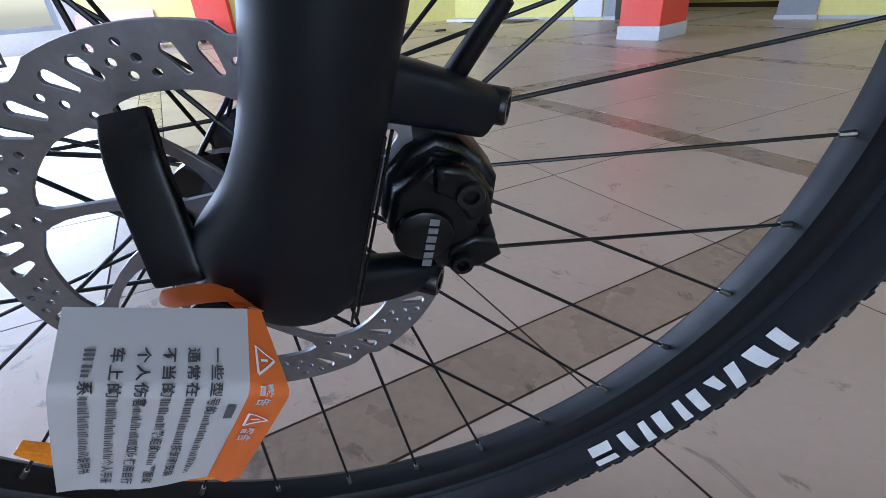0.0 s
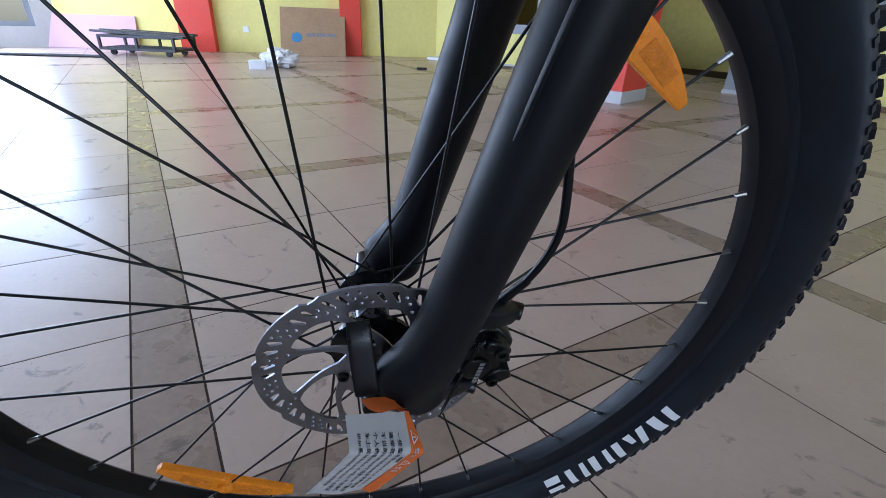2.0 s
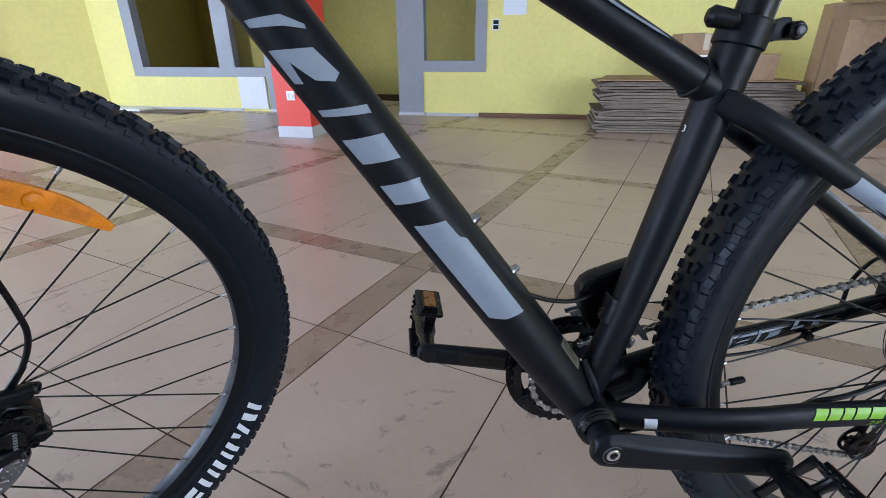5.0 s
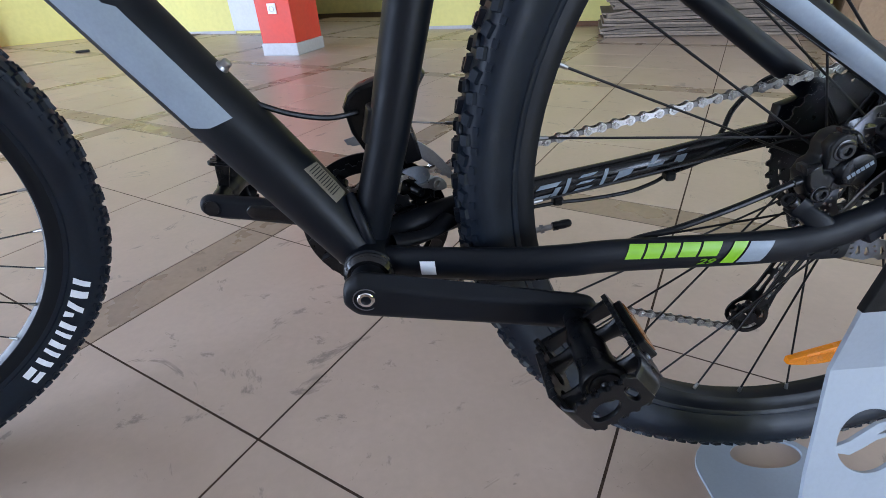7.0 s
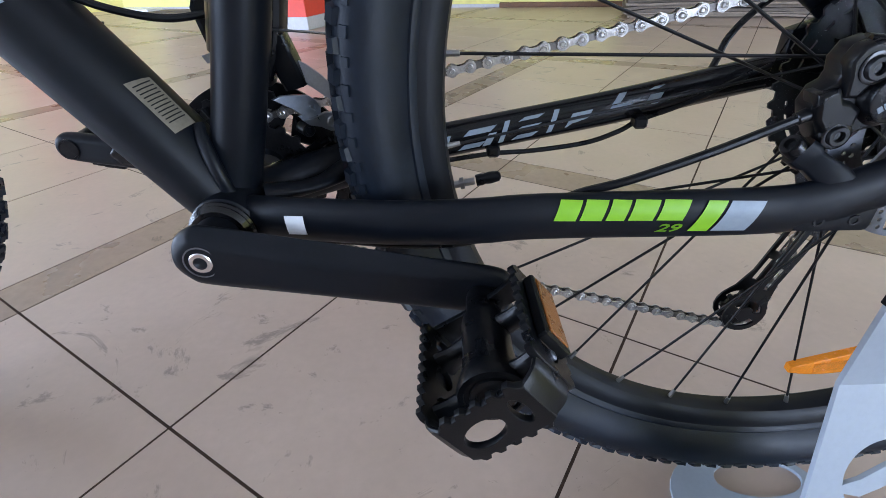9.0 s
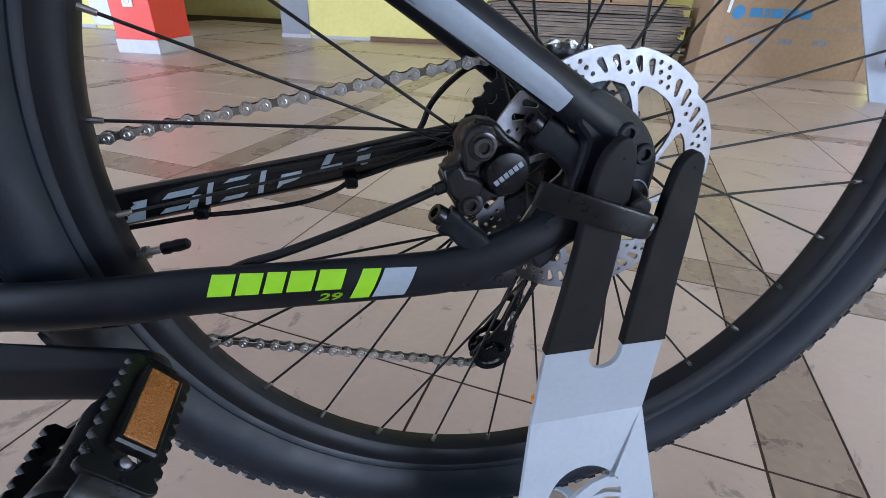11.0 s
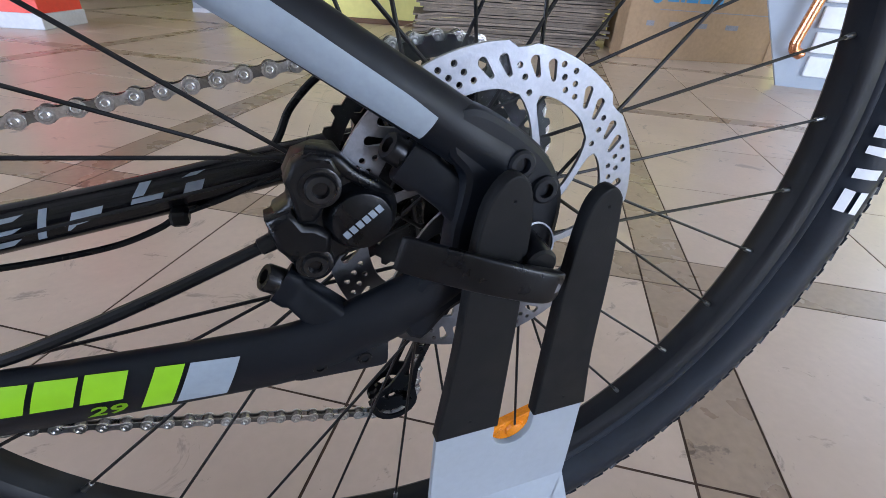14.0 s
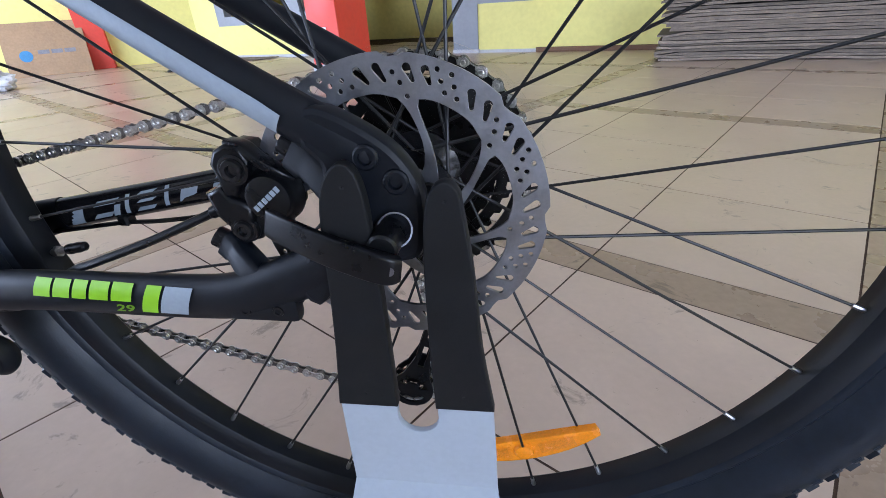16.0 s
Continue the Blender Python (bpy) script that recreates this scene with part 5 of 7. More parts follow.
add_sweep(bm, smooth_path([(-.4080, .032, .448, .008, .006), (-.4060, .034, .432, .009, .0085), (-.4020, .038, .414, .008, .0085)], 4), 12, (0, 1, 0), boxy=.5)
part("lever_arm", bm, M_PLASTIC, fd)
bm = bmesh.new()
add_sweep(bm, smooth_path([(-.418, .055, .378, .006, .010), (-.400, .058, .373, .008, .012), (-.384, .055, .372, .006, .009)], 4), 14, (0, 1, 0))
part("spring_housing", bm, M_PLASTIC, fd)
for y, inner in ((.0340, .0930), (.0520, .0860)):
    bm = bmesh.new()
    lo = []
    for i in range(11):
        a = radians(98 - 62 * i / 10)
        lo.append((BB.x + inner * math.cos(a), BB.z + inner * math.sin(a)))
    for i in range(11):
        a = radians(33 + 66 * i / 10)
        lo.append((BB.x + (inner + .005 + .006 * math.sin(i / 10 * math.pi)) * math.cos(a), BB.z + (inner + .005 + .006 * math.sin(i / 10 * math.pi)) * math.sin(a)))
    plate(bm, [lo], .0016, Matrix.Translation((0, y, 0)) @ FLAT, .0002)
    part("cage_plate", bm, M_LINK, fd, sharp=30)
bm = bmesh.new()
add_wire(bm, [(-.535, -.002, .492), (-.528, -.001, .486), (-.518, 0, .479), (-.495, .006, .468), (-.468, .014, .461), (-.444, .022, .462)], .0024)
part("gear_cable", bm, M_PLASTIC, bike)
bm = bmesh.new()
add_wire(bm, [(-.41, .022, .452), (-.385, .024, .449), (-.362, .026, .446)], .0008)
add_cyl(bm, (-.372, .0255, .4475), (-.356, .027, .4455), .0016, n=8)
part("cable_end", bm, M_NIPPLE, bike, "silver cable end")


# ---- brakes, quick releases, hoses ----
def socket_bolt(m, r, tall, parent, name="bolt"):
    bm = bmesh.new()
    add_lathe(bm, [(r, -.002), (r, tall - .001), (r * .9, tall), (r * .55, tall), (r * .5, tall - .003)], m, 20)
    return part(name, bm, M_DARKSTEEL, parent, "black socket head bolt")


def bars(m, rows_, material, parent, name="mark"):
    """Small flat bars: (x, y, wide, high) in metres on the plane of m."""
    bm = bmesh.new()
    for x, y, w, h in rows_:
        add_box(bm, (w, h, .0003), m @ Matrix.Translation((x, y, 0)))
    return part(name, bm, material, parent, smooth=False)


def caliper(frame_m, label, size=1.0):
    """A two-piston caliper in a frame with x away from the axle, y inwards and z up; its face looks to -y."""
    frame_m = frame_m @ Matrix.Scale(size, 4)
    up = lambda y: frame_m @ Matrix.Translation((0, y, 0)) @ Matrix.Rotation(math.pi / 2, 4, "X")
    bm = bmesh.new()
    # two halves, the outer one stepped and sloped
    plate(bm, [[(.020, .019), (.012, .026), (.004, .030), (-.006, .032), (-.014, .025), (-.019, .015), (-.0175, -.004), (-.010, -.014), (.003, -.019), (.013, -.022), (.024, -.019), (.029, -.010), (.023, .000), (.022, .008)]], .016, up(.006), .0035)
    body = part("brake_caliper", bm, M_PLASTIC, bike, label, sharp=50)
    bm = bmesh.new()
    plate(bm, [[(.0175, .017), (.010, .024), (.002, .027), (-.006, .026), (-.010, .020), (-.0165, .012), (-.016, -.004), (-.009, -.012), (.004, -.016), (.012, -.020), (.019, -.018), (.021, -.008), (.015, .000), (.0165, .008)]], .006, up(-.008), .0030)
    part("outer_half", bm, M_PLASTIC, body, sharp=50)
    bm = bmesh.new()
    plate(bm, [[(.0185, .012), (.013, .022), (.005, .0275), (-.005, .027), (-.003, .0190), (.006, .0165), (.0125, .009)]], .005, up(-.0130), .0020)
    part("bolt_boss", bm, M_PLASTIC, body, sharp=50)
    bm = bmesh.new()
    plate(bm, [[(.026, -.004), (.030, -.010), (.024, -.0165), (.012, -.018), (.011, -.010), (.018, -.004)]], .010, up(-.009), .0020)
    part("hose_block", bm, M_PLASTIC, body, sharp=50)
    bm = bmesh.new()
    add_lathe(bm, [(.0128, -.006), (.0128, .0005), (.0121, .0022), (.0110, .0028), (.004, .0031)], frame_m @ Matrix.Translation((-.004, -.0142, -.004)) @ axes(None, (0, -1, 0)), 36)
    part("piston_cap", bm, M_PLASTIC, body, "round black piston cap")
    for x, z, r in ((.0088, .0195, .0060), (.0150, -.0150, .0052)):
        socket_bolt(frame_m @ Matrix.Translation((x, -.0165, z)) @ axes(None, (0, -1, 0)), r, .0035, body)
    return body


# front: frame of the fork
FC = FORK @ Matrix.Translation((.0240, -.0450, .0320))
front_caliper = caliper(FC, "black hydraulic disc caliper on the fork leg", .85)
bars(FC @ Matrix.Translation((-.0009, -.0150, -.0056)) @ Matrix.Rotation(math.pi / 2, 4, "X") @ Matrix.Rotation(radians(-86), 4, "Z"), [(-.0095 + i * .0036, 0, w_, .0034) for i, w_ in enumerate((.0026, .0024, .0028, .0024, .0026, .0030))], M_GREYPRINT, front_caliper)
for rows_ in (((-.012, -.060, .079, .0092), (.012, -.054, .076, .0086), (.034, -.042, .070, .0082)), ((-.010, -.062, .006, .0100), (.012, -.056, .006, .0088), (.028, -.048, .004, .0072))):
    bm = bmesh.new()
    add_sweep(bm, smooth_path([(*F(x, y, z), r * .75, r) for x, y, z, r in rows_], 5), 16, SIDE, boxy=.6)
    part("caliper_mount", bm, M_BLACK, bike, "black caliper mount on the fork leg")
for q in ((.034, -.040, .072), (.027, -.048, .000)):
    socket_bolt(FORK @ Matrix.Translation(q) @ axes(None, (1, -.5, .2)), .0062, .008, front_caliper)
bm = bmesh.new()
add_wire(bm, [F(*p) for p in ((.018, -.044, .078), (.025, -.047, .095), (.030, -.049, .120), (.030, -.049, .142), (.024, -.048, .162), (.010, -.044, .195), (-.006, -.040, .225), (-.030, -.040, .255), (-.049, -.050, .285), (-.060, -.060, .318), (-.071, -.062, .355),
                              (-.079, -.060, .40), (-.092, -.056, .44), (-.112, -.040, .485), (-.128, -.010, .53), (-.14, .04, .60))], .0027, 10)
part("brake_hose", bm, M_PLASTIC, bike, "black front brake hose")
bm = bmesh.new()
add_box(bm, (.012, .010, .007), FORK @ Matrix.Translation((-.066, -.064, .350)), .002, 2)
add_cyl(bm, F(-.069, -.071, .352), F(-.073, -.080, .352), .003, n=12, bevel=.0006)
part("hose_clip", bm, M_PLASTIC, bike)
bm = bmesh.new()
add_cyl(bm, F(.020, -.044, .080), F(.028, -.048, .105), .0038, .0030, 14)
part("hose_boot", bm, M_PLASTIC, bike)
# lockout cable in a loop before the head tube
loop = [(-.964, .034, .859), (-.981, -.005, .864), (-.9925, -.036, .853), (-.990, -.066, .841), (-.971, -.088, .8345), (-.9444, -.1022, .8334), (-.920, -.1090, .8347), (-.8994, -.1123, .8377), (-.865, -.108, .848), (-.835, -.092, .862), (-.805, -.062, .876), (-.775, -.036, .888)]
bm = bmesh.new()
add_wire(bm, loop, .0026, 10)
cable = part("lockout_cable", bm, M_PLASTIC, bike, "black cable looping before the head tube")
cp = smooth_path(loop[4:9], 14)
bm = bmesh.new()
for i in list(range(14, 34, 3)) + [38, 41]:
    p, q = Vector(cp[i]), Vector(cp[i + 2])
    d = (q - p)
    m = axes((p + q) / 2 + Vector((.0003, -.0025, .0010)), Vector((0, -.93, .36)), d)
    add_box(bm, (d.length * .85, .0022, .0006), m)
part("print", bm, M_WHITE, cable, "white print on the cable", smooth=False)
# second cable entering the down tube
bm = bmesh.new()
add_wire(bm, [(-.93, -.07, .99), (-.885, -.062, .935), (-.850, -.052, .892), (-.825, -.041, .868)], .0024, 10)
part("gear_cable", bm, M_PLASTIC, bike, "black cable entering the down tube")
bm = bmesh.new()
add_cyl(bm, (-.842, -.049, .884), (-.824, -.041, .8665), .0042, .0046, 16, .0006)
add_cyl(bm, (-.826, -.042, .8685), (-.806, -.033, .850), .0050, .0036, 16, .0006)
part("cable_port", bm, M_PLASTIC, bike, "black ribbed cable port")

# front quick release
bm = bmesh.new()
add_cyl(bm, F(-.045, -.058, .0), F(-.045, -.076, .0), .0085, .0075, 20, .0012)
rows = [(-.0532, -.0738, .0146, .0026, .0074), (-.0540, -.0730, .0168, .0028, .0078), (-.0565, -.0702, .0233, .0027, .0079), (-.0610, -.0654, .0352, .0026, .0079), (-.0648, -.0612, .0455, .0026, .0077), (-.0672, -.0568, .0518, .0023, .0075), (-.0690, -.0525, .0560, .0018, .0070)]
add_sweep(bm, [(*F(*r[:3]), *r[3:]) for r in smooth_path(rows, 5)], 24, SIDE, boxy=.35)
part("quick_release_lever", bm, M_PLASTIC, bike, "black front quick release lever")
bm = bmesh.new()
add_cyl(bm, F(-.045, .055, 0), F(-.045, .085, 0), .010, .008, 20, .002)
part("quick_release_nut", bm, M_GLOSS, bike)

# rear: dropout, caliper, quick release
bm = bmesh.new()
edge = smooth_path([(-.036, .460), (-.027, .463), (-.013, .457), (.003, .446), (.012, .435), (.0165, .423), (.0160, .404), (.0135, .393), (.002, .3900), (-.012, .3890), (-.022, .381), (-.033, .374), (-.044, .362), (-.050, .372), (-.042, .390), (-.031, .396), (-.0285, .415), (-.0255, .432), (-.026, .441), (-.033, .449)], 3)
plate(bm, [[(float(q[0]), float(q[1])) for q in edge]], .008, Matrix.Translation((0, -.0685, 0)) @ FLAT, .0034)
dropout = part("dropout", bm, M_BLACK, bike, "matt black forged dropout", sharp=40)
for q in ((-.005, .443), (.008, .431)):
    bm = bmesh.new()
    add_lathe(bm, [(.0062, -.001), (.0062, .0016), (.0052, .0024), (.0034, .0024), (.0030, -.001)], Matrix.Translation((q[0], -.0760, q[1])) @ axes(None, (0, -1, 0)), 20)
    part("threaded_eyelet", bm, M_BLACK, dropout)


def rear_caliper_parts(label):
    """A two-piston caliper with a bolt lobe, a round cap and a hose inlet, in the bicycle's own axes; its face looks to -y."""
    def slab(bm, outline, front, thick, bevel):
        q = [Vector(a) for a in outline]
        mid = sum(q, Vector((0, 0))) / len(q)
        q = [mid + (p - mid) * (1 - bevel / (p - mid).length) for p in q]
        plate(bm, [[(p.x, p.y) for p in q]], thick - 2 * bevel, Matrix.Translation((0, front + thick / 2, 0)) @ FLAT, bevel)
    bm = bmesh.new()
    slab(bm, [(-.0945, .437), (-.0905, .444), (-.083, .4465), (-.0755, .4455), (-.0715, .440), (-.066, .4345), (-.057, .4285), (-.0525, .421), (-.0535, .410), (-.060, .402), (-.070, .399), (-.0765, .397),
              (-.081, .390), (-.087, .3885), (-.093, .393), (-.1005, .404), (-.1035, .412), (-.101, .420), (-.0955, .424), (-.0935, .430)], -.0560, .016, .0022)
    body = part("brake_caliper", bm, M_PLASTIC, bike, label, sharp=45)
    bm = bmesh.new()
    slab(bm, [(-.0955, .4365), (-.0915, .4435), (-.0845, .4465), (-.0775, .4455), (-.0735, .4385), (-.0755, .4285), (-.081, .4245), (-.0865, .4175), (-.0910, .4180), (-.0935, .4280)], -.0605, .010, .0020)
    part("bolt_boss", bm, M_PLASTIC, body, sharp=45)
    bm = bmesh.new()
    add_sweep(bm, smooth_path([(-.086, -.0520, .4455, .005, .0025), (-.077, -.0545, .4435, .0055, .0032), (-.070, -.0550, .4370, .0055, .0030), (-.060, -.0545, .4305, .005, .0028), (-.054, -.0520, .4260, .004, .002)], 4), 14, (0, 1, 0), boxy=.6)
    part("pad_bridge", bm, M_PLASTIC, body, sharp=45)
    bm = bmesh.new()
    slab(bm, [(-.1035, .4195), (-.096, .4225), (-.0915, .4165), (-.084, .4145), (-.079, .4100), (-.080, .4020), (-.0865, .3990), (-.0945, .3985), (-.1010, .4060)], -.0595, .015, .0026)
    part("hose_block", bm, M_PLASTIC, body, sharp=45)
    bm = bmesh.new()
    add_lathe(bm, [(.0085, -.008), (.0085, -.0015), (.0074, 0), (.004, 0)], Matrix.Translation((-.0869, -.0585, .3977)) @ axes(None, (0, -1, 0)), 28)
    part("bolt_boss", bm, M_PLASTIC, body)
    bm = bmesh.new()
    add_lathe(bm, [(.0172, -.0105), (.0160, -.0070), (.0140, -.0045), (.0131, -.0030), (.0130, -.0012), (.0124, -.0002), (.0116, .0001), (.004, .0003)], Matrix.Translation((-.0666, -.0625, .4172)) @ axes(None, (0, -1, 0)), 44)
    part("piston_cap", bm, M_PLASTIC, body, "round black piston cap", sharp=30)
    for x, y, z, r in ((-.0826, -.0603, .4330, .0062), (-.0869, -.0585, .3977, .0056)):
        socket_bolt(Matrix.Translation((x, y, z)) @ axes(None, (0, -1, 0)), r, .0030, body)
        bm = bmesh.new()
        add_lathe(bm, [(r + .0022, -.0006), (r + .0022, .0007), (r + .0012, .0010), (r, .0010)], Matrix.Translation((x, y, z)) @ axes(None, (0, -1, 0)), 28)
        part("washer", bm, M_GLOSS, body)
    return body


rear_caliper = rear_caliper_parts("black hydraulic disc caliper inside the rear triangle")
bars(Matrix.Translation((-.0666, -.0630, .4175)) @ Matrix.Rotation(math.pi / 2, 4, "X") @ Matrix.Rotation(radians(38), 4, "Z"), [(-.0085 + i * .0034, 0, .0026, .0033) for i in range(6)], M_SILVER, rear_caliper)
AX = Vector((-.80, -.12, .58)).normalized()
for rows_, head in ((((-.0480, -.0560, .4420, .0070, .0105), (-.0410, -.0580, .4370, .0075, .0110), (-.0385, -.0590, .4350, .0076, .0088), (-.0300, -.0630, .4280, .0085, .0086), (-.0180, -.0670, .4160, .0090, .0100)), (-.0465, -.0552, .4412)),
                    (((-.1015, -.0545, .3885, .0065, .0085), (-.0965, -.0560, .3850, .0068, .0088), (-.0940, -.0575, .3830, .0070, .0070), (-.0850, -.0640, .3760, .0075, .0085), (-.0760, -.0670, .3660, .0080, .0100)), (-.0995, -.0543, .3868))):
    bm = bmesh.new()
    add_sweep(bm, [(x, y, z, a, b) for x, y, z, a, b in rows_], 20, (0, 1, 0), boxy=.45)
    part("caliper_mount", bm, M_BLACK, bike, "black caliper mount between the stays", sharp=40)
    socket_bolt(axes(Vector(head), AX), .0062, .0105, rear_caliper, "mount_bolt")
bm = bmesh.new()
add_box(bm, (.044, .010, .018), Matrix.Translation((-.080, -.0695, .3545)) @ pose(0, 0, 0, 0, 1, 0), .004, 2)
part("kickstand_mount", bm, M_BLACK, bike, "black threaded plate under the chainstay")
for x in (-.090, -.070):
    socket_bolt(Matrix.Translation((x, -.0740, .3535)) @ axes(None, (0, -1, 0)), .0035, .0012, dropout)
bm = bmesh.new()
add_wire(bm, [(-.090, -.052, .412), (-.104, -.053, .407), (-.15, -.055, .389), (-.195, -.0555, .3735), (-.225, -.0495, .3620), (-.255, -.0455, .3400), (-.278, -.0445, .3315), (-.300, -.0437, .3275), (-.335, -.0400, .3265), (-.385, -.0280, .3240), (-.430, -.0240, .3120)], .0027, 10)
part("brake_hose", bm, M_PLASTIC, bike, "black rear brake hose")
bm = bmesh.new()
add_cyl(bm, (-.086, -.051, .414), (-.108, -.053, .4055), .0050, .0036, 16, .0006)
part("hose_boot", bm, M_PLASTIC, bike)
bm = bmesh.new()
add_box(bm, (.010, .009, .006), Matrix.Translation((-.300, -.0445, .3300)), .0015)
part("hose_clip", bm, M_PLASTIC, bike)
bm = bmesh.new()
rows = [(.0100, -.0950, .3950, .0030, .0062), (.0030, -.0978, .3965, .0032, .0078), (-.018, -.0965, .4030, .0022, .0080), (-.038, -.0910, .4085, .0020, .0079), (-.0535, -.0850, .4125, .0019, .0076), (-.0575, -.0830, .4136, .0014, .0070)]
add_sweep(bm, smooth_path(rows, 5), 24, (0, 1, 0), boxy=.35)
add_cyl(bm, (.002, -.070, .405), (.002, -.094, .404), .0085, .0075, 20, .0012)
lever = part("quick_release_lever", bm, M_PLASTIC, bike, "black rear quick release lever")
bm = bmesh.new()
add_lathe(bm, [(.0084, -.0006), (.0088, .0004), (.0080, .0005), (.0078, -.0006)], Matrix.Translation((.006, -.0815, .4085)) @ axes(None, (.1, -1, .45)), 28, closed=True)
add_cyl(bm, (.006, -.1005, .3965), (.006, -.0955, .3965), .0026, n=12)
part("steel_washer", bm, M_STEEL, lever, "bright steel washer")
bm = bmesh.new()
plate(bm, [[(-.045, .432), (-.02, .440), (.004, .440), (.016, .425), (.018, .400), (.012, .372), (.002, .366), (-.008, .380), (-.018, .392), (-.045, .392)]], .010, Matrix.Translation((0, .068, 0)) @ FLAT, .0015)
part("dropout", bm, M_BLACK, bike, sharp=40)

# cable under the right chainstay with two clips
bm = bmesh.new()
add_wire(bm, [(-.33, .038, .349), (-.294, .041, .3525), (-.262, .043, .3555), (-.23, .045, .3560), (-.19, .047, .3600), (-.165, .048, .3680), (-.150, .049, .3760), (-.12, .052, .3850), (-.062, .050, .412)], .0020)
part("gear_cable", bm, M_PLASTIC, bike, "thin black cable under the chainstay")
for x, z in ((-.262, .3575), (-.152, .3760)):
    bm = bmesh.new()
    add_box(bm, (.010, .012, .009), Matrix.Translation((x, .045, z)), .0018)
    part("cable_clip", bm, M_PLASTIC, bike)

# valve, seat clamp, bottle bolts, welds
bm = bmesh.new()
add_cyl(bm, (.306, 0, 0), (.284, 0, 0), .0026, n=12)
add_cyl(bm, (.2945, 0, 0), (.2915, 0, 0), .0046, n=6)
v = part("valve", bm, M_NIPPLE, rear_wheel, "metal valve stem")
v.matrix_basis = Matrix.Rotation(-radians(190.5), 4, "Y")
bm = bmesh.new()
add_lathe(bm, [(.0040, 0), (.0043, .004), (.0038, .006), (.0043, .010), (.0036, .016), (.002, .0175)], axes((.283, 0, 0), (-1, 0, 0)), 16)
v2 = part("valve_cap", bm, M_PLASTIC, rear_wheel, "black valve cap")
v2.matrix_basis = v.matrix_basis
bm = bmesh.new()
add_cyl(bm, (-.3595, 0, .7), (-.3545, 0, .722), .0206, .0206, 36, .0015)
add_box(bm, (.020, .012, .016), Matrix.Translation((-.328, 0, .7135)) @ pose(0, 0, 0, 0, -14, 0), .004, 2)
clamp = part("seat_clamp", bm, M_BLACK, bike, "black seat post clamp")
bm = bmesh.new()
add_cyl(bm, (-.318, -.013, .7125), (-.318, .013, .7125), .0072, n=20, bevel=.002)
add_lathe(bm, [(.0046, 0), (.0046, .002), (.003, .0024)], axes((-.318, -.013, .7125), (0, -1, 0)), 16)
part("clamp_bolt", bm, M_PLASTIC, clamp)
bm = bmesh.new()
add_cyl(bm, (-.318, -.0150, .7125), (-.318, -.0156, .7125), .0026, n=12)
part("bolt_head", bm, M_DARKSTEEL, clamp, "dark steel bolt head")
bm = bmesh.new()
add_cyl(bm, (-.374, -.016, .719), (-.397, -.010, .7235), .0072, .0082, 24, .0035)
part("clamp_lever", bm, M_PLASTIC, clamp)
for k in (.2465, .1815):
    bm = bmesh.new()
    w_, h_, mid_, drift_ = down_row(k)
    base_p = DT0 + DTD * k + DTN * (mid_ + h_ - .0015)
    add_cyl(bm, base_p, base_p + DTN * .004, .0052, .0046, 16, .0006)
    add_cyl(bm, base_p + DTN * .003, base_p + DTN * .0085, .0040, .0036, 14, .0008)
    part("bottle_bolt", bm, M_NIPPLE, bike, "silver bottle cage bolt")


def weld(name, centre, normal, rx, ry, r=.0032):
    """A low bead of weld round a joint."""
    bm = bmesh.new()
    m = axes(centre, normal)
    n, k = 144, 8
    rings = []
    for i in range(n):
        a = TAU * i / n
        q = r * (1 + .05 * math.sin(a * 36))
        rings.append([bm.verts.new(m @ Vector(((rx + q * math.cos(TAU * j / k)) * math.cos(a), (ry + q * math.cos(TAU * j / k)) * math.sin(a), q * math.sin(TAU * j / k)))) for j in range(k)])
    for i in range(n):
        a, b = rings[i], rings[(i + 1) % n]
        for j in range(k):
            bm.faces.new((a[j], b[j], b[(j + 1) % k], a[(j + 1) % k]))
    return part(name, bm, M_BLACK, bike)


weld("weld", TT0 + TTD * .018, TTD, .0158, .0150, .0021)
bm = bmesh.new()
add_lathe(bm, [(.0205, 0), (.0218, .001), (.0218, .0025), (.0205, .004), (.0212, .006), (.0185, .009)], axes((BB.x, -.0360, BB.z), (0, -1, 0)), 36)
part("bearing_cup", bm, M_GLOSS, bike, "gloss black bearing cup")
# sticker with rules on the down tube
def on_tube_top(s, c):
    """c is an angle in thousandths of a degree from the left side towards the upper face."""
    a = radians(c * 1000)
    w, h, mid, drift = down_row(s)
    return DT0 + DTD * s + DTN * (mid + (h + .0006) * math.sin(a)) + Vector((0, -(w + .0006) * math.cos(a), 0))


decal("rule_sticker", [[(91, 50), (87, 86), (52, 86), (54, 50)]], on_tube_top, M_DULL, down_tube, "worn beige sticker with fine lines", .012)
decal("rule", [[(86 - i * 2.6, 55), (86.8 - i * 2.6, 55), (85.2 - i * 2.6, 82), (84.4 - i * 2.6, 82)] for i in range(11)], lambda s, c: on_tube_top(s, c) + Vector((0, -.0004, .0004)), M_BLACK, down_tube, "", .012)


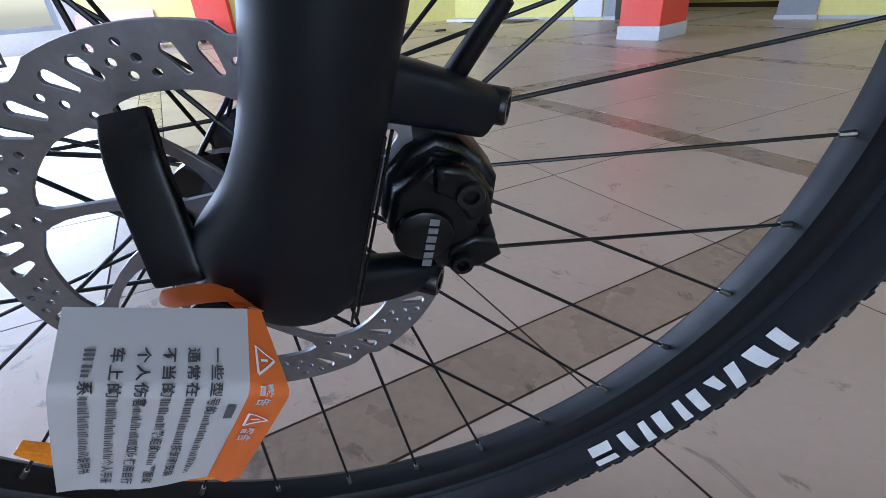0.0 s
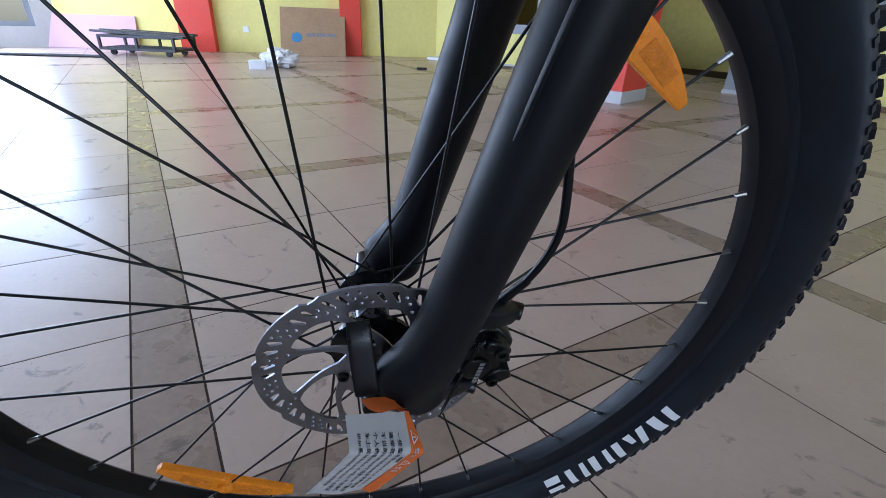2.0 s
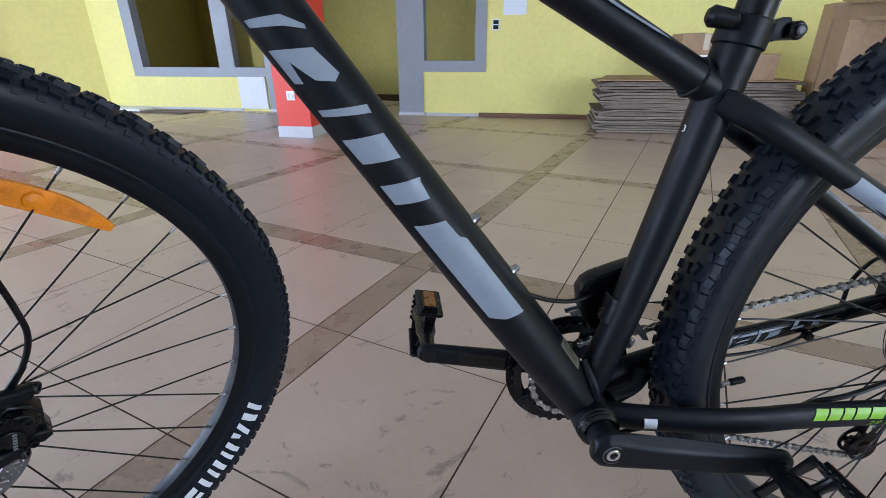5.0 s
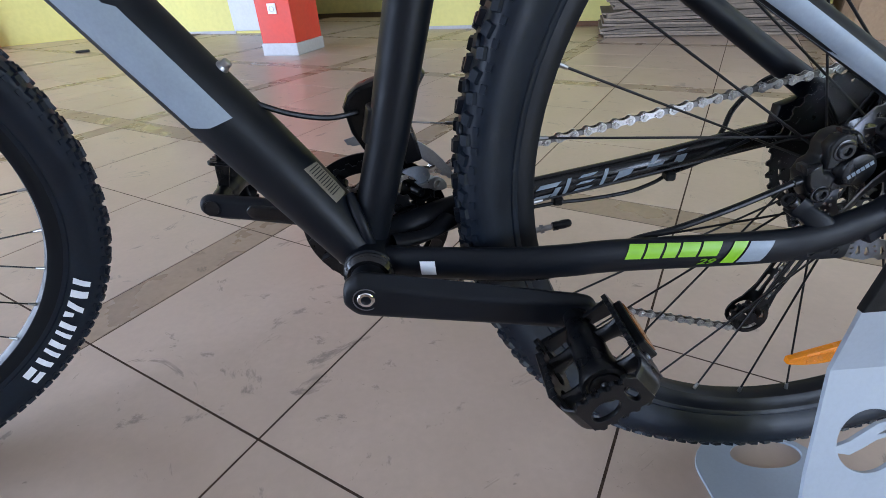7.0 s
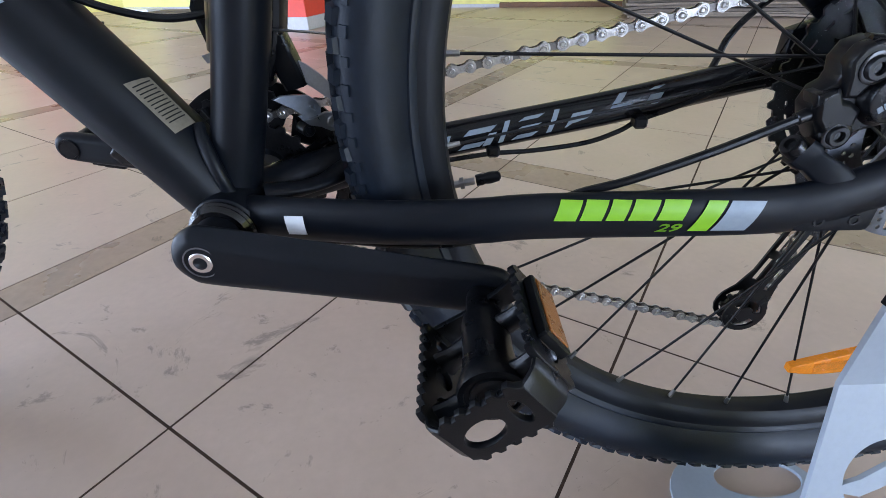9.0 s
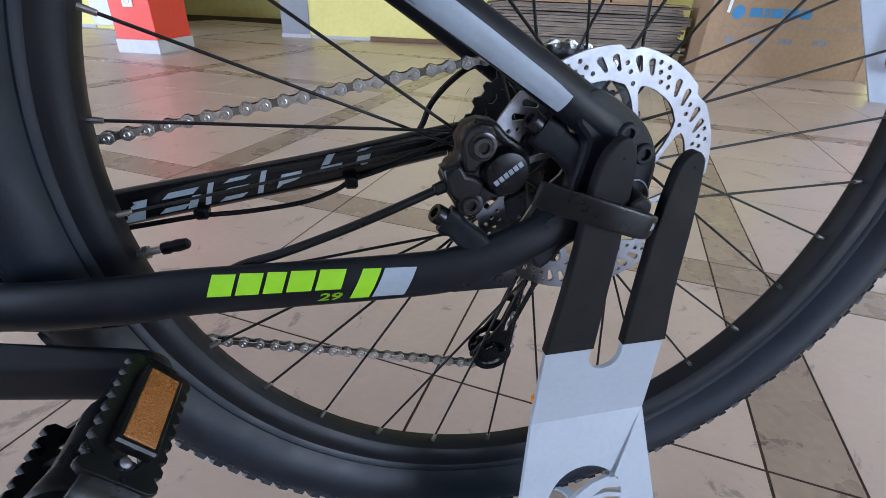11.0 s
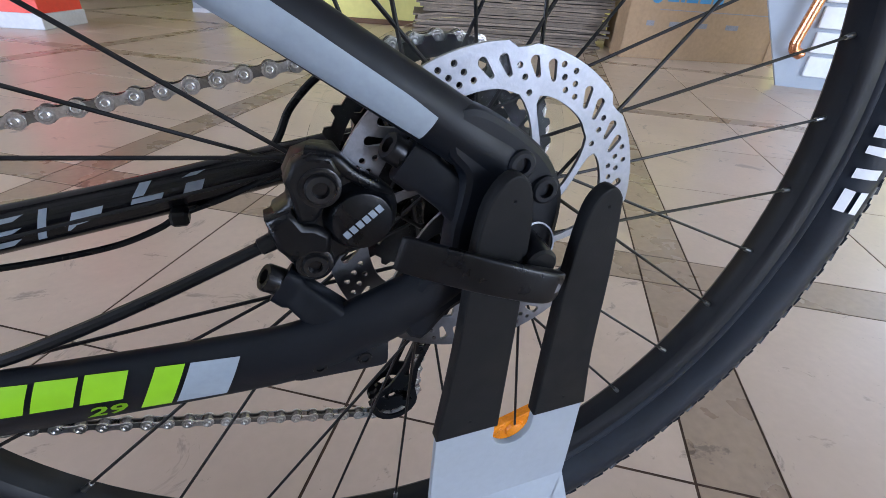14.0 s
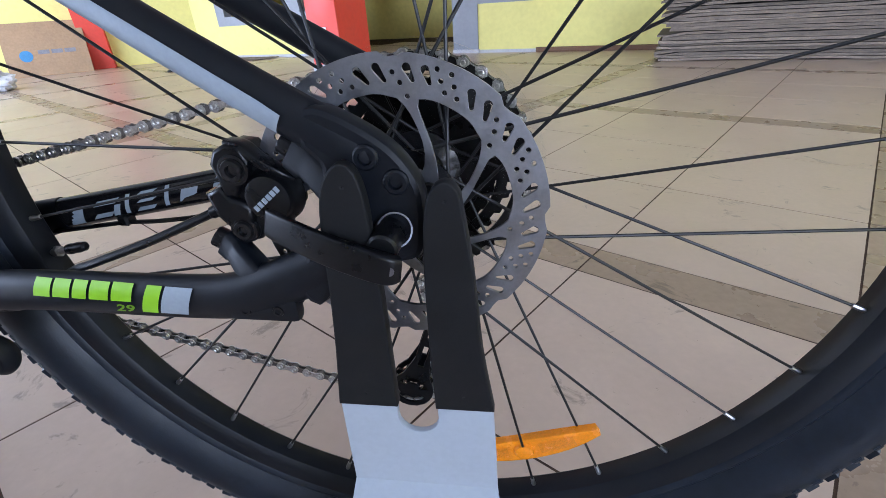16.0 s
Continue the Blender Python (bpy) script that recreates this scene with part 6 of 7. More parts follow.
# ---- spoke reflectors ----
def reflector(wheel_ob, ang, r, y):
    bm = bmesh.new()
    n = 18
    top, bot = [], []
    for i in range(n + 1):
        f = -1 + 2 * i / n
        h = .0105 * (1 - abs(f) ** 2.2 * .75)
        a = radians(f * 14.5)
        top.append(((r + h) * math.cos(a), (r + h) * math.sin(a)))
        bot.append(((r - h) * math.cos(a), (r - h) * math.sin(a)))
    plate(bm, [top + bot[::-1]], .0055, Matrix.Translation((0, y, 0)) @ FLAT, .0012)
    o = part("spoke_reflector", bm, M_AMBER, wheel_ob, "amber spoke reflector", sharp=40)
    o.matrix_basis = Matrix.Rotation(-radians(ang), 4, "Y")
    bm = bmesh.new()
    add_lathe(bm, [(.0085, 0), (.0075, .003), (.004, .0045)], axes((r, y - .004, 0), (0, -1, 0)), 20)
    h = part("hub_boss", bm, M_AMBER, o)
    for f in (-.45, .45):
        bm = bmesh.new()
        a = radians(f * 14.5)
        add_box(bm, (.011, .0008, .030), Matrix.Rotation(-a, 4, "Y") @ Matrix.Translation((r, y - .0041, 0)), .0003)
        part("lens_panel", bm, M_AMBER_LENS, o, "ribbed amber lens")


reflector(front_wheel, -124, .262, 0)
reflector(front_wheel, 57, .262, 0)
reflector(rear_wheel, -73, .250, 0)
reflector(rear_wheel, 107, .250, 0)


# ---- swing tag on the front lever ----
def grid_surface(bm, fn, nu, nv):
    vs = [[bm.verts.new(fn(i / nu, j / nv)) for j in range(nv + 1)] for i in range(nu + 1)]
    for i in range(nu):
        for j in range(nv):
            bm.faces.new((vs[i][j], vs[i + 1][j], vs[i + 1][j + 1], vs[i][j + 1]))


def lerp_rows(rows_, u, v):
    k = v * (len(rows_) - 1)
    j = min(int(k), len(rows_) - 2)
    f = k - j
    p = [Vector(rows_[q][0]).lerp(Vector(rows_[q][1]), u) for q in (max(j - 1, 0), j, j + 1, min(j + 2, len(rows_) - 1))]
    a, b, c, d = p
    return 0.5 * (2 * b + (c - a) * f + (2 * a - 5 * b + 4 * c - d) * f * f + (3 * b - a - 3 * c + d) * f ** 3)


TAG_A, TAG_B = Vector((-1.0561, -.1095, .3802)), Vector((-1.0368, -.0781, .3641))
TAG_C, TAG_D, TAG_E = Vector((-1.0440, -.1225, .3705)), Vector((-1.0224, -.0934, .3530)), Vector((-1.0177, -.0856, .3473))
TAG_F, TAG_G, TAG_H = Vector((-1.0772, -.1268, .3194)), Vector((-1.0582, -.0978, .3007)), Vector((-1.0495, -.0925, .2991))
CREASE = .27        # share of the tag's length above its fold


def tag_sheet(rows_, u, v):
    """rows_: (share of the length, left, right); the sheet bends over softly at its fold."""
    for (v0, a0, b0), (v1, a1, b1) in zip(rows_, rows_[1:]):
        if v <= v1 + 1e-9:
            f = (v - v0) / (v1 - v0)
            return a0.lerp(a1, f).lerp(b0.lerp(b1, f), u)
    return rows_[-1][1].lerp(rows_[-1][2], u)


def fold_rows(a, b, c, d, f, g, soft=.035):
    rows_ = [(0, a, b)]
    for k in range(7):
        t = k / 6
        w0, w1, w2 = (1 - t) ** 2, 2 * t * (1 - t), t * t
        left0, left2 = c.lerp(a, soft / CREASE), c.lerp(f, soft / (1 - CREASE))
        right0, right2 = d.lerp(b, soft / CREASE), d.lerp(g, soft / (1 - CREASE))
        rows_.append((CREASE - soft + 2 * soft * t, left0 * w0 + c * w1 + left2 * w2, right0 * w0 + d * w1 + right2 * w2))
    rows_.append((1, f, g))
    return rows_


WHITE_ROWS = fold_rows(TAG_A, TAG_B, TAG_C, TAG_D, TAG_F, TAG_G)
ORANGE_ROWS = fold_rows(TAG_B, TAG_B.lerp(TAG_B + TAG_E - TAG_D, .35), TAG_D, TAG_E, TAG_G, TAG_H)


def tag_at(u, v, lift=0.0, rows_=None):
    rows_ = rows_ or WHITE_ROWS
    at = lambda x, y: tag_sheet(rows_, x, min(1, max(0, y)))
    p = at(u, v)
    n = (at(u + .02, v) - at(u - .02, v)).cross(at(u, v + .02) - at(u, v - .02)).normalized()
    if n.y - .6 * n.z > 0:
        n = -n
    # the lower half waves a little
    return p + n * (lift + .0011 * math.sin(u * 7 + v * 4) * max(0, v - CREASE))


def tag_patch(u0, u1, v0, v1, material, parent, name, lift, nu=4, nv=6, label="", rows_=None):
    bm = bmesh.new()
    grid_surface(bm, lambda a, b: tag_at(u0 + (u1 - u0) * a, v0 + (v1 - v0) * b, lift, rows_), nu, nv)
    return part(name, bm, material, parent, label, sharp=80)


tag = thing("swing_tag", "folded white and orange paper warning tag on the quick release lever", "tag")
tag_patch(0, 1, 0, 1, M_TAGPAPER_SHADED, tag, "card", 0, 10, 30)
tag_patch(0, 1, 0, 1, M_TAGPAPER_SHADED, tag, "card_back", -.0006, 10, 30)
tag_patch(0, 1, 0, 1, M_ORANGE, tag, "orange_edge", 0, 5, 30, "orange printed edge", ORANGE_ROWS)
tag_patch(0, 1, 0, 1, M_ORANGE, tag, "orange_back", -.0006, 5, 30, "", ORANGE_ROWS)
lever_l, lever_r = F(-.0575, -.0785, .0150), F(-.0380, -.0790, .0200)
for nm, a0, b0, a1, b1 in (("strap", lever_l, lever_r, TAG_A.lerp(TAG_B, .57), TAG_B + Vector((.001, .002, .001))), ("strap_fold", F(-.0390, -.0785, .0200), F(-.0290, -.0790, .0110), TAG_B.lerp(TAG_A, .06), TAG_B.lerp(TAG_B + TAG_E - TAG_D, .45))):
    bm = bmesh.new()
    grid_surface(bm, lambda u, v: a0.lerp(a1, v).lerp(b0.lerp(b1, v), u) + Vector((0, -.0025 * math.sin(v * math.pi), .001 * math.sin(u * math.pi))), 5, 6)
    part(nm, bm, M_ORANGE, tag, "orange paper strap round the lever")


def tag_line(text, u, v, size, pitch, material, name, rows_=None):
    """Sets characters down the tag, their heads to its orange edge; a dot in the text stands for an unreadable one, set as bars."""
    bm, ink = bmesh.new(), bmesh.new()
    span = (tag_sheet(rows_ or WHITE_ROWS, 1, v) - tag_sheet(rows_ or WHITE_ROWS, 0, v)).length
    rng = random.Random(len(text) * 31 + int(u * 100))
    for i, ch in enumerate(text):
        v0 = v + i * pitch
        if ch == ".":
            for q in range(3):
                w = rng.uniform(.55, .95)
                grid_surface(ink, lambda a, b: tag_at(u + size / span * (.1 + w * .8 * a), v0 + pitch * (.10 + q * .28 + .17 * b), .0005, rows_), 1, 1)
        elif ch != " ":
            vs = words(bm, ch, 1.0, Matrix.Identity(4), bold=.02, thick=.001)
            for p in vs:
                p.co = tag_at(u + size / span * (p.co.y + .10), v0 + pitch * .92 * p.co.x, .0005 + abs(p.co.z) * .01, rows_)
    for g, nm in ((bm, name), (ink, "text_bar")):
        if len(g.verts):
            part(nm, g, material, tag, smooth=False)["kind"] = "stuff"
        else:
            g.free()


for k, text in enumerate(("一些型号的.........", "通常在......拆卸和安装", "不当的....轮组的..严重的", "个人伤害.....如何使用自行", "车上的........个人手册", "..系........说明书")):
    tag_line(text, .775 - .130 * k, .135, .0030, .0535 if k < 5 else .050, M_INK, "printed_line")
tag_patch(.90, .955, .345, .43, M_INK, tag, "text_bar", .0005, 1, 3)
for v0 in (.13, .40):
    bm = bmesh.new()
    tri = [(.22, v0), (.78, v0 + .045), (.22, v0 + .09)]
    for (u1, w1), (u2, w2) in zip(tri, tri[1:] + tri[:1]):
        du, dv = u2 - u1, w2 - w1
        def edge(a, b):
            return tag_at(u1 + du * a + .07 * (b - .5) * (1 if abs(dv) > .06 else .3), w1 + dv * a + .007 * (b - .5), .0007, ORANGE_ROWS)
        grid_surface(bm, edge, 4, 1)
    grid_surface(bm, lambda a, b: tag_at(.34 + .22 * a, v0 + .041 + .008 * b, .0007, ORANGE_ROWS), 1, 1)
    part("warning_triangle", bm, M_PAPER, tag, "white outline triangle", smooth=False)
    tag_line("警告", .25, v0 + .115, .0036, .055, M_PAPER, "white_word", ORANGE_ROWS)

# ---- booklet hung from the handlebar ----
booklet = thing("warning_booklet", "white folded warning leaflet hanging before the down tube", "leaflet")
PA = Vector((-.8105, -.1185, .8010))
PU, PR = Vector((-.505, 0, .863)), Vector((.863, 0, .505))


def page_one(x, y, lift=0.0):
    return PA + PR * x + PU * y + Vector((0, -.004 * math.sin(min(1, max(0, x / .07)) * 2.2) - lift + .10 * max(0, y - .10) ** 1.5, 0))


bm = bmesh.new()
grid_surface(bm, lambda a, b: page_one(.062 * a, .20 * b), 8, 10)
part("text_page", bm, M_PAPER, booklet, "printed page", sharp=80)
P2 = [((-.882, -.153, .961), (-.802, -.111, .957)), ((-.8400, -.156, .886), (-.7760, -.113, .892)), ((-.8150, -.159, .8420), (-.7600, -.113, .862)), ((-.7938, -.1645, .8092), (-.7475, -.1133, .8380))]
bm = bmesh.new()
grid_surface(bm, lambda a, b: lerp_rows(P2, a, b) + Vector((0, -.004 * math.sin(a * math.pi), 0)), 10, 14)
part("blank_page", bm, M_PAPER, booklet, "blank outer page", sharp=80)
bm = bmesh.new()
for i in range(5):
    p = lerp_rows(P2, .66 + .05 * i, .80 - .012 * i + .012 * (i % 2)) + Vector((0, -.0045, 0))
    add_sweep(bm, [(*(p + Vector((-.0012, 0, -.0015))), .0003, .0003), (*(p + Vector((.0004 * i, 0, .0020))), .0003, .0003), (*(p + Vector((.0014, 0, -.0012))), .0003, .0003)], 5)
part("pen_mark", bm, M_PEN, booklet, "blue pen scribble")
TEXT = [("Przed jazdą upewnij", "mechanizmy szybko", "poprawnie zabezpie"), ("Najpierw użyj tylnej", "dźwignia). W razie", "sprzedawcę o pomoc"), ("Nigdy nie używaj", "mocujących na ro", "one poważnie u"), ("Jazda ze wspom", "w rurze podsiodł", "płycej niż jest to", "jest ZABRONIONA"), ("Przeczytaj", "zawarte w in", "jazdę na rowe")]
y = .0195
for k, lines_ in enumerate(TEXT):
    bm = bmesh.new()
    words(bm, "UWAGA", .0054, Matrix.Identity(4), bold=.00016, thick=.00002)
    for v in bm.verts:
        v.co = page_one(.0128 + v.co.x, y + .0002 + v.co.y, .0004 + abs(v.co.z))
    part("red_word", bm, M_REDINK, booklet, sharp=80)
    bm = bmesh.new()
    vs = [bm.verts.new(page_one(*p, .0005)) for p in ((.0035, y - .0010), (.0100, y - .0010), (.00675, y + .0052))]
    bm.faces.new(vs)
    part("warning_triangle", bm, M_REDINK, booklet, "red warning triangle", smooth=False)
    bm = bmesh.new()
    for p0, p1 in (((.0064, y + .0012), (.0071, y + .0034)), ((.0064, y - .0002), (.0071, y + .0006))):
        vs = [bm.verts.new(page_one(*p, .0007)) for p in (p0, (p1[0], p0[1]), p1, (p0[0], p1[1]))]
        bm.faces.new(vs)
    part("exclamation_mark", bm, M_PAPER, booklet, smooth=False)
    for q, text in enumerate(lines_):
        bm = bmesh.new()
        words(bm, text, .0034, Matrix.Identity(4), thick=.00001)
        for v in bm.verts:
            v.co = page_one(.0040 + v.co.x, y - .0042 - q * .0031 + v.co.y, .0004 + abs(v.co.z))
        part("grey_line", bm, M_GREYINK, booklet, sharp=80)
    y += .0155 + (.0030 if k == 2 else 0)


# ---- display stand under the rear axle ----
stand = thing("bike_stand", "pale grey sheet steel display stand with black sleeved prongs", "stand")
SY = -.0865


for side, hole, low in (([(-.0365, .301), (-.0317, .342), (-.0285, .380), (-.0275, .404), (-.0245, .428), (-.0195, .439), (-.0135, .4435), (-.0080, .4395), (-.0050, .426), (-.0045, .405), (-.0035, .380), (-.0035, .342), (-.0035, .301)], (-.0135, .4335), (-.020, .310)),
                        ([(.0205, .301), (.0203, .342), (.0210, .391), (.0235, .420), (.0268, .4305), (.0325, .4345), (.0372, .4310), (.0388, .424), (.0428, .391), (.0460, .342), (.0515, .301)], (.0322, .4265), (.036, .310))):
    bm = bmesh.new()
    top = [(float(q[0]), float(q[1])) for q in smooth_path(side, 3)]
    plate(bm, [top, ring_pts(*hole, .0011, 10), ring_pts(*low, .0011, 10)], .0055, Matrix.Translation((0, SY, 0)) @ FLAT, .0010)
    part("sleeve", bm, M_SLEEVE, stand, "black rubber prong sleeve", sharp=40)
notch = [(.0208, .303)] + [(.0085 + .0123 * math.cos(a), .291 + .0123 * math.sin(a) * 1.0) for a in [math.pi * -i / 10 for i in range(11)]] + [(-.0038, .303)]
bm = bmesh.new()
plate(bm, [[(-.0375, .232), (.0535, .232), (.0530, .26), (.0515, .303)] + notch + [(-.0365, .303), (-.0372, .26)]], .0032, Matrix.Translation((0, SY, 0)) @ FLAT, .0004)
part("upright", bm, M_STAND, stand, "pale grey steel upright with a round notch", sharp=40)
# slanting panel with a cut-out
foot_y = -.185
slope = math.hypot(foot_y - SY, .232)
down = Vector((0, foot_y - SY, -.232)).normalized()
PAN = Matrix.Translation((0, SY, .232)) @ Matrix((Vector((1, 0, 0)), down, Vector((1, 0, 0)).cross(down))).transposed().to_4x4()
cc, rr = (.004, .073), .0325
swoosh = [(-1, -.15), (-.6, -.02), (-.2, .22), (.2, .45), (.6, .55), (.86, .50)]
upper = [(cc[0] + rr * math.cos(a), cc[1] - rr * math.sin(a)) for a in [radians(174 - 144 * i / 16) for i in range(17)]]
upper += [(cc[0] + rr * x, cc[1] - rr * (y + .06)) for x, y in reversed(swoosh)]
lower = [(cc[0] + rr * math.cos(a), cc[1] - rr * math.sin(a)) for a in [radians(196 + 150 * i / 16) for i in range(17)]]
lower += [(cc[0] + rr * x, cc[1] - rr * y) for x, y in ((.92, .05), (.55, .12), (.2, .04), (-.2, -.18), (-.6, -.36))]
leaf = [(cc[0] + rr * x, cc[1] - rr * y) for x, y in ((.15, .18), (.5, .36), (.95, .30), (.97, .12), (.55, .22))]
bm = bmesh.new()
plate(bm, [[(-.0375, 0), (.0535, 0), (.066, .10), (.085, slope), (-.075, slope), (-.056, .10)], upper, lower, leaf], .0032, PAN, .0004)
part("panel", bm, M_STAND, stand, "slanting pale grey panel with a round cut-out", sharp=40)
bm = bmesh.new()
outer = [(-.075, -.186), (.085, -.186)] + [(.005 + .080 * math.cos(a), -.035 + .055 * math.sin(a)) for a in [math.pi * i / 16 for i in range(17)]]
plate(bm, [outer, ring_pts(.022, -.016, .046, 28, .021)], .0032, Matrix.Translation((0, 0, .0020)), .0004)
part("base", bm, M_STAND, stand, "pale grey base plate with an oval hole", sharp=40)



bm = bmesh.new()
words(bm, "3", .0085, axes(Vector((-.3941, -.0036, .6335)), Vector((-.957, -.182, .226)), Vector((.182, -.98, 0))), align="CENTER")
part("size_mark", bm, M_WHITE, seat_tube, "small white frame size number", smooth=False)
# ---- things along the walls ----
def R(e, w, z=0.0):
    return EV * e + NV * w + Vector((0, 0, z))


# socket on the pillar, switches and notice on the wall
def socket(place, facing, label, double=False):
    t = thing("wall_socket" if not double else "light_switch", label, "socket" if not double else "switch")
    m = axes(place, facing, (0, 0, 1))
    bm = bmesh.new()
    add_box(bm, (.075 if not double else .11, .075, .010), m, .003, 2)
    part("plate", bm, M_WHITE, t)
    bm = bmesh.new()
    if double:
        for k in (-.024, .024):
            add_box(bm, (.038, .055, .006), m @ Matrix.Translation((k, 0, .005)), .002)
        part("rocker", bm, M_PLASTIC, t, "black rocker")
    else:
        add_lathe(bm, [(.021, 0), (.021, .0055), (.018, .0058), (.018, .001)], m @ Matrix.Translation((0, 0, .003)), 24)
        part("insert", bm, M_PLINTH, t)


socket(R(-2.626, (Vector((-1.36, 3.80, 0))).dot(NV) - .004, .347), -NV, "white wall socket on the red pillar")
socket(R(-1.105, BACK - .004, .935), -NV, "black double light switch on the yellow wall", True)
bm = bmesh.new()
add_box(bm, (.235, .004, .45), Matrix.Translation(R(-.915, BACK - .003, 1.25)) @ pose(0, 0, 0, 0, 0, -18), .001)
tagged(link_mesh("wall_notice", bm, M_PAPER, smooth=False), "plain white sheet fixed to the yellow wall", "notice")

# pile of flattened boxes
pile_rng = random.Random(21)
z = 0.003
while z < .435:
    h = pile_rng.choice((.014, .018, .022, .026))
    bm = bmesh.new()
    e0, e1 = -.05 + pile_rng.uniform(-.05, .05), 1.50 + pile_rng.uniform(-.06, .06)
    w0, w1 = 3.98 + pile_rng.uniform(-.05, .04), 4.72 + pile_rng.uniform(-.03, .03)
    n = 10
    top, bot = [], []
    sag = pile_rng.uniform(-.006, .006)
    vs = []
    for i in range(n + 1):
        f = i / n
        e = e0 + (e1 - e0) * f
        dz = sag * math.sin(f * math.pi) + (pile_rng.uniform(-.003, .003)) - (.022 * max(0, .12 - f) / .12 if pile_rng.random() < .5 else 0)
        dw = pile_rng.uniform(-.012, .012)
        vs.append([bm.verts.new(R(e, w0 + dw, z + dz)), bm.verts.new(R(e, w1, z + dz)), bm.verts.new(R(e, w1, z + h * .86 + dz)), bm.verts.new(R(e, w0 + dw, z + h * .86 + dz))])
    for a, b in zip(vs, vs[1:]):
        for k in range(4):
            bm.faces.new((a[k], a[(k + 1) % 4], b[(k + 1) % 4], b[k]))
    bm.faces.new(vs[0][::-1])
    bm.faces.new(vs[-1])
    tagged(link_mesh("flattened_box", bm, M_CARDEDGE, smooth=False), "flattened brown cardboard box lying in a tall pile", "cardboard", group="pile of flattened boxes")
    z += h
bm = bmesh.new()
for i, (a, b, c, d_) in enumerate((((-.10, 3.95), (1.50, 3.97), (1.48, 4.72), (.05, 4.74)),)):
    lo = [bm.verts.new(R(*p, z + .004)) for p in (a, b, c, d_)]
    hi = [bm.verts.new(R(*p, z + .014)) for p in (a, b, c, d_)]
    bm.faces.new(hi)
    bm.faces.new(lo[::-1])
    for k in range(4):
        bm.faces.new((lo[k], lo[(k + 1) % 4], hi[(k + 1) % 4], hi[k]))
tagged(link_mesh("flattened_box", bm, M_CARD, smooth=False), "flattened brown cardboard box on top of the pile", "cardboard", group="pile of flattened boxes")
PILE_TOP = z + .014


def carton(e, w, z0, size, turn, label, strap=False, tag_on=False, name="cardboard_box"):
    t = thing(name, label, "box")
    m = Matrix.Translation(R(e, w, z0)) @ pose(0, 0, 0, 0, 0, -18 + turn)
    bm = bmesh.new()
    add_box(bm, size, m @ Matrix.Translation((0, 0, size[2] / 2)), .004, 2)
    part("carton", bm, M_CARD, t, smooth=False)
    bm = bmesh.new()
    add_box(bm, (size[0] * .52, size[1] * .96, .004), m @ Matrix.Translation((-size[0] * .235, 0, size[2] + .0025)) @ pose(0, 0, 0, 0, -1.5, 0))
    part("flap", bm, M_CARD, t, smooth=False)
    bm = bmesh.new()
    add_box(bm, (.045, .002, size[2] * .35), m @ Matrix.Translation((.02, -size[1] / 2 - .001, size[2] * .82)))
    part("tape", bm, M_TAPE, t, "pale packing tape", smooth=False)
    if strap:
        bm = bmesh.new()
        add_box(bm, (size[0] + .004, size[1] + .004, .014), m @ Matrix.Translation((0, 0, size[2] * .52)))
        part("strap", bm, M_WHITE, t, "white plastic strap", smooth=False)
    if tag_on:
        bm = bmesh.new()
        add_box(bm, (.10, .002, .15), m @ Matrix.Translation((-.06, -size[1] / 2 - .0015, size[2] * .62)) @ pose(0, 0, 0, 0, 4, 0))
        part("paper_label", bm, M_PAPER, t, "white paper label", smooth=False)
        bm = bmesh.new()
        add_box(bm, (.07, .10, .002), m @ Matrix.Translation((-.06, -size[1] / 2 + .05, size[2] + .005)))
        part("paper_fold", bm, M_TAPE, t, smooth=False)
    return t, m


carton(.72, 4.22, PILE_TOP, (.35, .34, .36), 2, "brown cardboard box with a white strap on the pile", strap=True)
carton(1.13, 4.24, PILE_TOP, (.40, .34, .20), -3, "low brown cardboard box with a white paper label", tag_on=True)

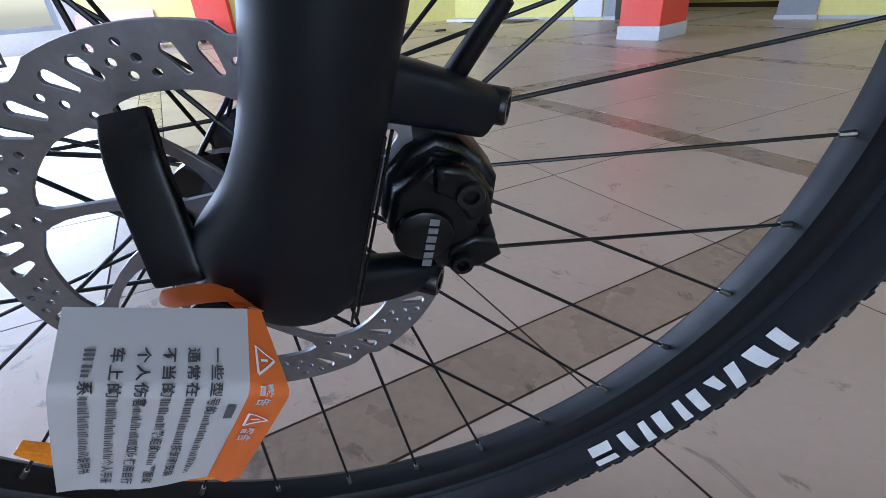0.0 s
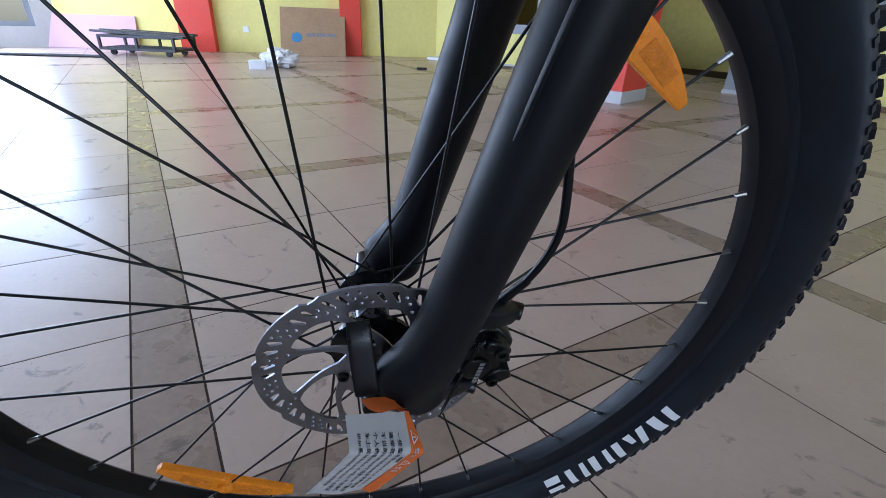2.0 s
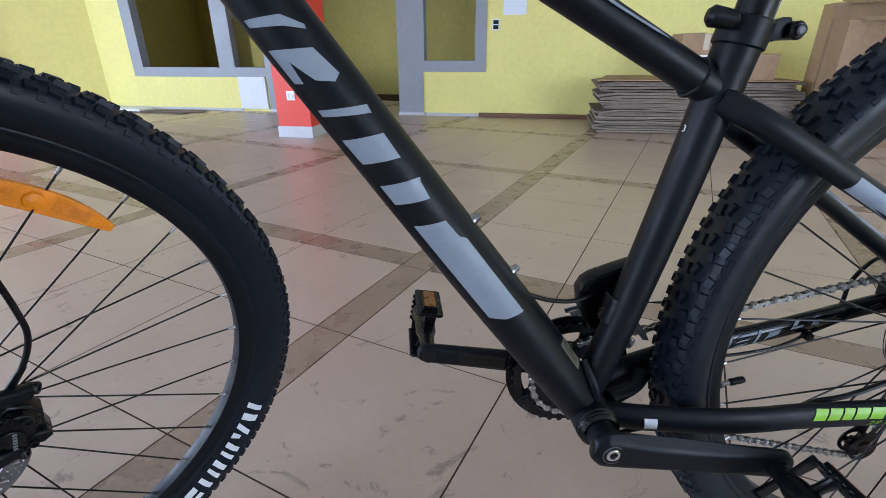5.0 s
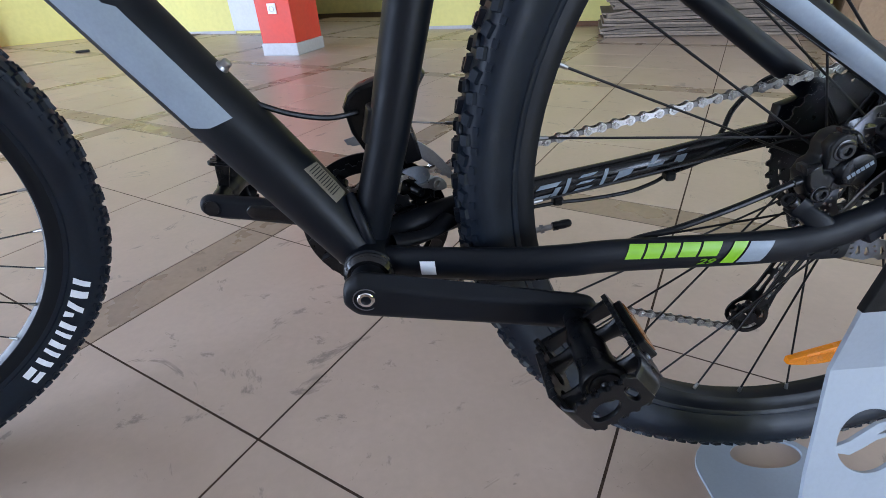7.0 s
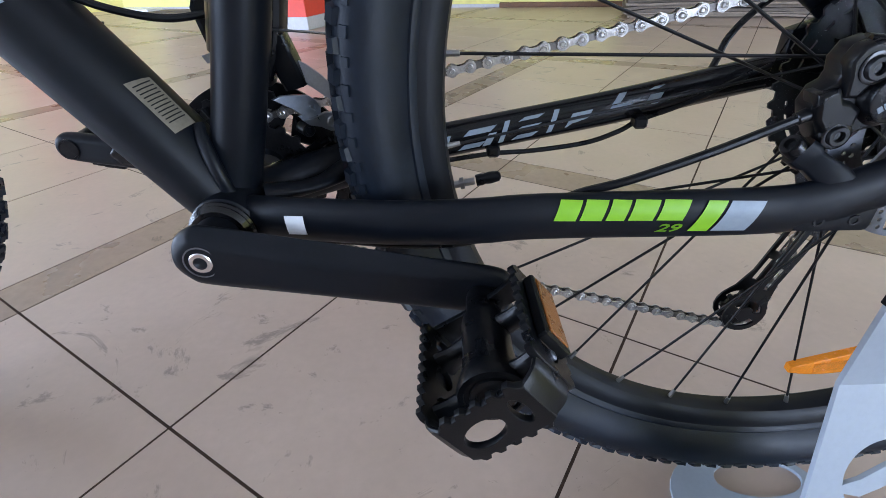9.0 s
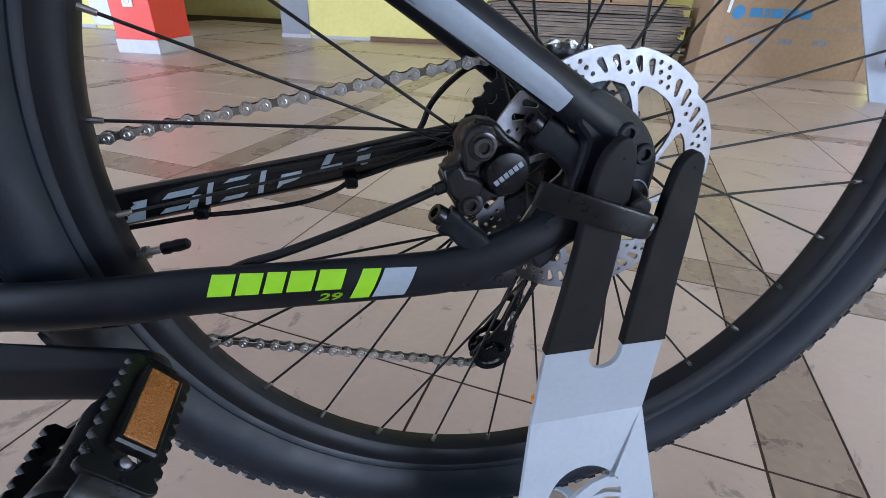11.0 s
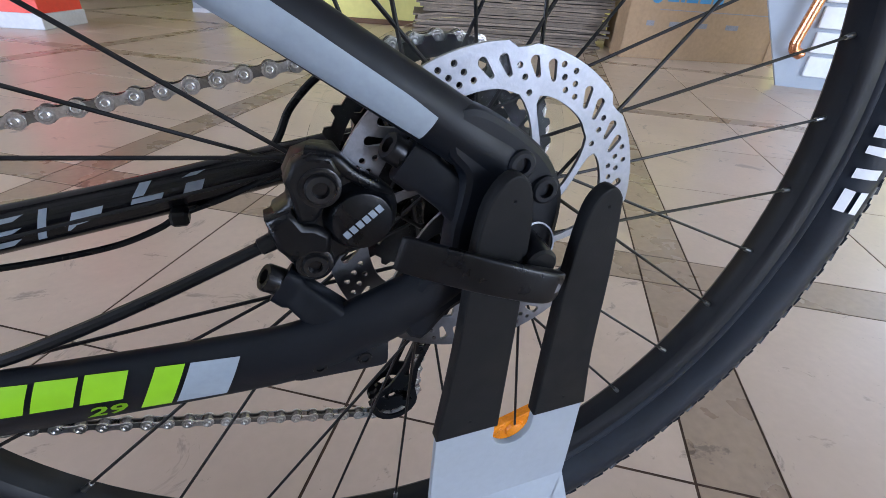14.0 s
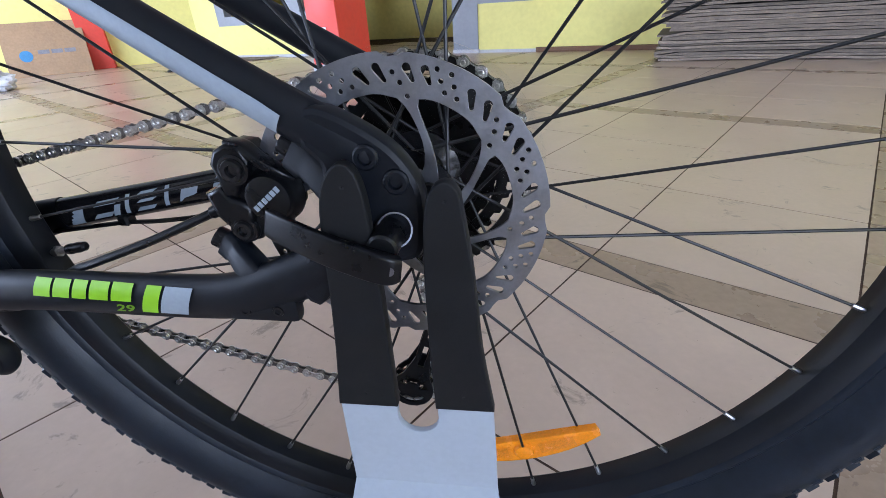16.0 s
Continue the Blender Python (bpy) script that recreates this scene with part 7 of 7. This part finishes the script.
# tall bicycle cartons standing beside the pile
def tall_carton(e0, e1, w, top, turn, label, marks):
    t = thing("bicycle_carton", label, "box")
    m = Matrix.Translation(R((e0 + e1) / 2, w, 0)) @ pose(0, 0, 0, 0, 0, -18 + turn)
    wd = e1 - e0
    bm = bmesh.new()
    add_box(bm, (wd, .20, top), m @ Matrix.Translation((0, .10, top / 2)), .005, 2)
    part("carton", bm, M_CARD, t, smooth=False)
    for k, (x, dx) in enumerate(((-wd / 2 + .06, .11), (wd / 2 - .05, .09))):
        bm = bmesh.new()
        add_box(bm, (dx, .006, top * .98), m @ Matrix.Translation((x, -.004, top * .49)) @ pose(0, 0, 0, 0, 0, 2), .001)
        part("folded_edge", bm, M_CARD, t, smooth=False)
    bm = bmesh.new()
    add_box(bm, (wd * .9, .16, .008), m @ Matrix.Translation((.02, .02, top + .006)) @ pose(0, 0, 0, 9, 0, 0))
    part("flap", bm, M_CARD, t, smooth=False)
    if marks:
        bm = bmesh.new()
        add_lathe(bm, [(.045, 0), (.045, .0012)], m @ Matrix.Translation((-.44, -.0012, .43)) @ axes(None, (0, -1, 0)), 24)
        part("round_mark", bm, M_BLUE, t, "blue round mark", smooth=False)
        x = -.36
        for k, wk in enumerate((.085, .028, .088, .085, .078)):
            bm = bmesh.new()
            add_box(bm, (wk, .0016, .060), m @ Matrix.Translation((x + wk / 2, -.0010, .43)))
            x += wk + .016
            part("blue_bar", bm, M_BLUE, t, "blue printed bar", smooth=False)
        for k in range(4):
            bm = bmesh.new()
            add_box(bm, (.042, .0016, .045), m @ Matrix.Translation((-.42 + k * .075, -.0010, .62)))
            part("print_mark", bm, M_BLUEFAINT, t, "faint grey handling mark", smooth=False)
        for k, x in enumerate((-.45, -.25, -.05, .2)):
            bm = bmesh.new()
            add_box(bm, (.06 if k == 0 else .10, .0016, .035), m @ Matrix.Translation((x, -.0010, .25)))
            part("print_mark", bm, M_BLUEFAINT, t, "faint blue printed bar", smooth=False)
        bm = bmesh.new()
        add_box(bm, (.9, .0016, .006), m @ Matrix.Translation((.05, -.0010, .345)))
        part("print_line", bm, M_BLUEFAINT, t, "faint blue printed line", smooth=False)
    bm = bmesh.new()
    add_box(bm, (.022, .0016, .15), m @ Matrix.Translation((-wd / 2 + .13, -.008, .50)) @ pose(0, 0, 0, 0, 4, 0))
    part("strip_label", bm, M_PAPER, t, "narrow white label", smooth=False)


tall_carton(1.52, 2.80, 3.62, .88, 1, "tall brown bicycle carton with blue print beside the pile", True)
tall_carton(1.62, 2.75, 4.05, 1.02, -2, "tall brown bicycle carton standing against the wall", False)

# white display board with a copper pipe
board = thing("display_board", "white slatted display board with a bent copper pipe", "display")
DB = Matrix.Translation(R(2.31, 2.76, 0)) @ pose(0, 0, 0, 0, 0, -40)
bm = bmesh.new()
plate(bm, [[(-.06, .0), (.75, .0), (.75, 1.2), (-.34, 1.2), (-.36, .80), (-.30, .52), (-.16, .22)]], .03, DB @ FLAT, .003)
part("panel", bm, M_STAND, board, "pale panel with a curved edge", smooth=False)
for k in range(7):
    bm = bmesh.new()
    x0 = .05 - .012 * k
    box = add_box(bm, (.70 - x0, .022, .115), DB @ Matrix.Translation(((.70 + x0) / 2, -.028, .13 + k * .135)) @ pose(0, 0, 0, -7, 0, 0), .004)
    part("slat", bm, M_WHITEWALL, board, smooth=False)
bm = bmesh.new()
add_wire(bm, [DB @ Vector(p) for p in ((.04, -.10, 1.1), (-.02, -.10, .62), (-.065, -.10, .30), (-.07, -.10, .25), (-.055, -.095, .215), (-.015, -.085, .195))], .030, 16)
part("copper_pipe", bm, M_COPPER, board, "bent copper pipe")
for q in ((.03, -.06, 1.02), (-.015, -.06, .20)):
    bm = bmesh.new()
    add_cyl(bm, DB @ Vector((q[0], -.012, q[2])), DB @ Vector((q[0], -.105, q[2])), .018, n=14)
    part("pipe_bracket", bm, M_COPPER, board)

# left side: leaning cardboard, bag, crates, cart, board, sheets
lean = thing("leaning_cardboard", "flattened brown cardboard sheet with blue print leaning on the wall", "cardboard")
dirx = (left_b - left_a).normalized()
out = Vector((LEFT.to_3x3() @ Vector((0, 1, 0))))
cx = Matrix((dirx, out, Vector((0, 0, 1)))).transposed().to_4x4()
LC = Matrix.Translation(left_a + dirx * 1.70 + out * .36) @ cx @ pose(0, 0, 0, 24, 0, 0)
bm = bmesh.new()
add_box(bm, (.88, .012, .66), LC @ Matrix.Translation((0, 0, .33)), .002)
part("sheet", bm, M_CARD, lean, smooth=False)
bm = bmesh.new()
add_lathe(bm, [(.07, 0), (.07, .002)], LC @ Matrix.Translation((.22, .0062, .25)) @ axes(None, (0, 1, 0)), 24)
part("round_mark", bm, M_BLUE, lean, "blue round mark", smooth=False)
bm = bmesh.new()
for k in range(3):
    add_box(bm, (.12, .002, .05), LC @ Matrix.Translation((.03 - k * .14, .0064, .29)))
part("blue_bar", bm, M_BLUEFAINT, lean, "faint blue bars", smooth=False)

bag = thing("plastic_bag", "crumpled white plastic film beside a small white box", "bag")
bm = bmesh.new()
bmesh.ops.create_icosphere(bm, subdivisions=4, radius=1)
for v in bm.verts:
    k = 1 + .30 * (noise.noise(v.co * 2.3) + .8 * noise.noise(v.co * 5.1))
    v.co = Vector((v.co.x * .21 * k, v.co.y * .15 * k, max(-.0, v.co.z * .12 * k + .07)))
bmesh.ops.transform(bm, matrix=Matrix.Translation((-5.02, 3.92, .002)), verts=bm.verts)
part("film", bm, M_BAG, bag, sharp=25)
bm = bmesh.new()
add_box(bm, (.17, .12, .09), Matrix.Translation((-5.0, 3.60, .045)) @ pose(0, 0, 0, 0, 0, 40), .004)
tagged(link_mesh("small_box", bm, M_WHITE, smooth=False), "small white box on the floor beside the plastic bag", "box")


def bar_frame(t, m, size, bars_up, name="rail"):
    """An open frame of square bars."""
    x, y, z_ = size
    r = .03
    def bar(lo, hi):
        bm = bmesh.new()
        v = box_between(bm, lo, hi, .003)
        bmesh.ops.transform(bm, matrix=m, verts=v)
        part(name, bm, M_DARKMETAL, t, smooth=False)
    for zz_ in (0, z_ - r):
        for yy in (0, y - r):
            bar((0, yy, zz_), (x, yy + r, zz_ + r))
        for xx in (0, x - r):
            bar((xx, r, zz_), (xx + r, y - r, zz_ + r))
    for i in range(bars_up):
        xx = (x - r) * i / (bars_up - 1)
        for yy in (0, y - r):
            bar((xx, yy, r), (xx + r, yy + r, z_ - r))
    for i in range(1, 4):
        bar((r, y * i / 4, 0), (x - r, y * i / 4 + r, r))


for pos, turn, size, n in (((-8.35, 1.75, 0), -12, (.95, .62, .22), 3), ((-8.45, .75, 0), 8, (1.05, .6, .30), 4)):
    t = thing("steel_crate", "low open crate of dark steel bars on the floor", "crate", group="steel crates")
    bar_frame(t, Matrix.Translation(pos) @ pose(0, 0, 0, 0, 0, turn), size, n)
cart = thing("steel_cart", "dark low steel cart stacked with flat bars", "cart")
CM = Matrix.Translation((-7.34, 3.38, 0)) @ pose(0, 0, 0, 0, 0, 22)
bar_frame(cart, CM @ Matrix.Translation((0, 0, .06)), (.95, .48, .17), 3)
for k in range(5):
    bm = bmesh.new()
    add_box(bm, (1.25 - .12 * k, .07, .025), CM @ Matrix.Translation((.48 + .03 * k, .06 + k * .09, .245 + .012 * (k % 2))) @ pose(0, 0, 0, 0, 1.5, 3 * k - 6), .003)
    part("flat_bar", bm, M_DARKMETAL, cart, smooth=False)
for x in (.12, .82):
    for y_ in (.08, .40):
        bm = bmesh.new()
        add_cyl(bm, CM @ Vector((x, y_ - .015, .035)), CM @ Vector((x, y_ + .015, .035)), .035, n=16)
        part("castor", bm, M_PLASTIC, cart)
bm = bmesh.new()
add_cyl(bm, (-7.9, 2.55, .016), (-6.95, 3.20, .016), .016, n=12)
tagged(link_mesh("steel_rod", bm, M_DARKMETAL), "long dark steel rod lying on the floor", "rod")
bm = bmesh.new()
add_box(bm, (1.25, .02, .42), Matrix.Translation(left_a + dirx * 4.7 + out * .10) @ cx @ pose(0, 0, 0, 12, 0, 0) @ Matrix.Translation((0, 0, .21)), .003)
tagged(link_mesh("pink_board", bm, M_PINK, smooth=False), "pale pink board leaning against the yellow wall", "board")
bm = bmesh.new()
add_box(bm, (.62, .22, .035), Matrix.Translation(R(-5.75, 4.62, .018)) @ pose(0, 0, 0, 0, 0, -22), .006)
tagged(link_mesh("white_slab", bm, M_WHITE, smooth=False), "white slab lying on dark sheets by the wall", "slab")
for k, (e, w_, sx, sy, tn) in enumerate(((-5.2, 4.52, .9, .25, -20), (-5.0, 4.62, .7, .18, -12))):
    bm = bmesh.new()
    add_box(bm, (sx, sy, .008), Matrix.Translation(R(e, w_, .006 + .009 * k)) @ pose(0, 0, 0, 0, 0, tn), .002)
    tagged(link_mesh("dark_sheet", bm, M_CARDEDGE, smooth=False), "thin dark sheet lying flat by the wall", "sheet")
bm = bmesh.new()
add_box(bm, (.12, .06, .02), Matrix.Translation((-3.75, 4.9, .011)) @ pose(0, 0, 0, 0, 0, 30), .005)
tagged(link_mesh("scrap", bm, M_DARKMETAL, smooth=False), "small dark scrap lying on the tiled floor", "scrap")
bm = bmesh.new()
m = axes(left_a + dirx * 2.65 + out * .004 + Vector((0, 0, .30)), out, (0, 0, 1))
add_box(bm, (.075, .075, .010), m, .003, 2)
tagged(link_mesh("wall_socket", bm, M_WHITE, smooth=False), "white wall socket on the yellow side wall", "socket")
